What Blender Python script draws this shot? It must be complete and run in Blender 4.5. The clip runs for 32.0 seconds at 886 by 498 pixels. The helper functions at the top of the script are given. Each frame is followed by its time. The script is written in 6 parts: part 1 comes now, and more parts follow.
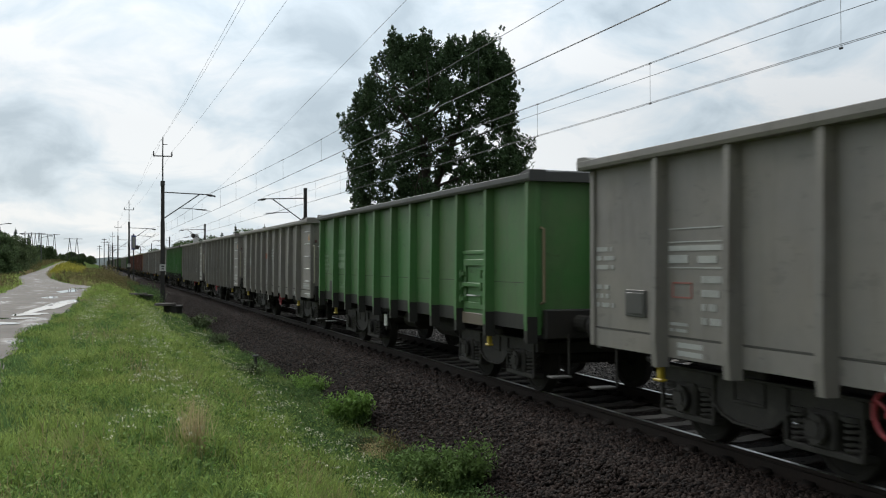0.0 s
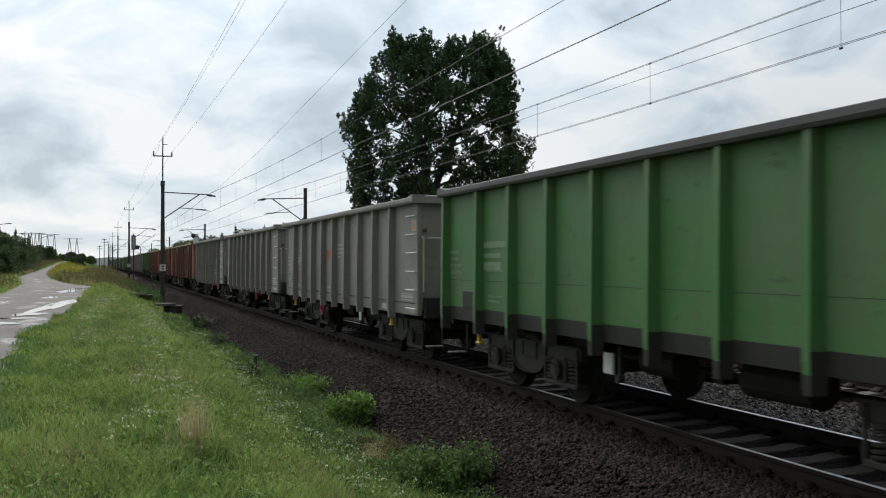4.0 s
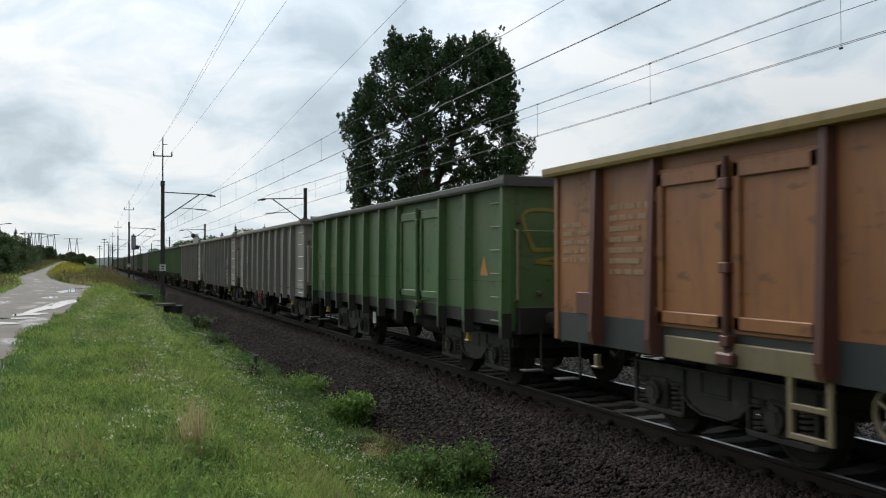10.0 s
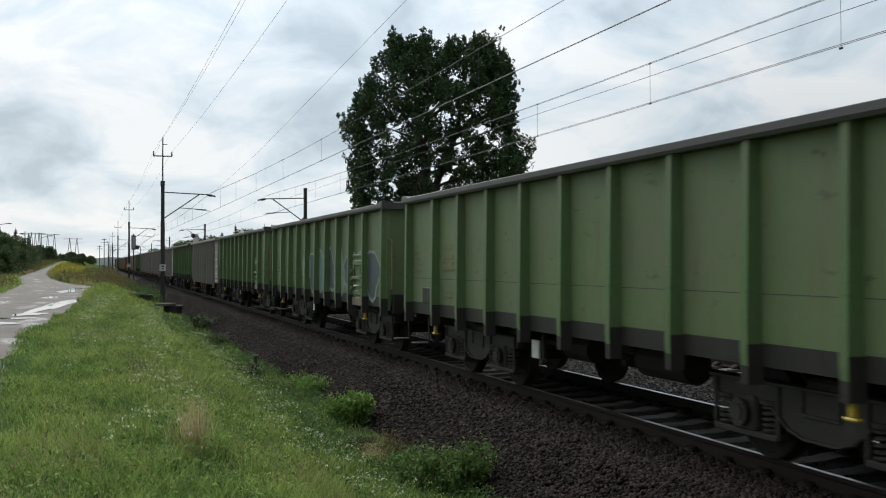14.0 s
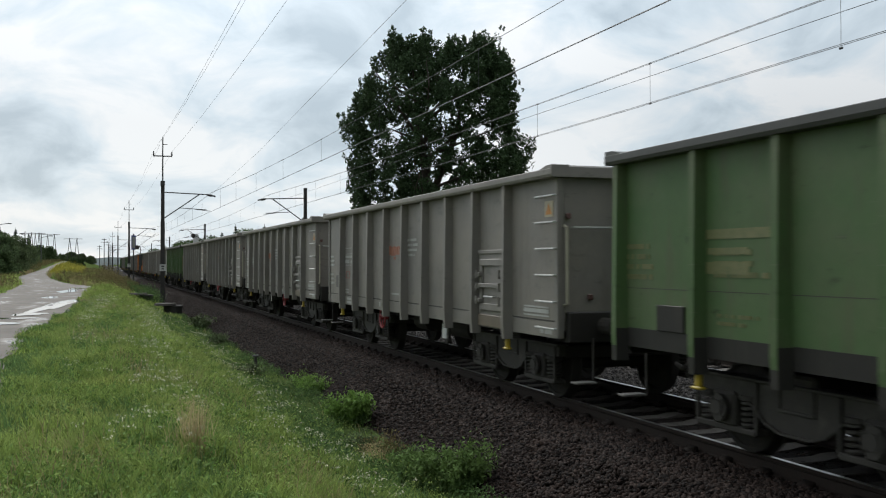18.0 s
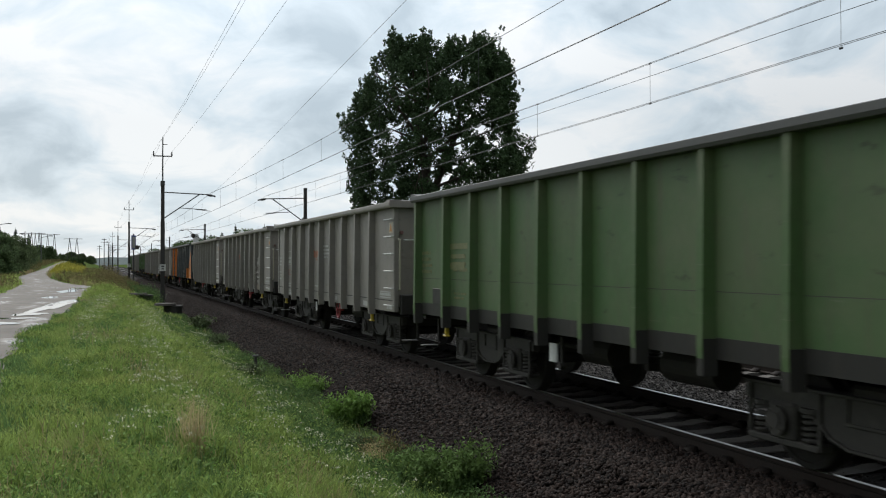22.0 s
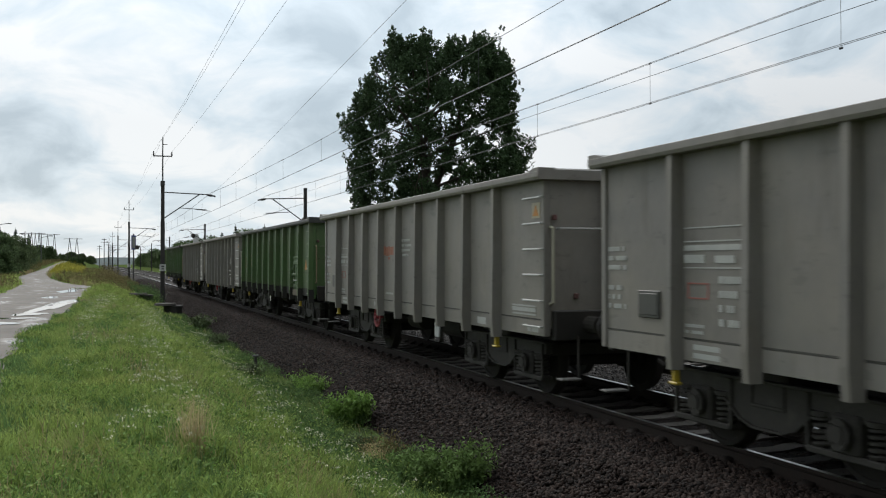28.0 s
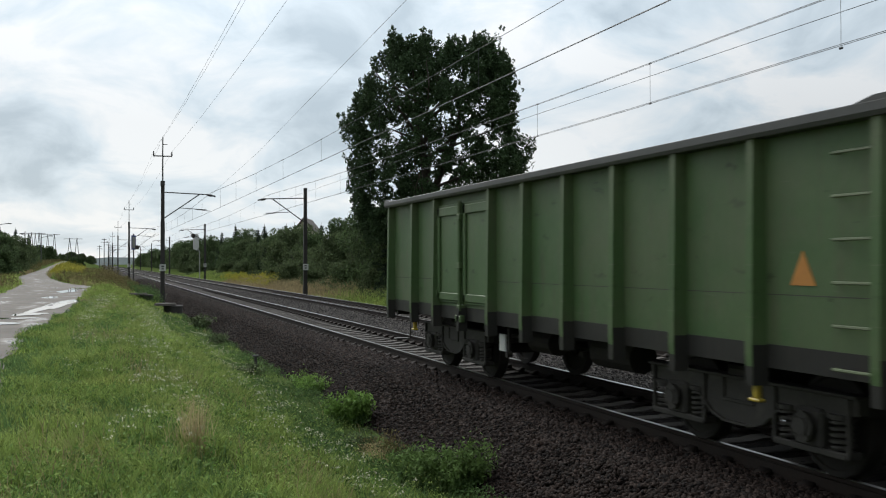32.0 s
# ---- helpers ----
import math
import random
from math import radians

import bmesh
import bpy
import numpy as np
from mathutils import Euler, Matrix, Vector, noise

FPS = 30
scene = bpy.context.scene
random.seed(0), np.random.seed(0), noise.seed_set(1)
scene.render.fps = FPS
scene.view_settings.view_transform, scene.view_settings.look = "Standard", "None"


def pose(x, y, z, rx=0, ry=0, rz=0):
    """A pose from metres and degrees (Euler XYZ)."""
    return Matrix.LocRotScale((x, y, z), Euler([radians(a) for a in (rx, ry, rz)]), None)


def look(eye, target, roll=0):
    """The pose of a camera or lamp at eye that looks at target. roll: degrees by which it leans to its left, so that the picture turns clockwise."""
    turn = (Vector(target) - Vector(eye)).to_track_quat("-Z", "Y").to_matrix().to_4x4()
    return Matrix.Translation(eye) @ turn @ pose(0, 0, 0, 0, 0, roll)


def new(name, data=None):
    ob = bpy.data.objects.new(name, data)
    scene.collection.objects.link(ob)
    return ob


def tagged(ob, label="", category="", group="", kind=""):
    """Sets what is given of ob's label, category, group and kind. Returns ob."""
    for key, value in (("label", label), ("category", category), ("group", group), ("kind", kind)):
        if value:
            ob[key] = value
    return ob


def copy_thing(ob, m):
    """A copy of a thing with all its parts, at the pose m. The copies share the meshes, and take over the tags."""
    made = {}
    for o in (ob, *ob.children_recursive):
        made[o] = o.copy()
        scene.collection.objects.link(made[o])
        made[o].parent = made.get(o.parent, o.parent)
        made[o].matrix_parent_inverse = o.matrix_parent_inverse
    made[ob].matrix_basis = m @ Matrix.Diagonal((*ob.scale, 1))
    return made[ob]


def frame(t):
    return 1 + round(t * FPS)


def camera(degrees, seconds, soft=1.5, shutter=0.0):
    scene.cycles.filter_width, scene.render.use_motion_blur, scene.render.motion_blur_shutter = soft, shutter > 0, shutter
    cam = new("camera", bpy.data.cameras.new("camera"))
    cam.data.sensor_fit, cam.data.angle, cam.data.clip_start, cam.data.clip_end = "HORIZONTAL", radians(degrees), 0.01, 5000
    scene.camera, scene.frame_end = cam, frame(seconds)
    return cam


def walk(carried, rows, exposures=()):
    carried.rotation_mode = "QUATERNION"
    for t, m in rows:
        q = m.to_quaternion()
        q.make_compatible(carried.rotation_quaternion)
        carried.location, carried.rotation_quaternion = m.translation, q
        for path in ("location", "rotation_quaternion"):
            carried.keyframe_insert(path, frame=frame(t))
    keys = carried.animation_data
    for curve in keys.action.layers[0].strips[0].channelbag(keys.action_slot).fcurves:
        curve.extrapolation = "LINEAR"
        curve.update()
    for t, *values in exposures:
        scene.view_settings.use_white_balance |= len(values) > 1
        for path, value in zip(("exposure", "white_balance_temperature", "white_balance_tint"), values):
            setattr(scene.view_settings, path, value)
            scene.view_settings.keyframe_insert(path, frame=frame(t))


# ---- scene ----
from mathutils import Quaternion

# The world: +Y runs along the railway, away from the camera; z = 0 is the top of the rails.
HC = 1.85                    # camera height over the rails
YAW, PITCH, ROLL = 19.45, 0.79, -0.1
cam = camera(48.5, 32.0, soft=1.1, shutter=0.12)
EYE = Vector((0.0, 0.0, HC))
AIM = EYE + Vector((math.sin(radians(YAW)), math.cos(radians(YAW)), math.tan(radians(PITCH))))
walk(cam, [(0.0, look(EYE, AIM, ROLL)), (32.0, look(EYE, AIM, ROLL))], exposures=[(0.0, 0.0), (32.0, 0.0)])

TRACK_1, TRACK_2 = 6.81, 10.81   # centre lines of the two tracks

# ---------------------------------------------------------------- sky and sun
def make_sky():
    world = bpy.data.worlds.new("sky")
    scene.world = world
    world.use_nodes = True
    nt = world.node_tree
    nt.nodes.clear()
    N, L = nt.nodes.new, nt.links.new
    tc = N("ShaderNodeTexCoord")
    sky = N("ShaderNodeTexSky")
    sky.sky_type, sky.sun_disc = "NISHITA", False
    sky.sun_elevation, sky.sun_rotation = radians(36), radians(-11)
    sep = N("ShaderNodeSeparateXYZ")
    L(tc.outputs["Generated"], sep.inputs[0])
    # clouds lie on a flat ceiling: x/z, y/z
    zc = N("ShaderNodeMath"); zc.operation = "MAXIMUM"; zc.inputs[1].default_value = 0.0
    L(sep.outputs["Z"], zc.inputs[0])
    za = N("ShaderNodeMath"); za.operation = "ADD"; za.inputs[1].default_value = 0.40
    L(zc.outputs[0], za.inputs[0])
    dx = N("ShaderNodeMath"); dx.operation = "DIVIDE"
    dy = N("ShaderNodeMath"); dy.operation = "DIVIDE"
    L(sep.outputs["X"], dx.inputs[0]); L(za.outputs[0], dx.inputs[1])
    L(sep.outputs["Y"], dy.inputs[0]); L(za.outputs[0], dy.inputs[1])
    co = N("ShaderNodeCombineXYZ")
    L(dx.outputs[0], co.inputs[0]); L(dy.outputs[0], co.inputs[1])
    n1 = N("ShaderNodeTexNoise")
    n1.inputs["Scale"].default_value, n1.inputs["Detail"].default_value = 4.2, 10.0
    n1.inputs["Roughness"].default_value, n1.inputs["Distortion"].default_value = 0.55, 0.5
    L(co.outputs[0], n1.inputs["Vector"])
    n2 = N("ShaderNodeTexNoise")
    n2.inputs["Scale"].default_value, n2.inputs["Detail"].default_value = 1.5, 3.0
    L(co.outputs[0], n2.inputs["Vector"])
    mixn = N("ShaderNodeMath"); mixn.operation = "MULTIPLY_ADD"; mixn.inputs[1].default_value = 0.42
    L(n2.outputs["Fac"], mixn.inputs[0])
    half = N("ShaderNodeMath"); half.operation = "MULTIPLY"; half.inputs[1].default_value = 0.78
    L(n1.outputs["Fac"], half.inputs[0])
    L(half.outputs[0], mixn.inputs[2])
    ramp = N("ShaderNodeValToRGB")
    e = ramp.color_ramp.elements
    e[0].position, e[0].color = 0.45, (0.470, 0.560, 0.632, 1)
    e[1].position, e[1].color = 0.68, (0.860, 0.890, 0.910, 1)
    m = ramp.color_ramp.elements.new(0.57); m.color = (0.655, 0.75, 0.822, 1)
    L(mixn.outputs[0], ramp.inputs[0])
    # an overcast ceiling is brighter overhead than at the horizon
    grad = N("ShaderNodeMath"); grad.operation = "MULTIPLY_ADD"
    grad.inputs[1].default_value, grad.inputs[2].default_value = 2.0, 0.68
    L(zc.outputs[0], grad.inputs[0])
    low = N("ShaderNodeMath"); low.operation = "MAXIMUM"; low.inputs[1].default_value = 0.95
    L(grad.outputs[0], low.inputs[0])
    # thinner, brighter cloud low in the sky towards the hidden sun
    dot = N("ShaderNodeVectorMath"); dot.operation = "DOT_PRODUCT"; dot.inputs[1].default_value = (0.16, 0.98, 0.10)
    L(tc.outputs["Generated"], dot.inputs[0])
    glow = N("ShaderNodeMapRange"); glow.interpolation_type = "SMOOTHSTEP"
    glow.inputs["From Min"].default_value, glow.inputs["From Max"].default_value = 0.86, 1.0
    glow.inputs["To Max"].default_value = 0.24
    L(dot.outputs["Value"], glow.inputs["Value"])
    both = N("ShaderNodeMath"); both.operation = "ADD"
    L(low.outputs[0], both.inputs[0]); L(glow.outputs[0], both.inputs[1])
    # the cloud is thicker away from the sun
    far = N("ShaderNodeMapRange")
    far.inputs["From Min"].default_value, far.inputs["From Max"].default_value = -1.0, 0.15
    far.inputs["To Min"].default_value, far.inputs["To Max"].default_value = 0.25, 1.0
    L(dot.outputs["Value"], far.inputs["Value"])
    lit = N("ShaderNodeMath"); lit.operation = "MULTIPLY"
    L(both.outputs[0], lit.inputs[0]); L(far.outputs[0], lit.inputs[1])
    cl = N("ShaderNodeVectorMath"); cl.operation = "SCALE"
    L(ramp.outputs[0], cl.inputs[0]); L(lit.outputs[0], cl.inputs["Scale"])
    sk = N("ShaderNodeVectorMath"); sk.operation = "SCALE"; sk.inputs["Scale"].default_value = 0.10
    L(sky.outputs[0], sk.inputs[0])
    mx = N("ShaderNodeMix"); mx.data_type = "RGBA"; mx.inputs["Factor"].default_value = 0.92
    L(sk.outputs[0], mx.inputs["A"]); L(cl.outputs[0], mx.inputs["B"])
    bg = N("ShaderNodeBackground"); bg.inputs["Strength"].default_value = 0.88
    L(mx.outputs["Result"], bg.inputs["Color"])
    out = N("ShaderNodeOutputWorld")
    L(bg.outputs[0], out.inputs[0])


make_sky()
sun_data = bpy.data.lights.new("sun", "SUN")
sun_data.energy, sun_data.angle, sun_data.color = 1.45, radians(25), (1.0, 0.97, 0.92)
sun = new("sun", sun_data)
sun.matrix_world = look((0, 0, 100), Vector((0, 0, 100)) - Vector((-0.15, 0.80, 0.58)) * 10)


# ---------------------------------------------------------------- materials
def principled(name):
    m = bpy.data.materials.new(name)
    m.use_nodes = True
    nt = m.node_tree
    return m, nt, nt.nodes["Principled BSDF"]


def surface(name, base, second=None, rough=0.6, metal=0.0, scale=6.0, fine=60.0, contrast=0.5, bump=0.15, dist=0.004,
            stretch=(1, 1, 1), stain=None, stain_scale=1.2, stain_amount=0.5, stain_stretch=(1, 1, 1), per_object=0.0, per_island=0.0, spec=0.5):
    """A surface with colour that varies at two scales, a stain layer, and fine relief."""
    m, nt, b = principled(name)
    N, L = nt.nodes.new, nt.links.new
    second = second or tuple(c * 0.7 for c in base)
    tc = N("ShaderNodeTexCoord")
    mp = N("ShaderNodeMapping"); mp.inputs["Scale"].default_value = stretch
    L(tc.outputs["Object"], mp.inputs["Vector"])
    vec = mp.outputs[0]
    info = None
    if per_object:
        info = N("ShaderNodeObjectInfo")
        ad = N("ShaderNodeVectorMath"); ad.operation = "MULTIPLY_ADD"
        L(info.outputs["Random"], ad.inputs[0]); ad.inputs[1].default_value = (37, 53, 71)
        L(vec, ad.inputs[2])
        vec = ad.outputs[0]
    a = N("ShaderNodeTexNoise"); a.inputs["Scale"].default_value = scale; a.inputs["Detail"].default_value = 5
    f = N("ShaderNodeTexNoise"); f.inputs["Scale"].default_value = fine; f.inputs["Detail"].default_value = 4
    L(vec, a.inputs["Vector"]); L(vec, f.inputs["Vector"])
    mul = N("ShaderNodeMath"); mul.operation = "MULTIPLY_ADD"; mul.inputs[1].default_value = 0.45
    L(f.outputs["Fac"], mul.inputs[0])
    mu2 = N("ShaderNodeMath"); mu2.operation = "MULTIPLY"; mu2.inputs[1].default_value = 0.55
    L(a.outputs["Fac"], mu2.inputs[0]); L(mu2.outputs[0], mul.inputs[2])
    mr = N("ShaderNodeMapRange")
    mr.inputs["From Min"].default_value, mr.inputs["From Max"].default_value = 0.5 - 0.5 * (1 - contrast), 0.5 + 0.5 * (1 - contrast)
    L(mul.outputs[0], mr.inputs["Value"])
    mix = N("ShaderNodeMix"); mix.data_type = "RGBA"
    mix.inputs["A"].default_value, mix.inputs["B"].default_value = (*base, 1), (*second, 1)
    L(mr.outputs[0], mix.inputs["Factor"])
    col = mix.outputs["Result"]
    if stain:
        mp2 = N("ShaderNodeMapping"); mp2.inputs["Scale"].default_value = stain_stretch
        L(vec, mp2.inputs["Vector"])
        s = N("ShaderNodeTexNoise"); s.inputs["Scale"].default_value = stain_scale; s.inputs["Detail"].default_value = 6; s.inputs["Roughness"].default_value = 0.65
        L(mp2.outputs[0], s.inputs["Vector"])
        r2 = N("ShaderNodeMapRange"); r2.inputs["From Min"].default_value, r2.inputs["From Max"].default_value = 0.52, 0.78
        r2.inputs["To Max"].default_value = stain_amount
        L(s.outputs["Fac"], r2.inputs["Value"])
        m2 = N("ShaderNodeMix"); m2.data_type = "RGBA"; m2.inputs["B"].default_value = (*stain, 1)
        L(r2.outputs[0], m2.inputs["Factor"]); L(col, m2.inputs["A"])
        col = m2.outputs["Result"]
    if per_object or per_island:
        if per_island:
            src = N("ShaderNodeNewGeometry").outputs["Random Per Island"]
            amount = per_island
        else:
            src, amount = info.outputs["Random"], per_object
        hv = N("ShaderNodeHueSaturation")
        vr = N("ShaderNodeMapRange"); vr.inputs["To Min"].default_value, vr.inputs["To Max"].default_value = 1 - amount, 1 + amount
        L(src, vr.inputs["Value"]); L(vr.outputs[0], hv.inputs["Value"])
        L(col, hv.inputs["Color"])
        col = hv.outputs[0]
    L(col, b.inputs["Base Color"])
    b.inputs["Metallic"].default_value = metal
    b.inputs["Specular IOR Level"].default_value = spec
    rr = N("ShaderNodeMapRange")
    rr.inputs["To Min"].default_value, rr.inputs["To Max"].default_value = max(0.02, rough - 0.12), min(1.0, rough + 0.12)
    L(a.outputs["Fac"], rr.inputs["Value"]); L(rr.outputs[0], b.inputs["Roughness"])
    if bump:
        bp = N("ShaderNodeBump"); bp.inputs["Strength"].default_value, bp.inputs["Distance"].default_value = bump, dist
        L(mul.outputs[0], bp.inputs["Height"]); L(bp.outputs[0], b.inputs["Normal"])
    return m


def paint(name, base, rough=0.5, dirt=(0.06, 0.05, 0.04), amount=0.45, rust=None, variation=0.07, scuff=0.35, dust=0.0, spec=0.5, scuff_at=0.60, dust_tone=(0.140, 0.125, 0.085)):
    """Weathered wagon paint: blotches, vertical dirt runs, dark scuffs."""
    m = surface(name, base, tuple(c * 0.74 for c in base), rough=rough, scale=1.1, fine=9.0, contrast=0.35, bump=0.30, dist=0.02,
                   stain=rust or dirt, stain_scale=2.2, stain_amount=amount, stain_stretch=(1.0, 2.4, 0.35), per_object=variation, spec=spec)
    nt = m.node_tree
    N, L = nt.nodes.new, nt.links.new
    b = nt.nodes["Principled BSDF"]
    was = b.inputs["Base Color"].links[0].from_socket
    tc = N("ShaderNodeTexCoord")
    mp = N("ShaderNodeMapping"); mp.inputs["Scale"].default_value = (1, 1, 2.6)
    L(tc.outputs["Object"], mp.inputs["Vector"])
    n = N("ShaderNodeTexNoise"); n.inputs["Scale"].default_value, n.inputs["Detail"].default_value, n.inputs["Roughness"].default_value = 1.9, 9, 0.72
    L(mp.outputs[0], n.inputs["Vector"])
    r = N("ShaderNodeMapRange"); r.inputs["From Min"].default_value, r.inputs["From Max"].default_value, r.inputs["To Max"].default_value = scuff_at, scuff_at + 0.045, scuff
    L(n.outputs["Fac"], r.inputs["Value"])
    x = N("ShaderNodeMix"); x.data_type = "RGBA"; x.inputs["B"].default_value = (*[c * 0.35 for c in base], 1)
    L(r.outputs[0], x.inputs["Factor"]); L(was, x.inputs["A"]); L(x.outputs["Result"], b.inputs["Base Color"])
    if dust:
        # broad faded patches of grey-brown dust, and fine scratches along the side
        mp2 = N("ShaderNodeMapping"); mp2.inputs["Scale"].default_value = (1, 0.5, 0.8); mp2.inputs["Location"].default_value = (3, 7, 1)
        L(tc.outputs["Object"], mp2.inputs["Vector"])
        n2 = N("ShaderNodeTexNoise"); n2.inputs["Scale"].default_value, n2.inputs["Detail"].default_value, n2.inputs["Roughness"].default_value = 1.1, 7, 0.62
        L(mp2.outputs[0], n2.inputs["Vector"])
        r2 = N("ShaderNodeMapRange"); r2.inputs["From Min"].default_value, r2.inputs["From Max"].default_value, r2.inputs["To Max"].default_value = 0.40, 0.66, dust
        L(n2.outputs["Fac"], r2.inputs["Value"])
        y = N("ShaderNodeMix"); y.data_type = "RGBA"; y.inputs["B"].default_value = (*dust_tone, 1)
        L(r2.outputs[0], y.inputs["Factor"]); L(x.outputs["Result"], y.inputs["A"])
        mp3 = N("ShaderNodeMapping"); mp3.inputs["Scale"].default_value = (1, 0.7, 14)
        L(tc.outputs["Object"], mp3.inputs["Vector"])
        n3 = N("ShaderNodeTexNoise"); n3.inputs["Scale"].default_value, n3.inputs["Detail"].default_value = 2.6, 4
        L(mp3.outputs[0], n3.inputs["Vector"])
        r3 = N("ShaderNodeMapRange"); r3.inputs["From Min"].default_value, r3.inputs["From Max"].default_value, r3.inputs["To Max"].default_value = 0.68, 0.74, dust * 0.6
        L(n3.outputs["Fac"], r3.inputs["Value"])
        w = N("ShaderNodeMix"); w.data_type = "RGBA"; w.inputs["B"].default_value = (0.20, 0.185, 0.15, 1)
        L(r3.outputs[0], w.inputs["Factor"]); L(y.outputs["Result"], w.inputs["A"]); L(w.outputs["Result"], b.inputs["Base Color"])
    return m


def leafy(name, base, second, rough=0.75, per=0.45, through_light=0.3, patch=None):
    m = surface(name, base, second, rough=rough, scale=0.8, fine=5.0, contrast=0.6, bump=0, per_island=per, spec=0.12, stain=patch, stain_scale=0.55, stain_amount=0.8)
    b = m.node_tree.nodes["Principled BSDF"]
    nt = m.node_tree
    tr = nt.nodes.new("ShaderNodeBsdfTranslucent")
    mx = nt.nodes.new("ShaderNodeMixShader"); mx.inputs[0].default_value = through_light
    nt.links.new(b.inputs["Base Color"].links[0].from_socket, tr.inputs["Color"])
    nt.links.new(b.outputs[0], mx.inputs[1]); nt.links.new(tr.outputs[0], mx.inputs[2])
    nt.links.new(mx.outputs[0], nt.nodes["Material Output"].inputs["Surface"])
    return m


GREY = paint("grey_paint", (0.196, 0.181, 0.162), amount=0.7, dirt=(0.095, 0.079, 0.060), dust=0.5, scuff=0.5, variation=0.10, dust_tone=(0.235, 0.208, 0.168), scuff_at=0.575)
LIGHT_GREY = paint("pale_grey_paint", (0.30, 0.30, 0.28), amount=0.3)
GREEN = paint("bright_green_paint", (0.062, 0.180, 0.050), amount=0.4, dust=0.35, spec=0.35, scuff_at=0.605, scuff=0.7)
HATCH_DUST = paint("brown_dusty_plate", (0.150, 0.118, 0.082), amount=0.6, dirt=(0.06, 0.045, 0.032), dust=0.4)
GREEN_B = paint("mid_green_paint", (0.064, 0.140, 0.046), amount=0.5, dust=0.45, spec=0.3, scuff_at=0.57, scuff=0.6)
GREEN_C = paint("dull_green_paint", (0.122, 0.180, 0.074), amount=0.75, dirt=(0.105, 0.080, 0.050), scuff=0.8, scuff_at=0.61, dust=0.36, spec=0.3)
GREEN_E = paint("faded_dull_green_paint", (0.068, 0.128, 0.045), amount=0.6, dirt=(0.075, 0.066, 0.042), scuff=0.85, scuff_at=0.605, dust=0.30, spec=0.3)
GREEN_F = paint("faded_dull_green_rib_paint", (0.074, 0.132, 0.047), amount=0.55, dirt=(0.070, 0.056, 0.037), dust=0.40, spec=0.3, scuff_at=0.57)
GREEN_D = paint("dull_green_rib_paint", (0.104, 0.176, 0.068), amount=0.55, dirt=(0.085, 0.068, 0.044), dust=0.40, spec=0.3, scuff_at=0.57)
ORANGE = paint("faded_orange_paint", (0.310, 0.122, 0.036), amount=0.8, dirt=(0.105, 0.036, 0.026), scuff=0.7, scuff_at=0.575, dust=0.5, dust_tone=(0.150, 0.056, 0.036))
RUST_RED = paint("rusty_red_paint", (0.115, 0.036, 0.024), amount=0.6)
CREAM = paint("yellowed_edge_paint", (0.27, 0.185, 0.065), amount=0.55)
SLATE = paint("slate_grey_paint", (0.052, 0.060, 0.063), amount=0.35)
DARK_SLATE = paint("dark_slate_band_paint", (0.033, 0.036, 0.037), amount=0.5)
BRIGHT_ORANGE = paint("bright_orange_paint", (0.50, 0.155, 0.016), amount=0.2)
BAND = paint("dark_sill_paint", (0.027, 0.025, 0.0225), amount=0.5, dirt=(0.052, 0.043, 0.034), spec=0.25)
CREAM_RAIL = paint("cream_handrail_paint", (0.36, 0.335, 0.25), amount=0.4)
TAN = paint("tan_paint", (0.20, 0.155, 0.085), amount=0.35)
IRON = surface("dirty_running_gear", (0.017, 0.0158, 0.0142), (0.034, 0.0295, 0.025), spec=0.25, rough=0.72, scale=4, fine=30, bump=0.3, dist=0.006,
               stain=(0.062, 0.050, 0.038), stain_scale=3, stain_amount=0.55)
DUSTY_IRON = surface("dusty_bogie_iron", (0.024, 0.0225, 0.020), (0.050, 0.045, 0.038), spec=0.3, rough=0.7, scale=5, fine=34, contrast=0.5, bump=0.4, dist=0.006,
                     stain=(0.095, 0.086, 0.072), stain_scale=4, stain_amount=0.6)
YELLOW = paint("yellow_paint", (0.42, 0.30, 0.02), amount=0.5)
RED = paint("red_paint", (0.27, 0.028, 0.033), amount=0.3)
DULL_RED = paint("faded_red_bracket_paint", (0.115, 0.050, 0.045), amount=0.6)
WHITE = paint("white_paint", (0.62, 0.62, 0.60), amount=0.25)
INK_GREY = surface("worn_white_lettering", (0.44, 0.44, 0.41), (0.27, 0.27, 0.25), rough=0.6, scale=9, fine=50, contrast=0.3, bump=0)
INK_ORANGE = surface("worn_orange_lettering", (0.34, 0.10, 0.045), (0.20, 0.10, 0.07), rough=0.6, scale=9, fine=40, bump=0)
INK_TAN = surface("faint_tan_lettering", (0.36, 0.26, 0.165), (0.26, 0.13, 0.06), rough=0.6, scale=9, fine=40, contrast=0.4, bump=0)
INK_FAINT = surface("faint_pale_green_lettering", (0.21, 0.27, 0.19), (0.09, 0.19, 0.075), rough=0.6, scale=9, fine=40, contrast=0.4, bump=0)
INK_BLUE = surface("faded_blue_green_print", (0.08, 0.15, 0.155), (0.12, 0.18, 0.15), rough=0.6, scale=9, fine=40, bump=0)
INK_NAVY = surface("faded_navy_spray", (0.022, 0.030, 0.042), (0.060, 0.085, 0.085), rough=0.6, scale=3, fine=20, contrast=0.4, bump=0)
INK_PALE = surface("faded_pale_spray", (0.26, 0.30, 0.28), (0.12, 0.17, 0.12), rough=0.6, scale=3, fine=18, contrast=0.4, bump=0)
INK_DULL = surface("dull_yellow_lettering", (0.170, 0.155, 0.062), (0.085, 0.110, 0.045), rough=0.6, scale=9, fine=40, bump=0)
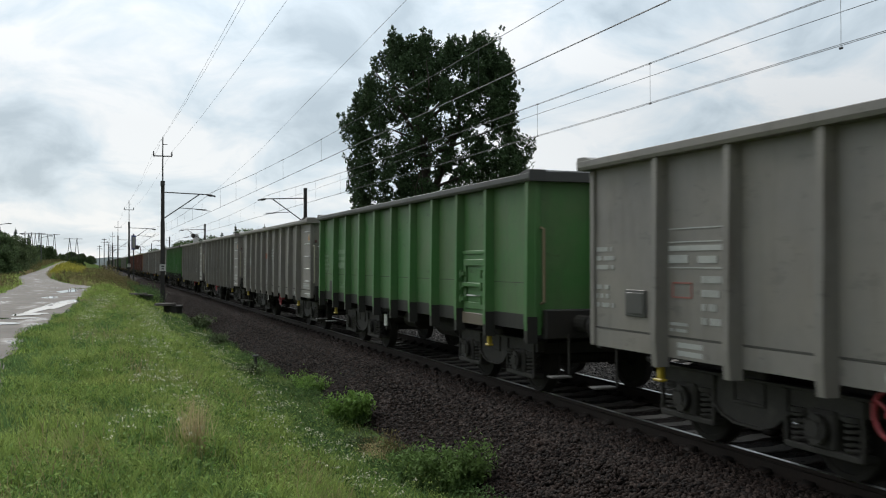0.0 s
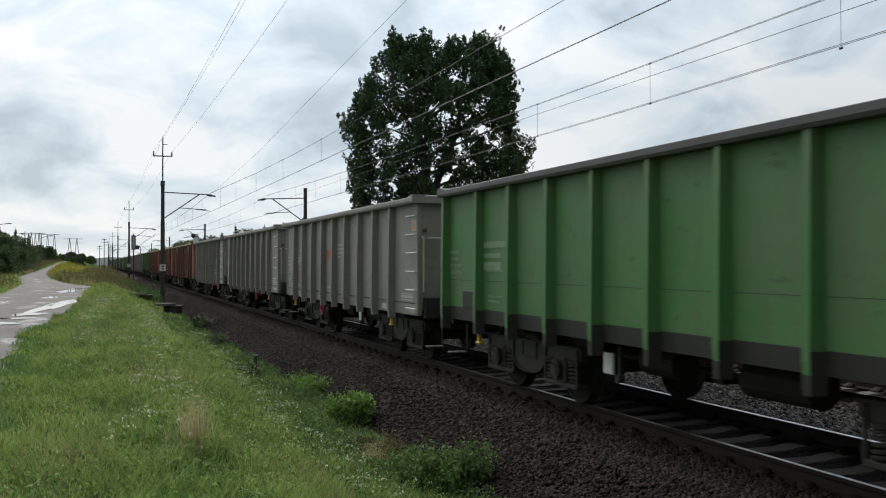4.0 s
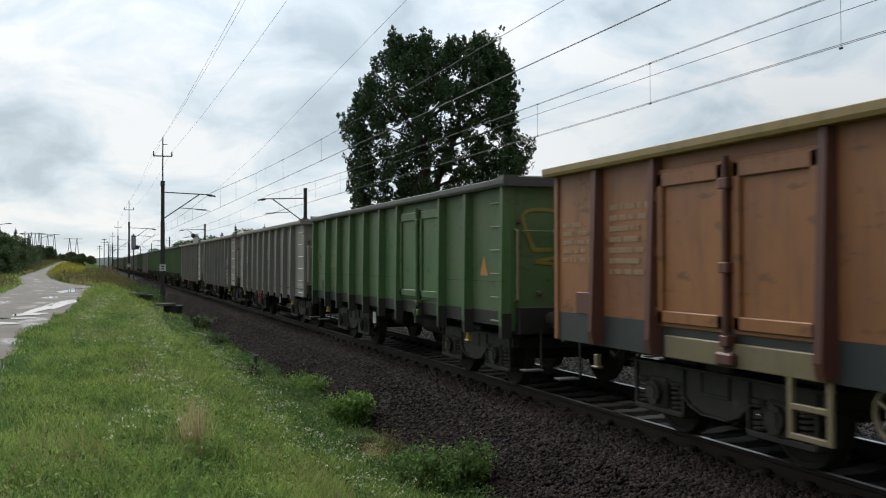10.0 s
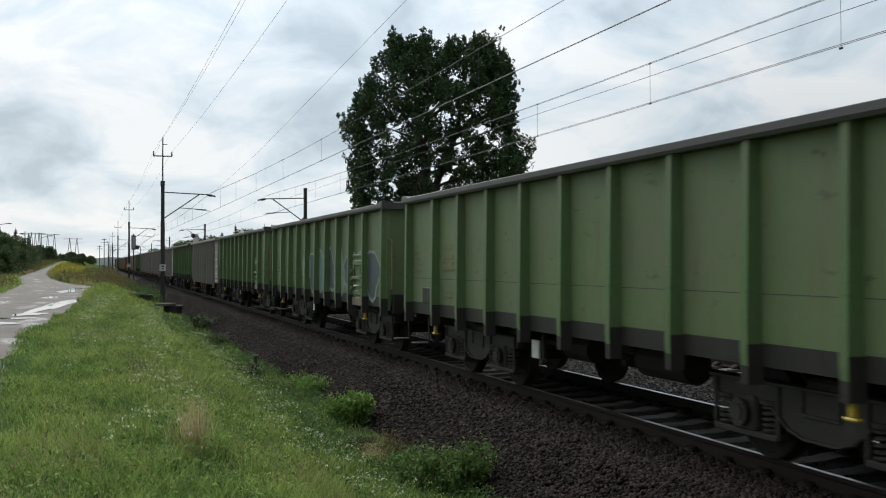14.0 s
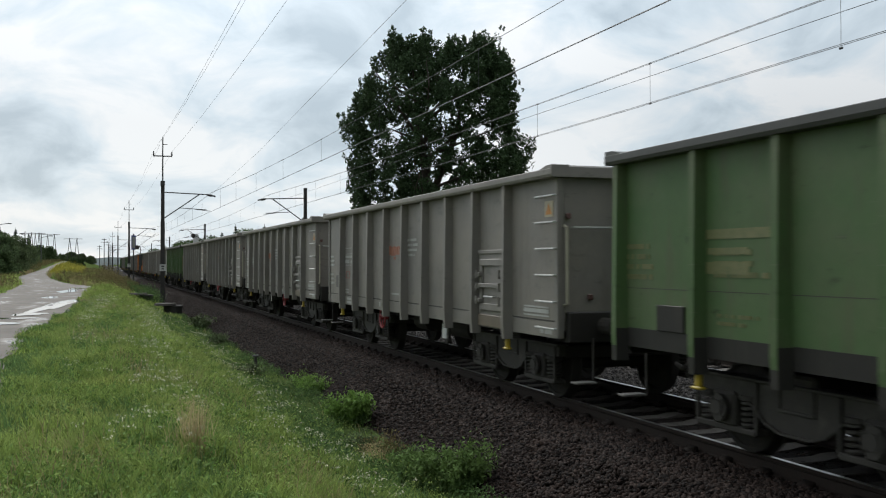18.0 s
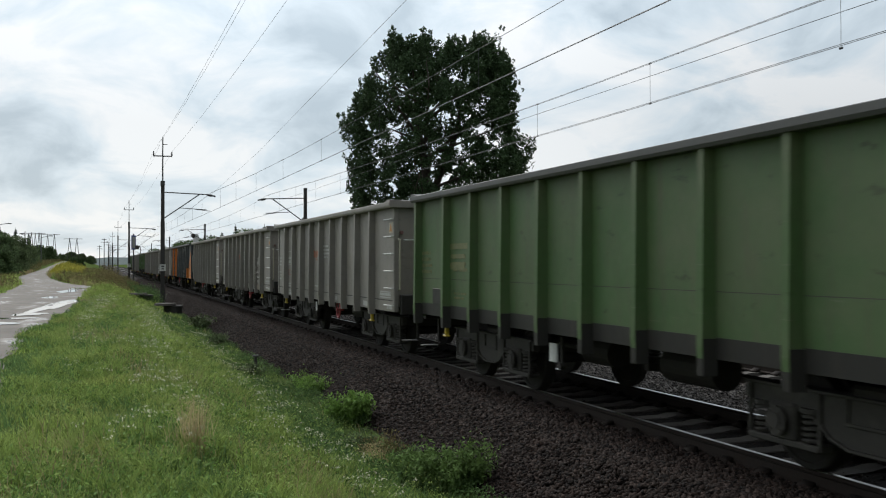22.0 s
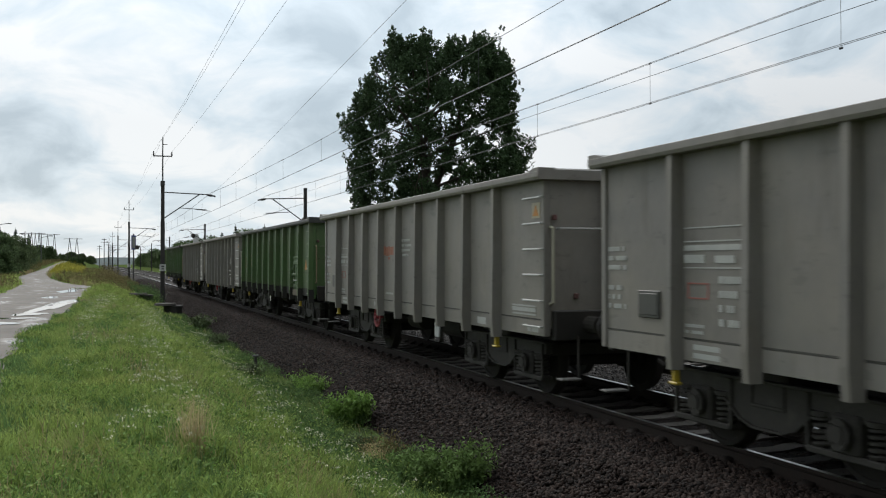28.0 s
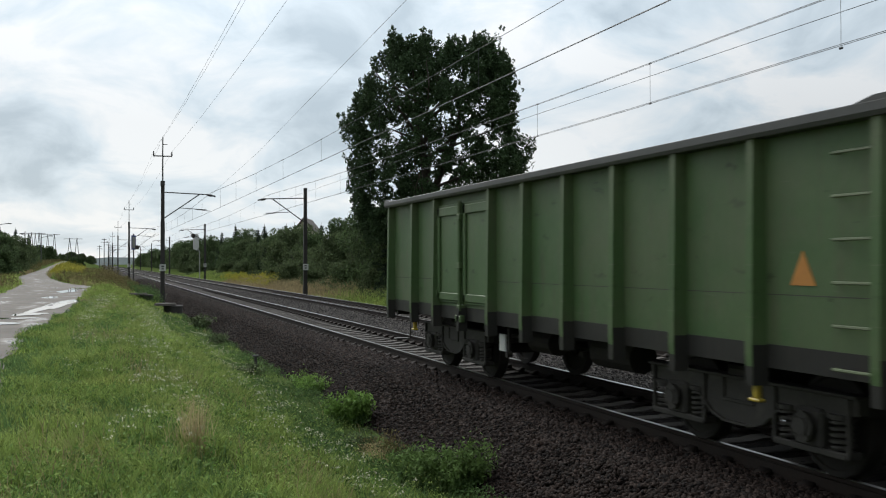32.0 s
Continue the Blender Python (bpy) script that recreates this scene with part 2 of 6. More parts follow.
EMBLEM_TAN = paint("faded_tan_panel_paint", (0.27, 0.20, 0.13), amount=0.6)
EMBLEM_TEAL = paint("faded_teal_paint", (0.07, 0.13, 0.12), amount=0.5)
STEEL = surface("bright_worn_steel", (0.62, 0.62, 0.60), (0.42, 0.42, 0.40), rough=0.4, metal=0.6, scale=10, fine=60, bump=0.05)
RAIL = surface("rusty_rail_flank", (0.015, 0.0115, 0.0095), (0.026, 0.018, 0.014), spec=0.2, rough=0.8, metal=0.0, scale=3, fine=40, bump=0.2)
RAIL_TOP = surface("polished_rail_head", (0.42, 0.42, 0.43), (0.30, 0.29, 0.28), rough=0.32, metal=1.0, scale=4, fine=30, bump=0.03)
CONCRETE = surface("weathered_concrete", (0.150, 0.137, 0.122), (0.070, 0.062, 0.057), spec=0.12, rough=0.9, scale=3, fine=60, bump=0.3, stain=(0.06, 0.055, 0.05), stain_amount=0.5, per_object=0.15)
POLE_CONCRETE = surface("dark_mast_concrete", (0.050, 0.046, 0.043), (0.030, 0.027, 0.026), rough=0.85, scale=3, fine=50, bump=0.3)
STEEL_DARK = surface("dark_galvanised_steel", (0.075, 0.075, 0.075), (0.045, 0.045, 0.045), rough=0.6, metal=0.3, scale=6, fine=50, bump=0.1)
WIRE = surface("dark_copper_wire", (0.055, 0.06, 0.065), (0.04, 0.042, 0.045), rough=0.6, metal=0.2, scale=6, fine=30, bump=0)
CERAMIC = surface("brown_insulator_ceramic", (0.030, 0.022, 0.019), (0.04, 0.028, 0.022), rough=0.35, scale=5, fine=30, bump=0)
STONE = surface("ballast_stone", (0.034, 0.0226, 0.0180), (0.0090, 0.0061, 0.0051), spec=0.15, rough=0.8, scale=5, fine=50, bump=0.4, dist=0.01,
                stain=(0.030, 0.017, 0.0115), stain_scale=0.9, stain_amount=0.55, per_island=0.85)
STONE_GREY = surface("grey_ballast_stone", (0.105, 0.094, 0.086), (0.030, 0.026, 0.024), spec=0.15, rough=0.8, scale=5, fine=50, bump=0.4, dist=0.01, per_island=0.85)
BED = surface("ballast_bed", (0.017, 0.012, 0.010), (0.006, 0.0045, 0.0038), spec=0.1, rough=0.9, scale=14, fine=42, contrast=0.6, bump=1.0, dist=0.05,
              stain=(0.022, 0.013, 0.009), stain_scale=0.7, stain_amount=0.5)
BARK = surface("oak_bark", (0.075, 0.060, 0.045), (0.035, 0.028, 0.022), rough=0.9, scale=5, fine=40, bump=0.8, dist=0.03, stretch=(1, 1, 0.3))
OAK_LEAF = leafy("oak_leaves", (0.064, 0.098, 0.046), (0.036, 0.062, 0.028), through_light=0.2)
BUSH_LEAF = leafy("dark_bush_leaves", (0.096, 0.136, 0.056), (0.052, 0.082, 0.035), per=0.5)
BUSH_LEAF_B = leafy("grey_green_bush_leaves", (0.112, 0.145, 0.066), (0.064, 0.090, 0.040))
NEEDLE = leafy("spruce_needles", (0.040, 0.060, 0.036), (0.024, 0.040, 0.024))
WEED_LEAF = leafy("fresh_weed_leaves", (0.195, 0.310, 0.072), (0.105, 0.185, 0.042))
NETTLE = leafy("nettle_leaves", (0.140, 0.215, 0.062), (0.074, 0.122, 0.036))
STRAW = leafy("straw_stalks", (0.56, 0.47, 0.27), (0.36, 0.29, 0.15), per=0.3)
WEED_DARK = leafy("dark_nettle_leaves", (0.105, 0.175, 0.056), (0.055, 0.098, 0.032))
GRASS_BLADE = leafy("grass_blades", (0.335, 0.415, 0.112), (0.125, 0.194, 0.046), per=0.7, patch=(0.42, 0.375, 0.140))
BLUE_BLADE = leafy("blue_green_blades", (0.150, 0.240, 0.085), (0.085, 0.150, 0.050), per=0.45)
TUFT_BLADE = leafy("pale_tuft_blades", (0.330, 0.400, 0.120), (0.155, 0.235, 0.055), per=0.4, patch=(0.33, 0.32, 0.12))
CLOVER = leafy("low_clover_leaves", (0.170, 0.265, 0.065), (0.095, 0.165, 0.040), per=0.5)
DRY_BLADE = leafy("dry_grass_blades", (0.40, 0.325, 0.185), (0.23, 0.175, 0.095), per=0.35)
GOLDEN = leafy("goldenrod_flowers", (0.44, 0.37, 0.05), (0.20, 0.22, 0.045), per=0.5)
RUSSET = leafy("russet_weed_leaves", (0.17, 0.125, 0.055), (0.10, 0.10, 0.04), per=0.5)
PETAL = leafy("white_flower_heads", (0.72, 0.69, 0.54), (0.50, 0.48, 0.33), per=0.3)


def ground_material():
    m = surface("meadow_ground", (0.088, 0.118, 0.036), (0.046, 0.070, 0.021), rough=1.0, spec=0.0, scale=1.6, fine=14, contrast=0.35, bump=0.8, dist=0.06,
                stain=(0.145, 0.120, 0.055), stain_scale=0.13, stain_amount=0.75)
    return m


def path_material():
    """Pale wet dirt with flat water lying in the hollows."""
    m, nt, b = principled("wet_dirt_path")
    b.inputs["Specular IOR Level"].default_value = 0.12
    N, L = nt.nodes.new, nt.links.new
    tc = N("ShaderNodeTexCoord")
    n1 = N("ShaderNodeTexNoise"); n1.inputs["Scale"].default_value = 0.9; n1.inputs["Detail"].default_value = 8
    n2 = N("ShaderNodeTexNoise"); n2.inputs["Scale"].default_value = 18; n2.inputs["Detail"].default_value = 5
    L(tc.outputs["Object"], n1.inputs["Vector"]); L(tc.outputs["Object"], n2.inputs["Vector"])
    mix = N("ShaderNodeMix"); mix.data_type = "RGBA"
    mix.inputs["A"].default_value, mix.inputs["B"].default_value = (0.140, 0.120, 0.102, 1), (0.250, 0.222, 0.194, 1)
    L(n1.outputs["Fac"], mix.inputs["Factor"])
    m2 = N("ShaderNodeMix"); m2.data_type = "RGBA"; m2.blend_type = "MULTIPLY"; m2.inputs["Factor"].default_value = 0.5
    L(mix.outputs["Result"], m2.inputs["A"]); L(n2.outputs["Color"], m2.inputs["B"])
    L(m2.outputs["Result"], b.inputs["Base Color"])
    # ruts drawn out along the way, brown mud in them, damp patches with a film of water
    mp = N("ShaderNodeMapping"); mp.inputs["Scale"].default_value = (0.75, 0.34, 1)
    L(tc.outputs["Object"], mp.inputs["Vector"])
    n3 = N("ShaderNodeTexNoise"); n3.inputs["Scale"].default_value, n3.inputs["Detail"].default_value, n3.inputs["Roughness"].default_value = 1.3, 8, 0.66
    L(mp.outputs[0], n3.inputs["Vector"])
    mud = N("ShaderNodeMapRange"); mud.inputs["From Min"].default_value, mud.inputs["From Max"].default_value, mud.inputs["To Max"].default_value = 0.46, 0.64, 0.6
    L(n3.outputs["Fac"], mud.inputs["Value"])
    m3 = N("ShaderNodeMix"); m3.data_type = "RGBA"; m3.inputs["B"].default_value = (0.070, 0.058, 0.046, 1)
    L(mud.outputs[0], m3.inputs["Factor"]); L(m2.outputs["Result"], m3.inputs["A"]); L(m3.outputs["Result"], b.inputs["Base Color"])
    mr = N("ShaderNodeMapRange"); mr.inputs["From Min"].default_value, mr.inputs["From Max"].default_value = 0.52, 0.66
    mr.inputs["To Min"].default_value, mr.inputs["To Max"].default_value = 0.8, 0.22
    L(n3.outputs["Fac"], mr.inputs["Value"]); L(mr.outputs[0], b.inputs["Roughness"])
    bp = N("ShaderNodeBump"); bp.inputs["Strength"].default_value, bp.inputs["Distance"].default_value = 0.5, 0.03
    L(n2.outputs["Fac"], bp.inputs["Height"]); L(bp.outputs[0], b.inputs["Normal"])
    return m


GROUND, PATH = ground_material(), path_material()
PUDDLE = surface("still_rain_water", (0.05, 0.045, 0.04), (0.04, 0.036, 0.032), rough=0.0, scale=2, fine=9, bump=0.0, spec=1.0)
for link in list(PUDDLE.node_tree.nodes["Principled BSDF"].inputs["Roughness"].links):
    PUDDLE.node_tree.links.remove(link)
PUDDLE.node_tree.nodes["Principled BSDF"].inputs["Roughness"].default_value = 0.015


# ---------------------------------------------------------------- mesh building
def mesh_np(name, verts, faces, material, smooth=False):
    """A mesh from arrays; all faces have the same number of corners."""
    verts, faces = np.asarray(verts, np.float32), np.asarray(faces, np.int32)
    me = bpy.data.meshes.new(name)
    n, k = faces.shape
    me.vertices.add(len(verts)); me.vertices.foreach_set("co", verts.ravel())
    me.loops.add(n * k); me.loops.foreach_set("vertex_index", faces.ravel())
    me.polygons.add(n); me.polygons.foreach_set("loop_start", np.arange(0, n * k, k, dtype=np.int32))
    if smooth:
        me.polygons.foreach_set("use_smooth", np.ones(n, dtype=bool))
    me.update(calc_edges=True)
    me.materials.append(material)
    return me


class Shape:
    """Collects boxes, prisms, tubes and rings into one mesh."""

    def __init__(self):
        self.bm = bmesh.new()

    def box(self, x0, x1, y0, y1, z0, z1, bevel=0.0):
        v = [self.bm.verts.new((x, y, z)) for x in (x0, x1) for y in (y0, y1) for z in (z0, z1)]
        fs = [self.bm.faces.new([v[i] for i in q]) for q in ((0, 1, 3, 2), (4, 6, 7, 5), (0, 4, 5, 1), (2, 3, 7, 6), (0, 2, 6, 4), (1, 5, 7, 3))]
        if bevel:
            es = list({e for f in fs for e in f.edges})
            bmesh.ops.bevel(self.bm, geom=es, offset=bevel, segments=1, affect="EDGES", profile=0.5)
        return self

    def prism(self, pts, axis, a, b):
        """A polygon swept along an axis: 'x' takes (y, z), 'y' takes (x, z), 'z' takes (x, y)."""
        def p(q, t):
            return {"x": (t, q[0], q[1]), "y": (q[0], t, q[1]), "z": (q[0], q[1], t)}[axis]
        lo = [self.bm.verts.new(p(q, a)) for q in pts]
        hi = [self.bm.verts.new(p(q, b)) for q in pts]
        n = len(pts)
        self.bm.faces.new(lo)
        self.bm.faces.new(hi[::-1])
        for i in range(n):
            self.bm.faces.new((lo[i], hi[i], hi[(i + 1) % n], lo[(i + 1) % n]))
        return self

    def tube(self, p, q, r, r2=None, n=8):
        p, q = Vector(p), Vector(q)
        r2 = r if r2 is None else r2
        t = (q - p).normalized()
        u = t.orthogonal().normalized()
        w = t.cross(u)
        ring = lambda c, rad: [self.bm.verts.new(c + (u * math.cos(i * math.tau / n) + w * math.sin(i * math.tau / n)) * rad) for i in range(n)]
        a, b = ring(p, r), ring(q, r2)
        for i in range(n):
            self.bm.faces.new((a[i], a[(i + 1) % n], b[(i + 1) % n], b[i]))
        self.bm.faces.new(a[::-1]); self.bm.faces.new(b)
        return self

    def path(self, pts, r, n=6):
        """One unbroken round bar through the points."""
        pts = [Vector(p) for p in pts]
        rings = []
        u = None
        for i, p in enumerate(pts):
            t = (pts[min(i + 1, len(pts) - 1)] - pts[max(i - 1, 0)]).normalized()
            u = t.orthogonal().normalized() if u is None else (u - t * u.dot(t)).normalized()
            w = t.cross(u)
            rings.append([self.bm.verts.new(p + (u * math.cos(k * math.tau / n) + w * math.sin(k * math.tau / n)) * r) for k in range(n)])
        for a, b in zip(rings[:-1], rings[1:]):
            for k in range(n):
                self.bm.faces.new((a[k], a[(k + 1) % n], b[(k + 1) % n], b[k]))
        self.bm.faces.new(rings[0][::-1]); self.bm.faces.new(rings[-1])
        return self

    def torus(self, c, axis, R, r, n=24, k=6):
        c = Vector(c)
        t = Vector(axis).normalized()
        u = t.orthogonal().normalized()
        w = t.cross(u)
        rings = []
        for i in range(n):
            a = i * math.tau / n
            d = u * math.cos(a) + w * math.sin(a)
            rings.append([self.bm.verts.new(c + d * (R + r * math.cos(j * math.tau / k)) + t * r * math.sin(j * math.tau / k)) for j in range(k)])
        for i in range(n):
            for j in range(k):
                self.bm.faces.new((rings[i][j], rings[(i + 1) % n][j], rings[(i + 1) % n][(j + 1) % k], rings[i][(j + 1) % k]))
        return self

    def mesh(self, name, material, smooth=False):
        bmesh.ops.recalc_face_normals(self.bm, faces=self.bm.faces)
        me = bpy.data.meshes.new(name)
        self.bm.to_mesh(me)
        self.bm.free()
        me.materials.append(material)
        if smooth:
            for p in me.polygons:
                p.use_smooth = True
        return me


def part(name, me, parent, at=(0, 0, 0), label="", turn=None):
    ob = new(name, me)
    ob.parent = parent
    ob.location = at
    if turn:
        ob.rotation_euler = turn
    return tagged(ob, label) if label else ob


def empty(name, m, label, category, group=""):
    ob = new(name)
    ob.empty_display_size = 0.2
    ob.matrix_basis = m
    return tagged(ob, label, category, group)


# ---------------------------------------------------------------- terrain
def smooth(a, b, x):
    t = np.clip((np.asarray(x, float) - a) / (b - a), 0, 1)
    return t * t * (3 - 2 * t)


def ground_z(x, y):
    """Height of the ground: a grassy shoulder, a fall to the track bed, level land beyond, a low rise far off."""
    x, y = np.asarray(x, float), np.asarray(y, float)
    z = 0.20 - 0.98 * smooth(0.4, 3.7, x) + 0.45 * smooth(14.2, 16.0, x) + 0.60 * smooth(15.2, 20.0, x)
    rise = np.interp(y, [100, 130, 160, 200, 250, 330, 500, 1200], [0, 0.22, 0.62, 1.25, 1.95, 2.4, 2.4, 1.0])
    z = z + rise * smooth(2.0, -5.0, x)
    bumps = 0.05 * np.sin(0.9 * x + 0.31 * y) * np.sin(0.57 * y + 1.3 * x) + 0.03 * np.sin(2.1 * y + 0.7) * np.sin(1.7 * x)
    near = smooth(150, 60, y) * smooth(4.0, 3.2, x) * (0.12 + 0.88 * smooth(-1.6, 0.4, x))
    return z + bumps * near


def make_ground():
    xs = np.concatenate([[-3000, -1200, -500, -220, -120, -70, -45, -30, -22], np.arange(-16, 20.1, 0.5), [23, 27, 33, 42, 60, 100, 180, 400, 1000, 3000]])
    ys = np.concatenate([[-400, -120, -50, -20], np.arange(-8, 60, 0.8), np.arange(60, 280, 4.0), [320, 400, 550, 800, 1300, 2200, 4500]])
    X, Y = np.meshgrid(xs, ys, indexing="ij")
    Z = ground_z(X, Y)
    n, m = X.shape
    idx = np.arange(n * m).reshape(n, m)
    f = np.stack([idx[:-1, :-1], idx[1:, :-1], idx[1:, 1:], idx[:-1, 1:]], -1).reshape(-1, 4)
    ob = new("ground", mesh_np("ground", np.stack([X, Y, Z], -1).reshape(-1, 3), f, GROUND, True))
    tagged(ob, "rough green meadow with patches of dry grass", "ground", kind="structure")


def path_centre(y):
    """Centre line and half width of the dirt path."""
    y = np.asarray(y, float)
    right = np.interp(y, [0, 14, 23, 30, 38, 50, 60, 68, 73, 82, 92, 110, 128, 160, 200, 330], [-1.0, -1.2, -1.56, -1.1, -0.65, -0.45, -0.35, -0.05, -0.10, -1.7, -2.9, -4.4, -5.5, -6.3, -6.5, -6.7])
    left = np.interp(y, [0, 30, 56, 82, 100, 118, 140, 160, 200, 330], [-4.8, -4.9, -4.8, -5.4, -6.9, -8.2, -8.2, -7.9, -7.8, -8.0])
    rag = 0.10 * np.sin(y * 0.9 + 1) + 0.06 * np.sin(y * 2.3)
    return (left + right) / 2, (right - left) / 2 + rag


def make_path():
    ys = np.concatenate([np.arange(-30, 90, 0.7), np.arange(90, 330, 3.0)])
    c, w = path_centre(ys)
    u = np.linspace(-1, 1, 13)
    X = c[None, :] + u[:, None] * w[None, :]
    Y = np.broadcast_to(ys, X.shape)
    Z = ground_z(X, Y) + 0.035 * (1 - np.abs(u[:, None]) ** 6) + 0.004 + 0.012 * np.cos(u[:, None] * 7)
    n, m = X.shape
    idx = np.arange(n * m).reshape(n, m)
    f = np.stack([idx[:-1, :-1], idx[1:, :-1], idx[1:, 1:], idx[:-1, 1:]], -1).reshape(-1, 4)
    ob = new("dirt_path", mesh_np("dirt_path", np.stack([X, Y, Z], -1).reshape(-1, 3), f, PATH, True))
    tagged(ob, "pale wet dirt path with rain puddles", "path", kind="structure")


def make_puddle(x, y, rx, ry, seed, turn=0.0):
    rnd = random.Random(seed)
    n = 28
    ph = [rnd.uniform(0, math.tau) for _ in range(3)]
    z = float(ground_z(x, y)) + 0.040
    s = Shape()
    ring = []
    for i in range(n):
        a = i * math.tau / n
        k = 1 + 0.22 * math.sin(2 * a + ph[0]) + 0.13 * math.sin(5 * a + ph[1]) + 0.07 * math.sin(9 * a + ph[2])
        ring.append((rx * k * math.cos(a), ry * k * math.sin(a)))
    s.prism(ring, "z", -0.02, 0.004)
    ob = new("puddle", s.mesh("puddle", PUDDLE))
    ob.matrix_basis = pose(x, y, z, 0, 0, turn)
    tagged(ob, "shallow rain puddle mirroring the sky on the path", "puddle", "puddles on the path")


# ---------------------------------------------------------------- railway tracks
def make_track_bed():
    y0, y1 = -60, 900
    pts = [(3.85, -0.92), (4.15, -0.78), (4.95, -0.25), (5.20, -0.175), (5.95, -0.165), (6.15, -0.215), (7.47, -0.215), (7.67, -0.165), (8.8, -0.20), (9.95, -0.165), (10.15, -0.215), (11.47, -0.215), (11.67, -0.165), (12.4, -0.17), (12.65, -0.25), (13.4, -0.66), (13.7, -0.95), (13.7, -1.2), (3.85, -1.2)]
    ys = np.concatenate([np.arange(y0, 70, 1.0), np.linspace(70, y1, 60)])
    V, F = [], []
    m = len(pts)
    for j, y in enumerate(ys):
        for i, (x, z) in enumerate(pts):
            wob = 0.05 * math.sin(y * 0.8 + i) * (1 if i in (0, 1, 2) else 0.2) * (1 if y < 60 else 0)
            V.append((x + wob, y, z + 0.4 * wob))
    for j in range(len(ys) - 1):
        for i in range(m):
            F.append((j * m + i, j * m + (i + 1) % m, (j + 1) * m + (i + 1) % m, (j + 1) * m + i))
    ob = new("ballast_bed", mesh_np("ballast_bed", V, F, BED))
    tagged(ob, "dark crushed-stone ballast bed under two tracks", "ballast", kind="structure")


RAIL_PROFILE = [(-0.075, -0.172), (0.075, -0.172), (0.075, -0.160), (0.016, -0.142), (0.010, -0.05), (0.034, -0.036), (0.036, -0.008), (0.028, -0.001),
                (-0.028, -0.001), (-0.036, -0.008), (-0.034, -0.036), (-0.010, -0.05), (-0.016, -0.142), (-0.075, -0.160)]


def make_track(centre, y_first, count, label, clips):
    track = empty("railway_track", pose(centre, 0, 0), label, "track", "two parallel railway tracks")
    rail = Shape().prism(RAIL_PROFILE, "y", -60, 900).mesh("rail", RAIL)
    head = Shape().box(-0.027, 0.027, -60, 900, -0.002, 0.001).mesh("rail_head", RAIL_TOP)
    for side in (-0.7535, 0.7535):
        r = part("rail", rail, track, (side, 0, 0))
        part("running_surface", head, r, (0, 0, 0.0005), "polished steel running surface", (0, math.copysign(0.035, -side), 0))
    prof = [(-1.28, -0.21), (-1.28, -0.40), (1.28, -0.40), (1.28, -0.21), (1.0, -0.172), (0.45, -0.175), (0.30, -0.20), (-0.30, -0.20), (-0.45, -0.175), (-1.0, -0.172)]
    sleeper = Shape().prism(prof, "y", -0.125, 0.125).mesh("sleeper", CONCRETE)
    for i in range(count):
        part("sleeper", sleeper, track, (0, y_first + 0.6 * i, 0))
    V, F = [], []
    for i in range(clips):
        for rx in (-0.7535, 0.7535):
            for d in (-0.11, 0.11):
                b = len(V)
                for x in (-0.055, 0.055):
                    for y in (-0.08, 0.08):
                        for z in (-0.172, -0.10 if (x < 0) == (d > 0) else -0.15):
                            V.append((rx + d + x, y_first + 0.6 * i + y, z))
                F += [tuple(b + k for k in q) for q in ((0, 1, 3, 2), (4, 6, 7, 5), (0, 4, 5, 1), (2, 3, 7, 6), (0, 2, 6, 4), (1, 5, 7, 3))]
    cl = part("rail_clips", mesh_np("rail_clips", V, F, RAIL), track)
    tagged(cl, "rusty rail fastenings", kind="stuff")
    return track


# ---------------------------------------------------------------- wagons
PITCH_M = 14.04
EXTRA_ORANGE, EXTRA_SLATE = 0.209, 0.2148


def train_advance(t):
    """How many short-wagon lengths the train has gone by, t seconds in."""
    return -1.8565 + 1.16651 * t - 0.09554 * (t / 10) ** 2 - 0.002379 * (t / 10) ** 3


def rear_end(i, t):
    """Where the body of wagon i ends, along the track."""
    return PITCH_M * (i + min(max(i - 7, 0), 3) * EXTRA_ORANGE + (EXTRA_SLATE if i >= 28 else 0.0) - train_advance(t)) - 1.887 - (0.0 if i in (8, 9, 10, 28) else 0.09)


SIDE = 1.45          # half width over the side sheets
RIB = 0.120          # how far the ribs stand out
Z_LOW, Z_TOP = 0.91, 2.895
LIP = 0.108
SHORT, LONG = 12.54, 15.62     # body lengths
_store = {}


def stored(key, make):
    if key not in _store:
        _store[key] = make()
    return _store[key]


def wheelset_mesh():
    """Axle with two flanged wheels pressed on, turned in one piece."""
    half = [(-1.0, 0.07), (-0.995, 0.08), (-0.90, 0.08), (-0.90, 0.14), (-0.835, 0.15), (-0.82, 0.39), (-0.835, 0.40), (-0.83, 0.45), (-0.82, 0.455), (-0.70, 0.462), (-0.70, 0.49), (-0.685, 0.48),
            (-0.69, 0.40), (-0.72, 0.38), (-0.72, 0.16), (-0.66, 0.14), (-0.62, 0.08)]
    prof = half + [(-x, r) for x, r in half[::-1]]
    n, m = 28, len(prof)
    V = [(x, r * math.cos(k * math.tau / n), r * math.sin(k * math.tau / n)) for x, r in prof for k in range(n)]
    F = [(j * n + k, j * n + (k + 1) % n, (j + 1) * n + (k + 1) % n, (j + 1) * n + k) for j in range(m - 1) for k in range(n)]
    F += [tuple(range(n))[::-1], tuple((m - 1) * n + k for k in range(n))]
    me = bpy.data.meshes.new("wheelset")
    me.from_pydata(V, [], F)
    me.materials.append(IRON)
    return me


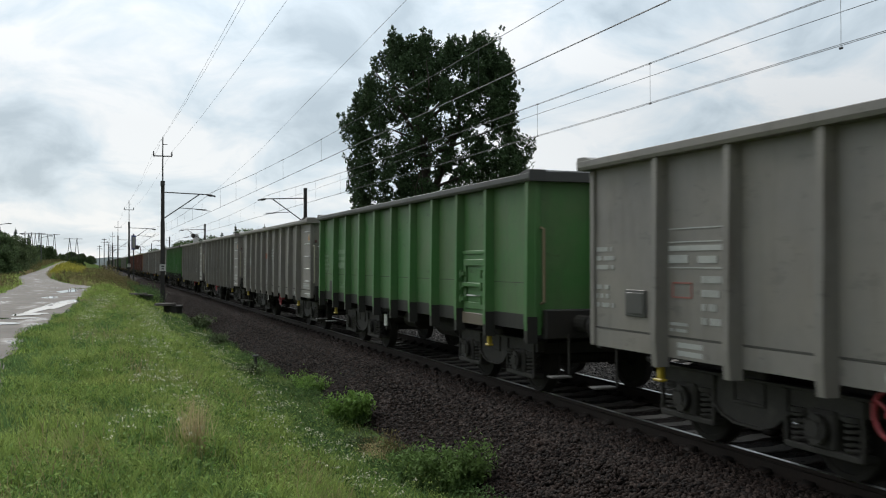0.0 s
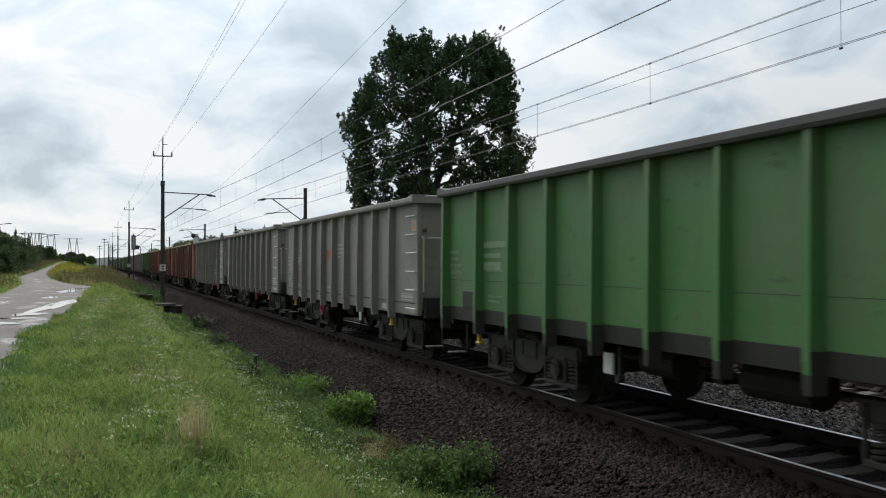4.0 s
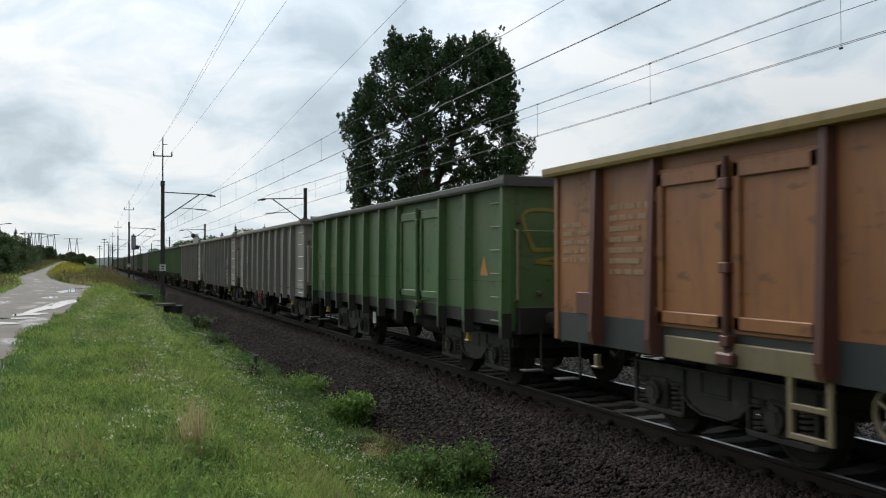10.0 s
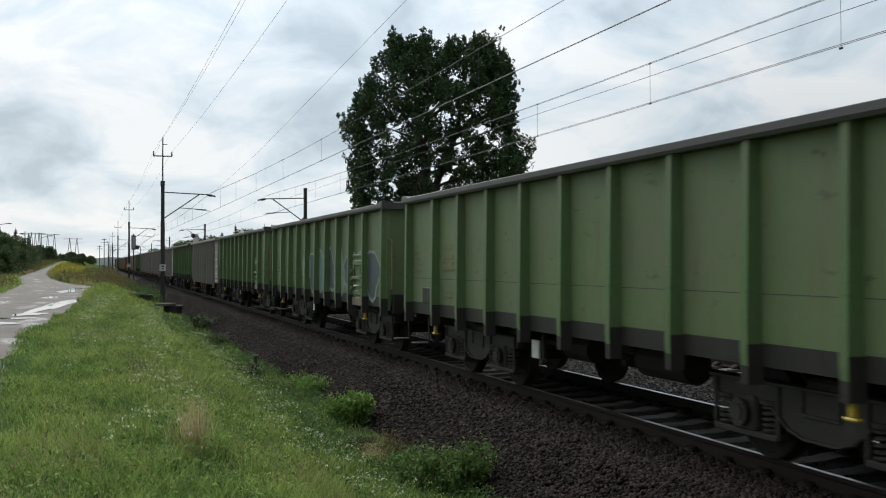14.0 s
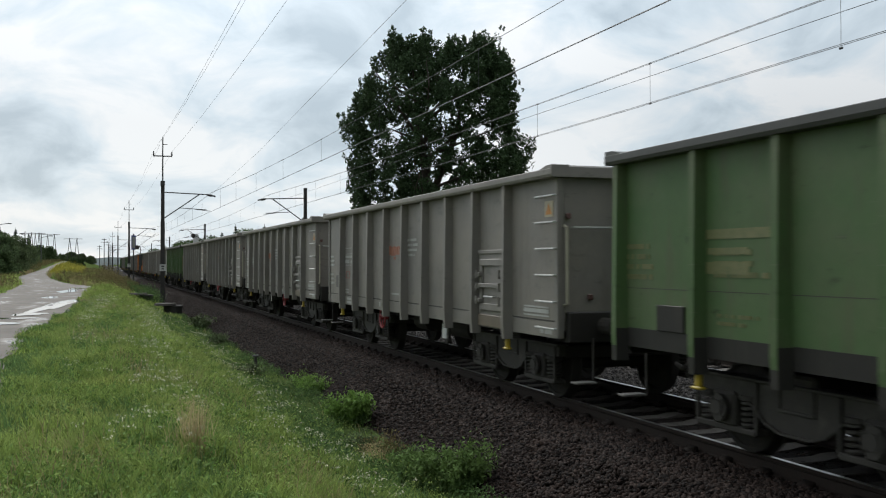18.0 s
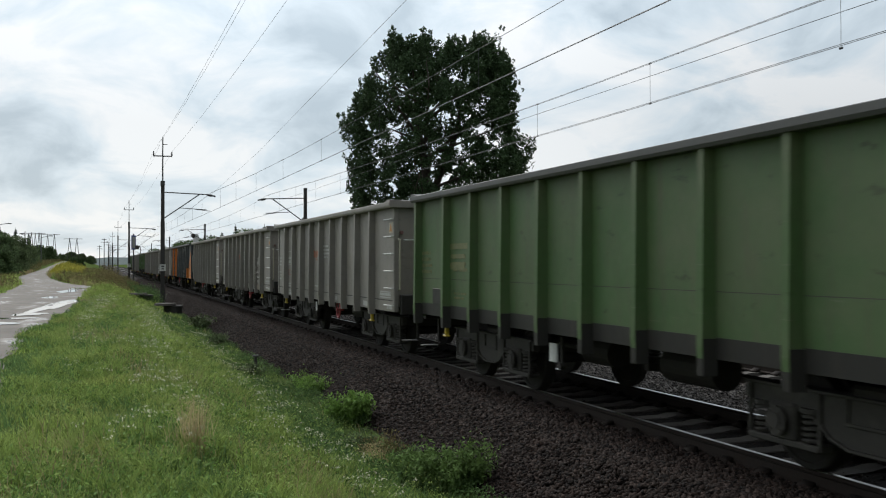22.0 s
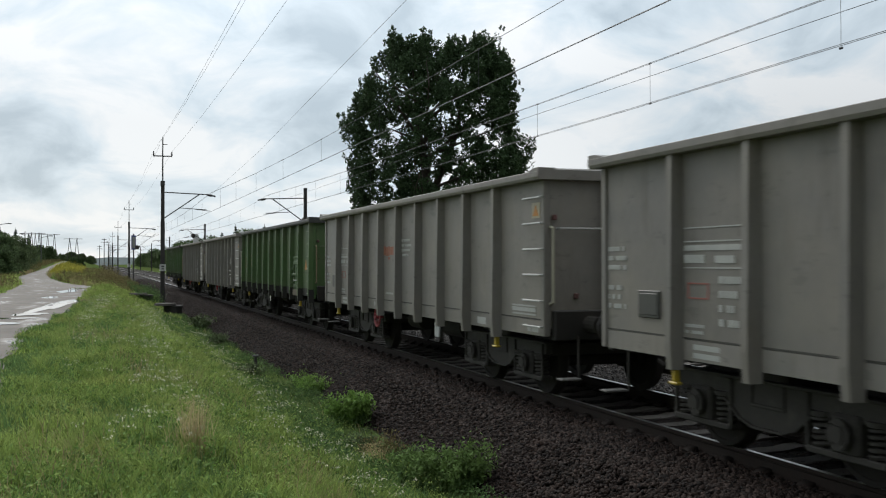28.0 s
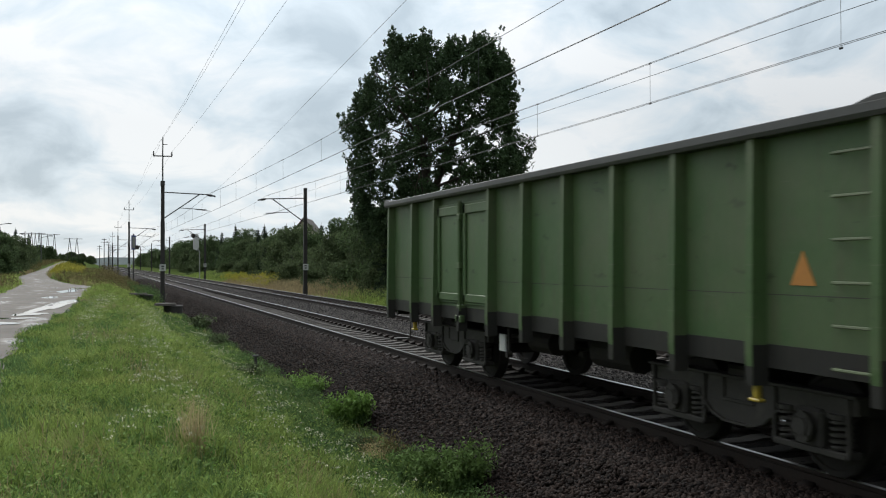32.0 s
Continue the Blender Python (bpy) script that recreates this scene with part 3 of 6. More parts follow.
def side_frame_mesh():
    """Fish-bellied bogie side frame with axle boxes and spring seats."""
    s = Shape()
    pts = [(-1.55, 0.62), (-1.55, 0.76), (1.55, 0.76), (1.55, 0.62), (1.32, 0.56), (0.62, 0.56), (0.40, 0.40), (0.20, 0.34), (-0.20, 0.34), (-0.40, 0.40), (-0.62, 0.56), (-1.32, 0.56)]
    s.prism(pts, "x", -0.05, 0.05)
    s.box(-0.085, 0.085, -1.56, 1.56, 0.745, 0.772, bevel=0.006)
    for c in (-1.0, 1.0):
        s.box(-0.10, 0.13, c - 0.17, c + 0.17, 0.28, 0.62, bevel=0.03)
        s.tube((-0.12, c, 0.46), (-0.16, c, 0.46), 0.13, n=14)
        s.tube((-0.16, c, 0.46), (-0.175, c, 0.46), 0.075, n=12)
        for k in range(4):
            a = math.pi / 4 + k * math.pi / 2
            s.tube((-0.155, c + 0.10 * math.cos(a), 0.46 + 0.10 * math.sin(a)), (-0.172, c + 0.10 * math.cos(a), 0.46 + 0.10 * math.sin(a)), 0.016, n=6)
        s.box(-0.09, 0.09, c - 0.46, c + 0.46, 0.24, 0.30, bevel=0.01)
        for d in (-0.46, 0.46):
            s.box(-0.08, -0.045, c + d - 0.02, c + d + 0.02, 0.26, 0.74, bevel=0.004)
        for d in (-0.32, 0.32):
            s.tube((0, c + d, 0.56), (0, c + d, 0.60), 0.115, n=12)
    # flanges that follow the belly, and the bolster opening's rim
    for y0, z0, y1, z1 in ((-0.62, 0.56, -0.40, 0.40), (-0.40, 0.40, -0.20, 0.34), (-0.20, 0.34, 0.20, 0.34), (0.20, 0.34, 0.40, 0.40), (0.40, 0.40, 0.62, 0.56)):
        s.prism([(y0, z0), (y1, z1), (y1, z1 - 0.022), (y0, z0 - 0.022)], "x", -0.085, 0.085)
    s.box(-0.07, -0.04, -0.24, 0.24, 0.52, 0.55, bevel=0.004).box(-0.07, -0.04, -0.24, -0.21, 0.55, 0.74, bevel=0.004).box(-0.07, -0.04, 0.21, 0.24, 0.55, 0.74, bevel=0.004)
    return s.mesh("side_frame", DUSTY_IRON)


def spring_mesh():
    s = Shape()
    pts = [(0.085 * math.cos(a), 0.085 * math.sin(a), 0.30 + 0.26 * a / (5 * math.tau)) for a in np.linspace(0, 5 * math.tau, 56)]
    s.path(pts, 0.019, n=5)
    return s.mesh("coil_spring", DUSTY_IRON)


def bogie(root, y):
    b = part("bogie", stored("bolster", lambda: Shape().box(-1.05, 1.05, -0.22, 0.22, 0.55, 0.86, bevel=0.03).mesh("bogie", IRON)), root, (0, y, 0))
    for c in (-1.46, 1.46):
        part("end_beam", stored("endbeam", lambda: Shape().box(-0.97, 0.97, -0.04, 0.04, 0.58, 0.74, bevel=0.01).mesh("end_beam", IRON)), b, (0, c, 0))
    for x, turn in ((-1.02, None), (1.02, (0, 0, math.pi))):
        part("side_frame", stored("side_frame", side_frame_mesh), b, (x, 0, 0), turn=turn)
    for c in (-1.0, 1.0):
        w = part("wheelset", stored("wheelset", wheelset_mesh), b, (0, c, 0.46))
        WHEELSETS.append((w, c))
        for x in (-1.02, 1.02):
            for d in (-0.32, 0.32):
                part("coil_spring", stored("spring", spring_mesh), b, (x, c + d, 0))
    for c in (-0.42, 0.42):
        part("brake_block", stored("brake", lambda: Shape().box(-0.80, -0.66, -0.06, 0.06, 0.28, 0.62, bevel=0.02).box(0.66, 0.80, -0.06, 0.06, 0.28, 0.62, bevel=0.02)
                                   .box(-0.85, 0.85, -0.03, 0.03, 0.36, 0.42).mesh("brake_block", IRON)), b, (0, c, 0))
    return b


WHEELSETS = []


def rib_mesh(mat, tapered, low):
    """An upright rib of trapezium section, a little deeper at its foot."""
    s = Shape()
    w = 0.047
    top, bot = (RIB * (0.75 if tapered else 0.95)), RIB
    rows = [(low, bot), (Z_LOW + 0.16, bot + (0.02 if not tapered else 0.03)), (Z_TOP, top)]
    prev = None
    for z, d in rows:
        ring = [s.bm.verts.new(p) for p in ((0.0, -w - 0.025, z), (-d, -w, z), (-d, w, z), (0.0, w + 0.025, z))]
        if prev:
            for k in range(3):
                s.bm.faces.new((prev[k], prev[k + 1], ring[k + 1], ring[k]))
            s.bm.faces.new((prev[3], prev[0], ring[0], ring[3]))
        else:
            s.bm.faces.new(ring)
        prev = ring
    s.bm.faces.new(prev[::-1])
    return s.mesh("rib", mat)


def lettering(root, r, z, width, height, rows, mat, body, seed, label):
    """A block of unreadable stencilled lines: bars of the lines' size."""
    rnd = random.Random(seed)
    s = Shape()
    h = height / (rows * 1.0)
    for k in range(rows):
        z1 = z + height - k * h
        y, end = 0.0, width * rnd.uniform(0.6, 1.0)
        while y < end:
            run = rnd.uniform(0.022, 0.060)
            s.box(-0.004, 0.004, -min(y + run, end), -y, z1 - h * 0.50, z1)
            y += run + (0.012 if rnd.random() < 0.8 else 0.06)
    return tagged(part("lettering", s.mesh("lettering", mat), root, (-SIDE - 0.003, body / 2 - r, 0)), label, kind="stuff")


def bars(root, name, r, z, pieces, mat, body, label, out=0.003):
    """Flat printed bars on the near side: pieces are (along, up, length, height)."""
    s = Shape()
    for a, u, l, h in pieces:
        s.box(-0.004, 0.004, -a - l, -a, u, u + h)
    return tagged(part(name, s.mesh(name, mat), root, (-SIDE - out, body / 2 - r, z)), label, kind="stuff")


# mottled dark tone for the thin strip along the side seam
SEAM = surface("dark_seam_line", (0.030, 0.029, 0.025), (0.075, 0.072, 0.060), rough=0.9, scale=2.2, fine=14, contrast=0.6, bump=0)


def top_rail_mesh(half, mat, raised):
    """The folded top edge of a side; on the short wagons it steps up at both corners."""
    s = Shape().prism([(0.10, Z_TOP), (-RIB - 0.015, Z_TOP), (-RIB - 0.03, Z_TOP + 0.035), (-RIB - 0.03, Z_TOP + LIP - 0.008), (-RIB - 0.018, Z_TOP + LIP), (0.10, Z_TOP + LIP)], "y", -half - 0.09, half + 0.09)
    if raised:
        for e in (-1, 1):
            s.prism([(e * (half + 0.09), Z_TOP + LIP - 0.01), (e * (half + 0.09), Z_TOP + LIP + 0.040), (e * (half - 0.06), Z_TOP + LIP + 0.040), (e * (half - 0.30), Z_TOP + LIP - 0.01)], "x", -RIB - 0.024, 0.09)
    return s.mesh("top_rail", mat)


def build_wagon(style, label):
    """An open-topped bogie coal wagon. style: see STYLES."""
    st = STYLES[style]
    long = st["long"]
    body = LONG if long else SHORT
    half = body / 2
    main, sill, cap, ribm = st["main"], st["sill"], st["cap"], st.get("rib", st["main"])
    root = empty("freight_wagon", pose(0, 0, 0), label, "freight wagon", "wagons of the train")
    ribs = st.get("ribs") or [1.13, 2.34, 4.82, 6.25, 7.8, 9.25, 10.80, 13.28, 14.49] if long else [1.51 + 1.19 * k for k in range(9)]
    key = (style,)
    # side sheets, with the sill plate below
    side = stored(key + ("side",), lambda: Shape().box(-0.03, 0.0, -half, half, Z_LOW + 0.20, Z_TOP + 0.02).mesh("side_wall", main))
    sillm = stored(key + ("sill",), lambda: Shape().box(-0.017, 0.01, -half, half, Z_LOW + (0.05 if st["band"] and not long else 0.0), Z_LOW + (0.34 if st["band"] and long else 0.25 if st["band"] else 0.196)).mesh("side_sill", sill))
    for sg in (-1, 1):
        turn = None if sg < 0 else (0, 0, math.pi)
        part("side_wall", side, root, (sg * (SIDE - 0.03), 0, 0), turn=turn)
        part("side_sill", sillm, root, (sg * (SIDE - 0.012), 0, 0), turn=turn)
        capm = stored(key + ("cap",), lambda: top_rail_mesh(half, cap, not long))
        part("top_rail", capm, root, (sg * SIDE, 0, 0), turn=turn)
        ribme = stored(key + ("rib",), lambda: rib_mesh(ribm, long, 0.93 if long else 0.81))
        doors = st.get("doors", [])
        for k, r in enumerate(ribs):
            if k in st.get("skip", []):
                continue
            part("rib", ribme, root, (sg * (SIDE - 0.002), half - r, 0), turn=turn)
        if st["band"] and not long:
            foot = stored(key + ("foot",), lambda: Shape().prism([(0.0, -0.086), (-RIB - 0.012, -0.050), (-RIB - 0.012, 0.050), (0.0, 0.076)], "z", 0.806, Z_LOW + 0.24).mesh("rib_foot", sill))
            for r in ribs:
                part("rib_foot", foot, root, (sg * (SIDE - 0.002), half - r, 0), turn=turn)
            for e in (-1, 1):
                part("rib", ribme, root, (sg * (SIDE - 0.002), e * (half - 0.07), 0), turn=turn)
                part("rib_foot", foot, root, (sg * (SIDE - 0.002), e * (half - 0.07), 0), turn=turn)
        # end panels' corner posts
        for e in (-1, 1):
            part("corner_post", stored(key + ("corner",), lambda: Shape().box(-0.035, 0.06, -0.05, 0.05, Z_LOW, Z_TOP, bevel=0.012).mesh("corner_post", main)),
                 root, (sg * (SIDE - 0.005), e * (half - 0.045), 0), turn=turn)
    # ends
    up = 0.003 if long else 0.036
    endm = stored(key + ("end",), lambda: Shape().box(-SIDE + 0.03, SIDE - 0.03, -0.03, 0.03, Z_LOW + 0.1, Z_TOP + 0.02).mesh("end_wall", main))
    endcap = stored(key + ("endcap",), lambda: Shape().prism([(-0.09, Z_TOP), (-0.09, Z_TOP + LIP + up - 0.02), (-0.06, Z_TOP + LIP + up), (0.09, Z_TOP + LIP + up), (0.09, Z_TOP)], "x", -SIDE + 0.09, SIDE - 0.09).mesh("end_rail", cap))
    headst = stored(key + ("head",), lambda: Shape().box(-1.36, 1.36, -0.06, 0.06, 0.86, 1.24, bevel=0.015).mesh("headstock", BAND))
    for e in (-1, 1):
        turn = None if e < 0 else (0, 0, math.pi)
        part("end_wall", endm, root, (0, e * (half - 0.05), 0), turn=turn)
        part("end_rail", endcap, root, (0, e * half, 0), turn=turn)
        part("headstock", headst, root, (0, e * (half + 0.02), 0), turn=turn)
        for x in (-0.58, 0.58):
            part("end_post", stored(key + ("post",), lambda: Shape().box(-0.06, 0.06, -0.10, 0.02, 1.20, Z_TOP, bevel=0.015).mesh("end_post", ribm)), root, (x, e * (half - 0.02), 0), turn=turn)
        for x in (-0.875, 0.875):
            part("buffer", stored("buffer", lambda: Shape().tube((0, 0.1, 1.06), (0, -0.38, 1.06), 0.11, n=14).tube((0, -0.38, 1.06), (0, -0.70, 1.06), 0.075, n=12)
                                  .tube((0, -0.70, 1.06), (0, -0.735, 1.06), 0.235, 0.225, n=20).box(-0.16, 0.16, -0.02, 0.06, 0.9, 1.22).mesh("buffer", IRON)), root, (x, e * half, 0), turn=turn)
        part("coupling", stored("coupling", lambda: Shape().box(-0.05, 0.05, -0.45, 0.0, 0.98, 1.08, bevel=0.02).path([(0.09, -0.40, 1.03), (0.09, -0.72, 0.84), (-0.09, -0.72, 0.84), (-0.09, -0.40, 1.03)], 0.022)
                                .mesh("coupling", IRON)), root, (0, e * half, 0), turn=turn)
        part("air_hose", stored("hose", lambda: Shape().path([(0.35, -0.05, 0.95), (0.36, -0.25, 0.88), (0.34, -0.40, 0.68), (0.30, -0.58, 0.60), (0.26, -0.78, 0.64)], 0.028).mesh("air_hose", IRON)), root, (0, e * half, 0), turn=turn)
        for x in (-1.22, 1.22):
            part("shunter_step", stored("step", lambda: Shape().box(-0.14, 0.14, -0.16, 0.0, 0.375, 0.40, bevel=0.006).mesh("shunter_step", WORN)), root, (x, e * (half + 0.10), 0), turn=turn)
        for x in (-1.22, 1.22):
            part("step_hanger", stored("hanger", lambda: Shape().box(-0.010, 0.010, -0.05, -0.015, 0.40, 0.92).mesh("step_hanger", IRON)), root, (x + (0.16 if x < 0 else -0.16), e * (half + 0.10), 0), turn=turn)
        if st["ladder"]:
            part("end_grab_rail", stored(key + ("grab",), lambda: Shape().path([(-0.62, 0, 2.28), (-0.62, -0.08, 2.28), (0.0, -0.08, 2.28), (0.0, 0, 2.28)], 0.014).mesh("end_grab_rail", st["ladder"])), root, (-0.66 if e < 0 else 0.66, e * (half - 0.02), 0), turn=turn)
            for z in (1.42, 2.42):
                part("lamp_bracket", stored("lampb", lambda: Shape().box(-0.030, 0.030, -0.05, 0.0, -0.035, 0.035, bevel=0.01).mesh("lamp_bracket", DULL_RED)), root, (-SIDE + (0.12 if z > 2 else 0.42), e * (half - 0.02), z), "small red lamp bracket")
        for x in (-SIDE + 0.06, SIDE - 0.06):
            part("handrail", stored(key + ("hand",), lambda: Shape().path([(0, 0, 1.32), (0, -0.09, 1.34), (0, -0.09, 2.28), (0, 0, 2.30)], 0.021).mesh("handrail", st["hand"])), root, (x, e * half, 0), turn=turn)
    if not long:
        z = 1.575 if st["band"] else 1.112
        part("panel_seam", stored(("seam", z), lambda: Shape().box(-0.003, 0.004, -half + 0.03, half - 0.03, z, z + (0.008 if z > 1.2 else 0.016)).mesh("panel_seam", SEAM)), root, (-SIDE + 0.001, 0, 0), "dark weld seam along the side")
    # floor, load and frame
    part("floor", stored(key + ("floor",), lambda: Shape().box(-SIDE + 0.05, SIDE - 0.05, -half + 0.08, half - 0.08, Z_LOW + 0.20, Z_LOW + 0.28).mesh("floor", BAND)), root)
    part("centre_sill", stored(key + ("sillc",), lambda: Shape().box(-0.30, 0.30, -half, half, 0.82, 1.10, bevel=0.02).mesh("centre_sill", IRON)), root)
    for r in ribs:
        part("cross_beam", stored("cross", lambda: Shape().prism([(-1.40, 1.10), (-1.40, 0.95), (-0.4, 0.82), (0.4, 0.82), (1.40, 0.95), (1.40, 1.10)], "y", -0.04, 0.04).mesh("cross_beam", IRON)), root, (0, half - r, 0))
    # running gear
    for e in (-1, 1):
        bogie(root, e * (half - (2.75 if long else 2.35)))
    part("brake_cylinder", stored("cyl", lambda: Shape().tube((0, -0.35, 0.72), (0, 0.35, 0.72), 0.17, n=16).path([(0.0, 0.35, 0.72), (0.1, 1.6, 0.70)], 0.03).mesh("brake_cylinder", IRON)), root, (-0.75, 0.9, 0))
    part("air_tank", stored("tank", lambda: Shape().tube((-0.2, -0.5, 0.70), (-0.2, 0.5, 0.70), 0.19, n=16).mesh("air_tank", IRON)), root, (-0.45, -1.0, 0))
    part("brake_linkage", stored("link", lambda: Shape().path([(0, -2.6, 0.62), (0, 2.6, 0.62)], 0.022).box(-0.5, 0.5, -0.05, 0.05, 0.58, 0.66).box(-0.03, 0.03, -0.25, 0.25, 0.5, 0.9).mesh("brake_linkage", IRON)), root, (-0.2, 0, 0))
    part("brake_valve_plate", stored("plate", lambda: Shape().box(-0.012, 0.012, -0.11, 0.11, 0.58, 0.82, bevel=0.004).box(-0.016, -0.011, -0.09, -0.01, 0.60, 0.68).mesh("brake_valve_plate", WHITE)), root, (-SIDE + 0.16, half - st["plate"], 0), "pale brake lever plate")
    part("brake_lever", stored("lever", lambda: Shape().box(-0.02, 0.02, -0.02, 0.02, 0.55, 0.92).tube((-0.05, 0, 0.56), (0.03, 0, 0.56), 0.045, n=10).mesh("brake_lever", IRON)), root, (-SIDE + 0.12, half - st["plate"] - 0.33, 0))
    if st["wheel"]:
        hw = stored(("hand", st["wheel_mat"].name), lambda: (lambda s: [s.tube((0, 0, 0), (0, 0.185 * math.cos(a), 0.185 * math.sin(a)), 0.013, n=6) for a in (0.5, 0.5 + math.tau / 3, 0.5 + 2 * math.tau / 3)] and
                    s.torus((0, 0, 0), (1, 0, 0), 0.190, 0.019).tube((-0.05, 0, 0), (0.12, 0, 0), 0.03, n=8).mesh("brake_handwheel", st["wheel_mat"]))(Shape()))
        part("brake_handwheel", hw, root, (-SIDE + 0.06, half - st["wheel"], 0.74), "spoked brake handwheel")
        if not long:
            part("brake_mark", stored("bmark", lambda: Shape().tube((-0.003, 0, 0), (0.003, 0, 0), 0.05, n=14).mesh("brake_mark", INK_GREY)), root, (-SIDE - 0.008, half - st["wheel"] - 0.05, 1.02), "round pale brake mark")
    # tow brackets hang under the outermost ribs
    for sg in (-1, 1):
        for r in (ribs[0], ribs[-1]):
            part("tow_bracket", stored(("tow", st["tow"].name), lambda: Shape().box(-0.03, 0.03, -0.033, 0.033, 0.69, 0.82, bevel=0.01).box(-0.045, 0.035, -0.07, 0.07, 0.662, 0.692, bevel=0.01).mesh("tow_bracket", st["tow"])),
                 root, (sg * (SIDE + 0.045), half - r, 0))
    if st["ladder"]:
        rung = stored(("rung", st["ladder"].name), lambda: Shape().path([(0.0, -0.27, 0), (-0.065, -0.27, 0), (-0.065, 0.27, 0), (0.0, 0.27, 0)], 0.013).mesh("rung", st["ladder"]))
        for k in range(6):
            part("rung", rung, root, (-SIDE, -half + 0.30, 1.03 + 0.33 * k))
    if st["sign"]:
        if st["sign"] == "plate":
            pl = part("warning_plate", stored("wplate", lambda: Shape().box(-0.006, 0.006, -0.12, 0.12, 2.42, 2.62).mesh("warning_plate", PLATE)), root, (-SIDE - 0.002, -half + 0.28, 0))
            part("warning_triangle", stored("wtri", lambda: Shape().prism([(-0.085, 2.45), (0.085, 2.45), (0.0, 2.59)], "x", -0.004, 0.004).mesh("warning_triangle", INK_ORANGE_SIGN)), pl, (-0.007, 0, 0), "orange warning triangle")
        else:
            part("warning_triangle", stored("wtri2", lambda: Shape().prism([(-0.15, 1.66), (0.15, 1.66), (0.0, 1.94)], "x", -0.004, 0.004).mesh("warning_triangle", INK_ORANGE_SIGN)), root, (-SIDE - 0.003, -half + 0.98, 0), "orange warning triangle")
    if st["hatch"]:
        make_hatch(root, half - (ribs[7] + ribs[8]) / 2, st["hatch"], style)
    for a, b in doors:
        make_doors(root, half - a, half - b, main if style != "slate" or a > 6 else BRIGHT_ORANGE, ribm, style)
    if st["letters"] == "grey":
        inks = INK_GREY
        lettering(root, 0.12, 1.72, 0.50, 0.30, 3, inks, body, 3, "faded white stencil lines")
        lettering(root, 0.12, 1.30, 0.42, 0.30, 3, inks, body, 4, "faded white stencil lines")
        bars(root, "stencil_table", 1.60, 1.74, [(0, 0.30, .95, .012), (0, 0.22, .95, .05), (0, 0.10, .34, .08), (0.5, 0.10, .30, .07), (0, 0.05, .95, .012), (0, 0.43, .95, .012)], inks, body, "white stencilled load table")
        bars(root, "stencil_frame", 1.66, 1.50, [(0, 0, .34, .015), (0, .14, .34, .015), (0, 0, .02, .15), (.32, 0, .02, .15)], INK_RED, body, "faded red stencil frame")
        lettering(root, 2.16, 1.20, 0.36, 0.52, 4, inks, body, 6, "faded white stencil lines")
        lettering(root, 1.62, 1.14, 0.42, 0.12, 2, inks, body, 7, "faded white stencil lines")
        bars(root, "stencil_plate", 1.75, 0.94, [(0, 0.0, .42, .05), (0, 0.08, .42, .05)], inks, body, "white stencilled plate")
        bars(root, "orange_emblem", 5.10, 1.98, [(0, 0.02, .16, .17), (.18, 0, .15, .17), (.35, 0, .08, .19), (.45, 0.02, .14, .15), (.61, .02, .12, .16), (.74, .02, .14, .15), (.36, -.07, .1, .05)], INK_ORANGE, body, "worn orange emblem of plain blocks")
        lettering(root, 6.28, 1.92, 0.72, 0.36, 4, inks, body, 9, "four faded white stencil lines")
        bars(root, "stencil_line", 5.3, 1.24, [(0, 0, .5, .035)], inks, body, "white stencil line")
        bars(root, "stencil_front", body - 1.05, 1.16, [(0, 0, .75, .02), (0, 0.045, .75, .05), (0, 0.11, .75, .02)], inks, body, "white stencil lines")
        bars(root, "stencil_sill", body - 2.35, 0.95, [(0, 0, .34, .10)], inks, body, "white stencil patch")
        bars(root, "stencil_sill", body - 0.55, 0.95, [(0, 0, .10, .06), (.14, 0, .2, .07)], inks, body, "white stencil patch")
        part("inspection_flap", stored(key + ("flap",), lambda: Shape().box(-0.012, 0.012, -0.20, 0.20, 1.28, 1.56, bevel=0.006).box(-0.02, 0.0, -0.17, 0.17, 1.31, 1.53, bevel=0.004).mesh("inspection_flap", FLAP)), root, (-SIDE - 0.012, half - 0.98, 0), "grey tilted data flap")
    elif st["letters"] == "green":
        lettering(root, 0.14, 1.62, 0.62, 0.42, 4, st["ink"], body, 13, "faded stencil lines")
        lettering(root, 1.70, 1.66, 0.85, 0.30, 3, st["ink"], body, 14, "faded stencil lines")
        lettering(root, 1.75, 1.24, 0.60, 0.14, 2, st["ink"], body, 15, "faded stencil lines")
        bars(root, "worn_print", 1.55, 1.72, [(0, .34, .98, .09), (.05, .20, .60, .06), (0, .02, .66, .11)], st["ink"], body, "worn dull band of old print")
        part("data_plate", stored(key + ("flap",), lambda: Shape().box(-0.012, 0.012, -0.24, 0.24, 1.16, 1.42, bevel=0.006).mesh("data_plate", BAND)), root, (-SIDE - 0.010, half - 0.98, 0), "dark data plate")
    elif st["letters"] == "orange":
        lettering(root, 0.20, 1.80, 0.70, 0.52, 5, st["ink"], body, 21, "faded pale stencil lines")
        lettering(root, 1.34, 1.66, 0.85, 0.82, 7, st["ink"], body, 22, "faded pale stencil lines")
        lettering(root, body - 0.95, 1.98, 0.62, 0.56, 6, st["ink"], body, 23, "faded pale stencil lines")
        part("data_plate", stored(key + ("flap",), lambda: Shape().box(-0.012, 0.012, -0.16, 0.16, 1.25, 1.50, bevel=0.006).mesh("data_plate", RUST_RED)), root, (-SIDE - 0.010, half - 0.72, 0), "rust-red data plate")
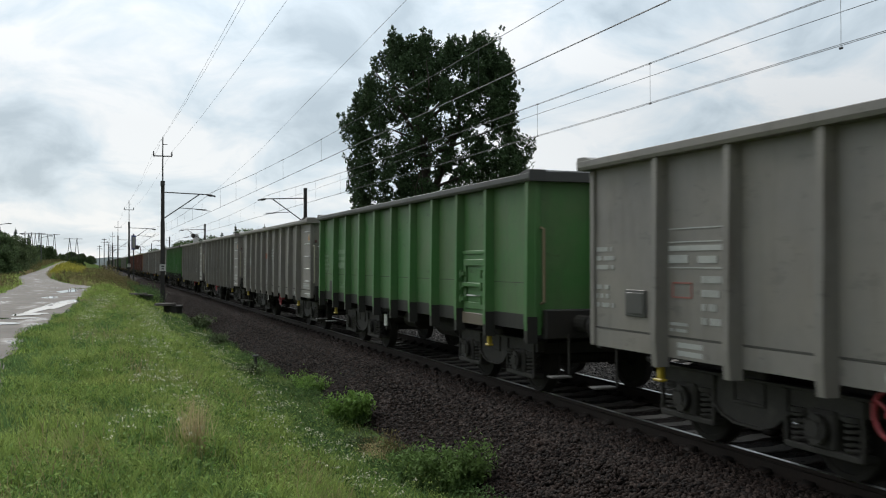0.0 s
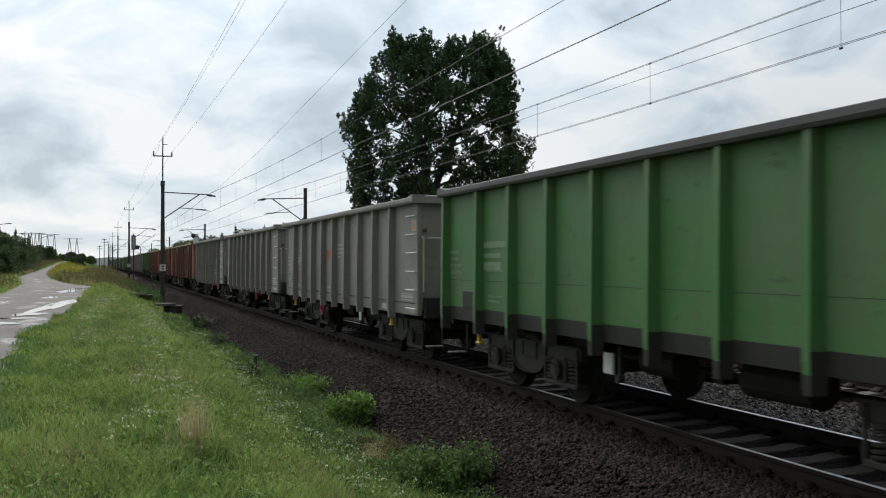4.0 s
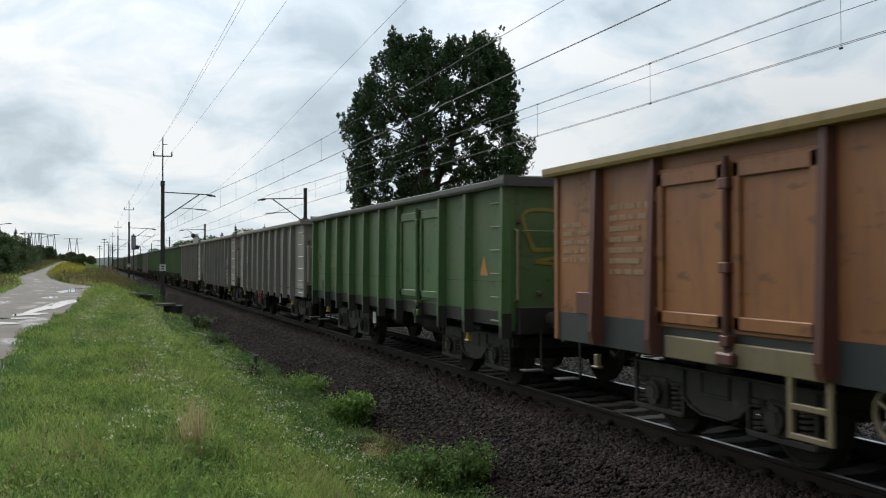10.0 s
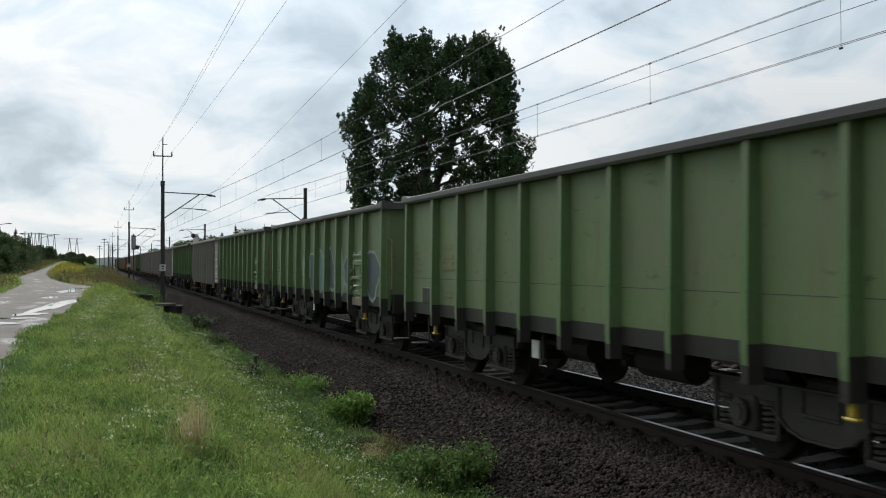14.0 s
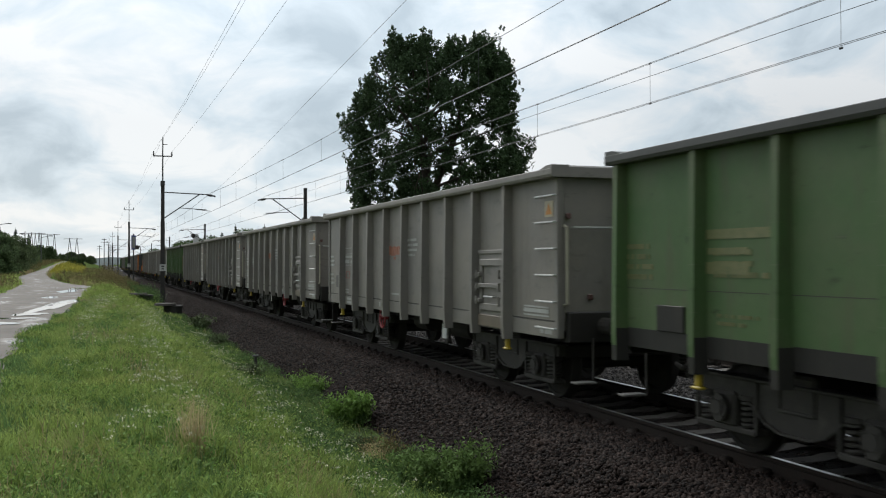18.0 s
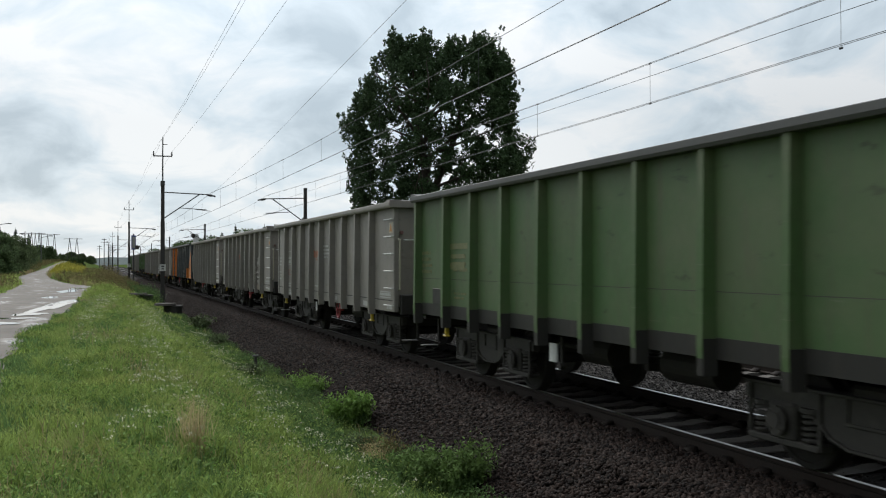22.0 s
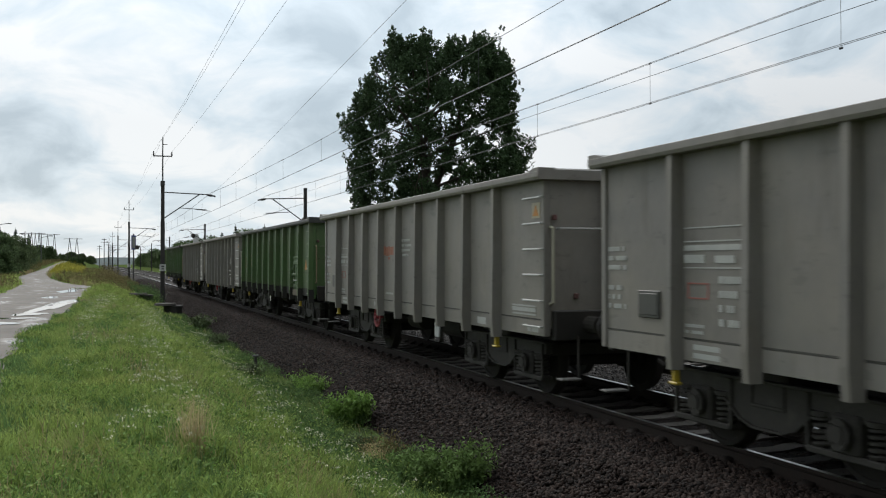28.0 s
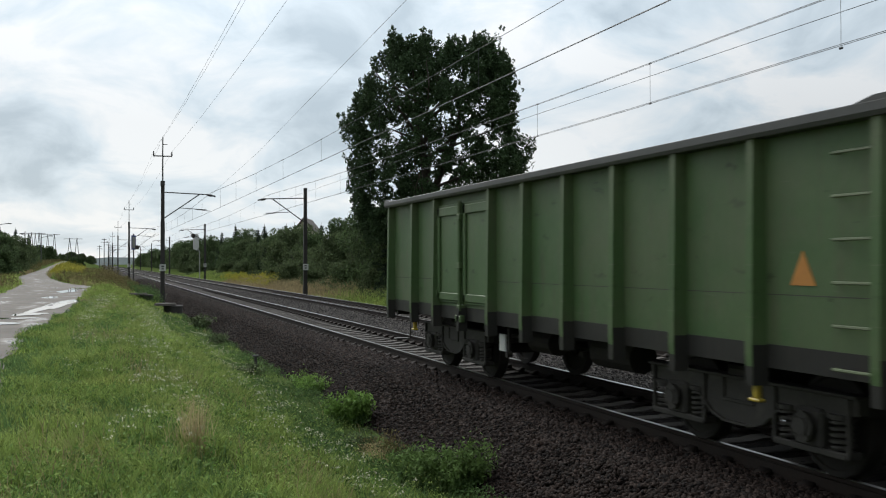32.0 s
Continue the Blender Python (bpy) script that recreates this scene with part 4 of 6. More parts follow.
        part("emblem_panel", stored("emb", lambda: Shape().box(-0.006, 0.006, -0.24, 0.24, 2.02, 2.62).mesh("emblem_panel", EMBLEM_TAN)), root, (-SIDE - 0.004, half - 7.08, 0), "pale panel with a faded blue-green oval")
        part("emblem_oval", stored("embo", lambda: Shape().prism([(0.13 * math.cos(a), 2.38 + (0.15 if math.sin(a) > 0 else 0.19) * math.sin(a) * (0.75 + 0.25 * abs(math.sin(a)))) for a in np.linspace(0, math.tau, 20, endpoint=False)], "x", -0.005, 0.005).mesh("emblem_oval", EMBLEM_TEAL)), root, (-SIDE - 0.010, half - 7.08, 0))
        bars(root, "emblem_bar", 6.93, 2.06, [(0, 0, .08, .05), (.11, 0, .08, .05), (.22, 0, .08, .05)], BAND, body, "dark worn print", out=0.012)
        for d in (-0.23, 0.23):
            part("ladder_stringer", stored("footl", lambda: Shape().box(-0.02, 0.02, -0.03, 0.03, 0.42, 1.0, bevel=0.005).mesh("ladder_stringer", TAN)), root, (-SIDE - 0.03, half - 4.6 + d, 0), "tan steel foot ladder side")
        for z in (0.42, 0.66):
            part("ladder_step", stored("foots", lambda: Shape().box(-0.025, 0.025, -0.20, 0.20, 0.0, 0.05, bevel=0.006).mesh("ladder_step", TAN)), root, (-SIDE - 0.03, half - 4.6, z), "tan steel foot ladder step")
        for a in (2.52, 10.70):
            part("door_sill", stored("dsill", lambda: Shape().box(-0.03, 0.02, -1.15, 1.15, Z_LOW, Z_LOW + 0.22, bevel=0.01).mesh("door_sill", TAN)), root, (-SIDE - 0.02, half - a - 1.15, 0))
    return root


def make_hatch(root, y, mat, style):
    """The small unloading hatch between the last two ribs, with strap hinges."""
    h = part("hatch", stored(("hatch", style), lambda: Shape().box(-0.03, 0.0, -0.50, 0.50, 1.10, 1.98).box(-0.05, 0.0, -0.50, 0.50, 1.97, 2.03, bevel=0.01).mesh("hatch", mat)), root, (-SIDE, y, 0))
    part("hatch_frame", stored(("hatchf", style), lambda: Shape().box(-0.03, 0, -0.42, -0.32, 1.18, 1.90, bevel=0.008).box(-0.03, 0, 0.32, 0.42, 1.18, 1.90, bevel=0.008)
                               .box(-0.035, 0, -0.42, 0.42, 1.80, 1.90, bevel=0.008).box(-0.035, 0, -0.42, 0.42, 1.16, 1.26, bevel=0.008).mesh("hatch_frame", mat)), h, (-0.028, 0, 0))
    for z in (1.30, 1.50, 1.68):
        for s in (-1, 1):
            part("hinge", stored(("hinge", style), lambda: Shape().box(-0.05, 0.0, -0.09, 0.09, -0.03, 0.03, bevel=0.008).tube((-0.05, 0, -0.06), (-0.05, 0, 0.06), 0.025, n=8).mesh("hinge", mat)), h, (-0.05, s * 0.42, z))
    part("strap", stored(("strap", style), lambda: Shape().box(-0.03, 0.0, -0.48, 0.48, 1.49, 1.55, bevel=0.006).mesh("strap", mat)), h, (-0.06, 0, 0))
    part("step_bar", stored("hstep", lambda: Shape().path([(0, -0.18, 1.36), (-0.06, -0.18, 1.36), (-0.06, 0.18, 1.36), (0, 0.18, 1.36)], 0.013).mesh("step_bar", STEEL)), h, (-0.03, 0, 0))
    part("hatch_sill", stored(("hsill", style), lambda: Shape().box(-0.03, 0.0, -0.48, 0.48, 0.93, 1.10, bevel=0.008).mesh("hatch_sill", HATCH_DUST)), h, (-0.03, 0, 0), "sill plate under the hatch, brown with dust")


def make_doors(root, y0, y1, mat, edge, style):
    """A pair of side doors between two ribs: two leaves, frames, a locking bar."""
    mid, w = (y0 + y1) / 2, abs(y0 - y1) / 2
    for k, c in enumerate((mid - w / 2, mid + w / 2)):
        d = part("door", stored(("door", style, mat.name, round(w, 2)), lambda: Shape().box(-0.03, 0.0, -w / 2 + 0.05, w / 2 - 0.05, Z_LOW + 0.30, Z_TOP - 0.12, bevel=0.008).mesh("door", mat)), root, (-SIDE - 0.004, c, 0))
        fr = stored(("doorf", style, mat.name, round(w, 2)), lambda: Shape().box(-0.035, 0, -w / 2 + 0.07, -w / 2 + 0.17, Z_LOW + 0.34, Z_TOP - 0.16, bevel=0.01).box(-0.035, 0, w / 2 - 0.17, w / 2 - 0.07, Z_LOW + 0.34, Z_TOP - 0.16, bevel=0.01)
                    .box(-0.035, 0, -w / 2 + 0.07, w / 2 - 0.07, Z_TOP - 0.30, Z_TOP - 0.16, bevel=0.01).box(-0.035, 0, -w / 2 + 0.07, w / 2 - 0.07, Z_LOW + 0.34, Z_LOW + 0.46, bevel=0.01).mesh("door_frame", mat))
        part("door_frame", fr, d, (-0.028, 0, 0))
        for z in (1.35, 1.95, 2.5):
            part("hinge", stored(("dhinge", edge.name), lambda: Shape().box(-0.05, 0.0, -0.05, 0.05, -0.05, 0.05, bevel=0.01).mesh("hinge", edge)), d, (-0.03, (w / 2 - 0.03) * (1 if k else -1), z))
    bar = part("locking_bar", stored(("lock", edge.name), lambda: Shape().tube((-0.08, 0, Z_LOW + 0.15), (-0.08, 0, Z_TOP - 0.1), 0.032, n=8).mesh("locking_bar", edge)), root, (-SIDE - 0.01, mid, 0))
    for z in (1.15, 1.80, 2.55):
        part("bar_bracket", stored(("lockb", edge.name), lambda: Shape().box(-0.115, 0.0, -0.06, 0.06, -0.05, 0.05, bevel=0.01).mesh("bar_bracket", edge)), bar, (0, 0, z))
    part("lock_handle", stored(("lockh", edge.name), lambda: Shape().box(-0.12, -0.04, -0.12, 0.12, Z_LOW + 0.02, Z_LOW + 0.14, bevel=0.02).mesh("lock_handle", edge)), bar)


INK_YELLOW = surface("worn_yellow_spray", (0.24, 0.175, 0.02), (0.11, 0.12, 0.03), rough=0.6, scale=7, fine=30, contrast=0.5, bump=0)
INK_RED = surface("faded_red_lettering", (0.30, 0.08, 0.06), (0.25, 0.12, 0.10), rough=0.6, scale=9, fine=40, bump=0)
INK_ORANGE_SIGN = surface("orange_sign_paint", (0.50, 0.20, 0.03), (0.38, 0.16, 0.03), rough=0.5, scale=9, fine=40, bump=0)
FLAP = paint("dark_flap_paint", (0.062, 0.060, 0.054), amount=0.5)
PLATE = paint("cream_sign_plate_paint", (0.40, 0.35, 0.24), amount=0.4)
CAP = paint("grimy_top_edge_paint", (0.050, 0.050, 0.046), amount=0.5, dirt=(0.05, 0.043, 0.035))
WORN = surface("worn_pale_step_tread", (0.15, 0.142, 0.13), (0.08, 0.075, 0.07), rough=0.7, scale=9, fine=50, bump=0.2)
FADED_ORANGE = paint("faded_orange_emblem_paint", (0.36, 0.155, 0.03), amount=0.2)
OLIVE = paint("olive_rail_paint", (0.14, 0.17, 0.09), amount=0.4)


def style(main, sill=None, cap=None, **kw):
    st = dict(main=main, sill=sill or main, cap=cap or main, long=False, band=False, hand=CREAM_RAIL, plate=5.0, wheel=4.6, wheel_mat=RED, tow=YELLOW, ladder=STEEL,
              sign="plate", hatch=None, letters="grey", ink=INK_GREY)
    st.update(kw)
    return st


STYLES = {
    "grey_a": style(GREY, cap=GREY, wheel=4.44, plate=7.89),
    "grey_b": style(GREY, cap=GREY, wheel=7.64, plate=4.79),
    "grey_hatch_a": style(GREY, cap=GREY, wheel=4.44, plate=7.89, hatch=GREY),
    "grey_hatch_b": style(GREY, cap=GREY, wheel=7.64, plate=4.79, hatch=GREY),
    "green_bright": style(GREEN, sill=BAND, cap=CAP, band=True, hatch=GREEN, letters="green", ink=INK_FAINT, wheel=None, ladder=None, sign=None, hand=TAN),
    "green_worn": style(GREEN_C, sill=BAND, cap=CAP, band=True, rib=GREEN_D, letters="green", ink=INK_DULL, wheel=None, ladder=None, sign=None, hand=OLIVE),
    "green_worn_hatch": style(GREEN_C, sill=BAND, cap=CAP, band=True, rib=GREEN_D, hatch=GREEN_C, letters="green", ink=INK_DULL, wheel=None, ladder=None, sign=None, hand=TAN),
    "green_dull": style(GREEN_E, sill=BAND, cap=CAP, band=True, rib=GREEN_F, letters="green", ink=INK_DULL, wheel=None, ladder=OLIVE, sign="triangle", hand=TAN),
    "green_dull_hatch": style(GREEN_E, sill=BAND, cap=CAP, band=True, rib=GREEN_F, hatch=GREEN_E, letters="green", ink=INK_DULL, wheel=None, ladder=OLIVE, sign="triangle", hand=TAN),
    "green_doors_front": style(GREEN_B, sill=BAND, cap=CAP, band=True, letters="green", ink=INK_DULL, wheel=None, ladder=OLIVE, sign="triangle", hand=TAN, doors=[(7.46, 9.84)], skip=[6]),
    "green_doors_rear": style(GREEN_E, sill=BAND, cap=CAP, band=True, rib=GREEN_F, letters="none", wheel=None, ladder=OLIVE, sign="triangle", hand=TAN, doors=[(2.70, 5.08)], skip=[2]),
    "orange": style(ORANGE, sill=DARK_SLATE, cap=CREAM, rib=RUST_RED, long=True, band=True, letters="orange", ink=INK_TAN, wheel=5.38, wheel_mat=TAN, ladder=None, sign=None, hand=ORANGE, tow=TAN, plate=8.6,
                    doors=[(2.34, 4.82), (10.80, 13.28)]),
    "orange_b": style(ORANGE, sill=DARK_SLATE, cap=CREAM, rib=RUST_RED, long=True, band=True, letters="orange", ink=INK_TAN, wheel=10.35, wheel_mat=TAN, ladder=None, sign=None, hand=ORANGE, tow=TAN, plate=8.6,
                      doors=[(2.34, 4.82), (10.80, 13.28)]),
    "slate": style(SLATE, cap=SLATE, long=True, letters="none", wheel=6.0, plate=9.2, ladder=None, sign=None, hand=LIGHT_GREY, doors=[(2.6, 4.9), (10.35, 12.7)], ribs=[1.3, 2.6, 4.9, 6.3, 7.6, 8.95, 10.35, 12.7, 13.9]),
}

TRAIN = {-1: "grey_a", 0: "green_bright", 1: "grey_b", 2: "grey_a", 3: "grey_hatch_b", 4: "green_bright", 5: "grey_a", 6: "grey_b", 7: "grey_hatch_b", 8: "orange", 9: "orange_b", 10: "orange",
         11: "green_doors_front", 12: "grey_a", 13: "grey_hatch_a", 14: "grey_a", 15: "green_worn", 16: "green_worn_hatch", 17: "green_worn_hatch", 18: "grey_a", 19: "green_dull", 20: "grey_hatch_a",
         21: "grey_hatch_b", 22: "grey_hatch_a", 23: "grey_hatch_a", 24: "green_dull", 25: "grey_b", 26: "grey_hatch_b", 27: "grey_a", 28: "slate", 29: "grey_hatch_a", 30: "grey_b", 31: "grey_a",
         32: "green_dull_hatch", 33: "grey_hatch_a", 34: "grey_hatch_a", 35: "green_doors_rear"}

LABELS = {"grey_a": "grey steel open coal wagon with a red handwheel", "grey_b": "grey steel open coal wagon with ladder rungs", "grey_hatch_a": "grey steel open wagon with a side hatch",
          "grey_hatch_b": "grey steel open wagon with a hinged side hatch", "green_bright": "bright green open coal wagon with dark sill", 
          "green_worn": "worn olive-green ribbed open coal wagon", "green_worn_hatch": "worn olive-green open wagon with a side hatch", "green_dull": "dull green worn open wagon with orange triangle", "green_dull_hatch": "dull green open wagon with hatch and triangle",
          "green_doors_front": "green open wagon with a pair of side doors", "green_doors_rear": "dull green last wagon with side doors", "orange": "long faded orange wagon with rusty red ribs", "orange_b": "long faded orange wagon with rusty red ribs, handwheel towards the front",
          "slate": "long slate-grey wagon with bright orange panels"}


def extras(i, w):
    """What sets single wagons apart: painted panels and spray paint."""
    if TRAIN[i] == "slate":
        body = LONG
        half = body / 2
        out = -SIDE - 0.017
        lo, hi = Z_LOW + 0.02, Z_TOP - 0.02
        # orange quarters, cut on the slant: (metres from the rear end, height)
        for pts in ([(13.2, lo), (13.72, 1.36), (14.0, 1.50), (15.55, 2.74), (15.61, 2.74), (15.61, lo)], [(0.45, lo), (0.5, 1.50), (1.2, 1.60), (1.5, hi), (2.52, hi), (2.52, lo)],
                    [(4.98, lo), (4.98, hi), (6.22, hi), (5.85, 2.2), (5.2, lo)], [(6.38, hi), (7.1, hi), (6.38, 2.15)]):
            part("orange_panel", Shape().prism([(half - r, z) for r, z in pts], "x", -0.004, 0.004).mesh("orange_panel", BRIGHT_ORANGE), w, (out, 0, 0), "bright orange panel cut on the slant")
        for r, z0, z1 in ((2.6, lo, hi), (4.9, lo, hi), (13.9, lo, 1.52)):
            part("orange_rib_face", Shape().prism([(0.0, -0.084), (-RIB - 0.028, -0.059), (-RIB - 0.028, 0.059), (0.0, 0.084)], "z", z0, z1).mesh("orange_rib_face", BRIGHT_ORANGE), w, (-SIDE, half - r, 0))
        for r in (7.0, 8.32, 9.65):
            s = Shape()
            s.box(-0.004, 0.004, -0.52, 0.52, 2.40, 2.56).box(-0.004, 0.004, -0.52, 0.52, 2.04, 2.18).box(-0.004, 0.004, -0.52, -0.30, 2.18, 2.40).box(-0.004, 0.004, 0.30, 0.52, 2.18, 2.40)
            s.box(-0.004, 0.004, -0.20, 0.20, 1.66, 1.90)
            part("orange_emblem", s.mesh("orange_emblem", FADED_ORANGE), w, (-SIDE - 0.004, half - r, 0), "orange emblem of plain blocks")
        lettering(w, 12.86, 2.07, 0.85, 0.42, 5, INK_GREY, body, 31, "white stencil lines")
        lettering(w, 14.25, 1.40, 0.95, 0.42, 3, RUST_RED, body, 32, "dark stencil lines on orange").location.x -= 0.02
        lettering(w, 14.2, 1.12, 0.6, 0.18, 3, INK_GREY, body, 36, "white stencil lines on orange").location.x -= 0.02
        lettering(w, 8.5, 1.12, 0.28, 0.28, 4, INK_GREY, body, 33, "white stencil table")
        lettering(w, 0.2, 1.7, 0.7, 0.5, 4, INK_GREY, body, 34, "white stencil lines")
        rows = Shape()
        for k, (x0, x1) in enumerate(((-0.95, -0.40), (-1.10, -0.25), (-1.02, -0.30), (-0.85, -0.30))):
            x = x0
            while x < x1:
                rows.box(x, min(x + 0.07, x1), -0.004, 0.004, 2.06 - 0.15 * k, 2.11 - 0.15 * k)
                x += 0.09
        part("end_lettering", rows.mesh("end_lettering", INK_GREY), w, (0, -half + 0.016, 0), "white stencil lines on the end wall")
    if i == 11:
        # looping sprayed lines on the end wall
        for k, (cx, cz, w0, h0, n) in enumerate(((-0.98, 2.30, 0.24, 0.28, 3), (-0.40, 2.18, 0.26, 0.34, 2), (0.15, 2.34, 0.28, 0.20, 4), (-0.55, 1.85, 0.45, 0.10, 3))):
            pts = [(cx + w0 * math.cos(a) * (1 + 0.3 * math.sin(n * a)), 0.0, cz + h0 * math.sin(a + 0.4 * math.sin(2 * a + k))) for a in np.linspace(0, 5.6, 26)]
            line = Shape().path(pts, 0.034, n=4).mesh("graffiti", INK_YELLOW)
            for v in line.vertices:
                v.co.y *= 0.08
            part("graffiti", line, w, (0, -SHORT / 2 + 0.012, 0), "worn yellow sprayed loop on the end wall")
    if i == 16:
        # sprayed letters without meaning: closed shapes with a pale outline
        rnd = random.Random(5)
        for k in range(8):
            c, w0 = 4.75 + k * 0.96, 0.52
            pts = []
            for j in range(16):
                a = j * math.tau / 16
                r = 1 + 0.16 * math.sin(3 * a + k) + 0.07 * math.sin(5 * a + 2 * k) + rnd.uniform(-0.03, 0.03)
                pts.append((-w0 * r * math.cos(a), 1.62 + 0.50 * r * math.sin(a)))
            tone, word = ((INK_PALE, "pale grey"), (INK_NAVY, "navy"), (INK_BLUE, "blue-green"), (INK_NAVY, "navy"))[k % 4]
            g = part("graffiti", Shape().prism(pts, "x", -0.003, 0.003).mesh("graffiti", tone), w, (-SIDE - 0.005 - 0.002 * (k % 2), SHORT / 2 - c, 0), word + " sprayed graffiti letter")
            line = Shape().path([(0, y, z) for y, z in pts + pts[:1]], 0.040, n=4).mesh("outline", INK_PALE)
            for v in line.vertices:
                v.co.x *= 0.10
            part("outline", line, g, (-0.005, 0, 0), "pale sprayed outline")


def make_train():
    built, wagons = {}, {}
    for i in sorted(TRAIN):
        st = TRAIN[i]
        body = LONG if STYLES[st]["long"] else SHORT
        m = pose(TRACK_1, rear_end(i, 0.0) - body / 2, 0)
        if st not in built:
            w = build_wagon(st, LABELS[st])
            w.matrix_basis = m
            built[st] = w
        else:
            w = copy_thing(built[st], m)
        wagons[i] = (w, body)
    for i, (w, body) in wagons.items():
        extras(i, w)
    return wagons


# ---------------------------------------------------------------- masts and wires
def make_mast(x, y, side, label, top_cross, board=True):
    """A concrete catenary mast with its bracket over the track. side: +1 reaches to the right."""
    zb = -0.75
    m = empty("catenary_mast", pose(x, y, zb), label, "catenary mast", "catenary masts along the line")
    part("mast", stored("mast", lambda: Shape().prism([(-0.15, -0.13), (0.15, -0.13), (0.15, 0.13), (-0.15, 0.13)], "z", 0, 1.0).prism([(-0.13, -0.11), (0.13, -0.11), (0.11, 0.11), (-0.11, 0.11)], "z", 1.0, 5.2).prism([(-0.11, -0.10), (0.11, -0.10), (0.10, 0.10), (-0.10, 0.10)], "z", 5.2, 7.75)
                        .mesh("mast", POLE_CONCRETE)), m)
    part("foundation", stored("found", lambda: Shape().box(-0.35, 0.35, -0.35, 0.35, -0.4, 0.12, bevel=0.03).mesh("foundation", CONCRETE)), m)
    s = Shape()
    s.tube((0, 0, 7.05), (side * 2.75, 0, 6.95), 0.035).tube((0, 0, 5.35), (side * 2.25, 0, 6.95), 0.035).tube((side * 2.7, 0, 6.95), (side * 3.25, 0, 6.85), 0.05)
    part("bracket", s.mesh("bracket", STEEL_DARK), m)
    part("insulator", stored(("ins", side), lambda: Shape().tube((side * 2.75, 0, 6.93), (side * 3.05, 0, 6.88), 0.075, n=10).mesh("insulator", CERAMIC)), m)
    part("steady_arm", stored(("steady", side), lambda: Shape().tube((side * 1.0, 0, 6.08), (side * 2.7, 0, 5.98), 0.022).tube((side * 2.0, 0, 6.0), (side * 2.9, 0, 5.90), 0.018).mesh("steady_arm", STEEL_DARK)), m)
    if top_cross:
        part("top_pole", stored("toppole", lambda: Shape().tube((0, 0, 7.2), (0, 0, 10.4), 0.05, 0.035).box(-0.13, 0.13, -0.13, 0.13, 7.45, 7.75).mesh("top_pole", STEEL_DARK)), m)
        part("crossarm", stored("crossarm", lambda: Shape().box(-0.58, 0.58, -0.03, 0.03, 9.28, 9.35).mesh("crossarm", STEEL_DARK)), m)
        for dx in (-0.55, 0.55):
            part("pin_insulator", stored("pin", lambda: Shape().tube((0, 0, 9.35), (0, 0, 9.62), 0.055, 0.03, n=10).mesh("pin_insulator", CERAMIC)), m, (dx, 0, 0))
        part("pin_insulator", stored("pin2", lambda: Shape().tube((0, 0, 10.4), (0, 0, 10.55), 0.05, 0.02, n=8).tube((0, 0, 10.05), (0.28, 0, 10.05), 0.02).mesh("pin_insulator", CERAMIC)), m)
    if board:
        part("number_board", stored("board", lambda: Shape().box(-0.19, 0.19, -0.03, 0.0, 2.10, 2.52, bevel=0.006).mesh("number_board", WHITE)), m, (0, -0.14, 0), "white mast board")
        part("board_bar", stored("bbar", lambda: Shape().box(-0.09, 0.09, -0.01, 0.0, 2.36, 2.44).box(-0.07, 0.07, -0.01, 0.0, 2.20, 2.28).mesh("board_bar", STEEL_DARK)), m, (0, -0.172, 0))
    return m


def make_wire(name, pts, r, label):
    """One strung wire as a thin tube through the points."""
    s = Shape()
    s.path(pts, r, n=5)
    ob = new(name, s.mesh(name, WIRE))
    return tagged(ob, label, "wire", "overhead wires")


def sag_line(x0, x1, y0, y1, z_end, z_mid, n=14):
    return [(x0 + (x1 - x0) * u, y0 + (y1 - y0) * u, z_mid + (z_end - z_mid) * (2 * u - 1) ** 2) for u in np.linspace(0, 1, n)]


def messenger_z(track, d):
    """Height of the messenger wire, d metres from the first mast: low in mid span."""
    if d <= 0:
        if track == 1:
            return float(np.interp(d, [-66, -58, -50, -43, -36, -28, -19, -10, 0], [6.02, 5.92, 5.87, 5.83, 5.80, 5.82, 5.92, 6.10, 6.32]))
        return float(np.interp(d, [-66, -58, -48, -36, -28, -19, -10, 0], [6.02, 5.97, 5.94, 5.95, 6.00, 6.10, 6.24, 6.42]))
    u = (d / 66.0) % 1.0
    return 5.85 + 0.5 * (2 * u - 1) ** 2


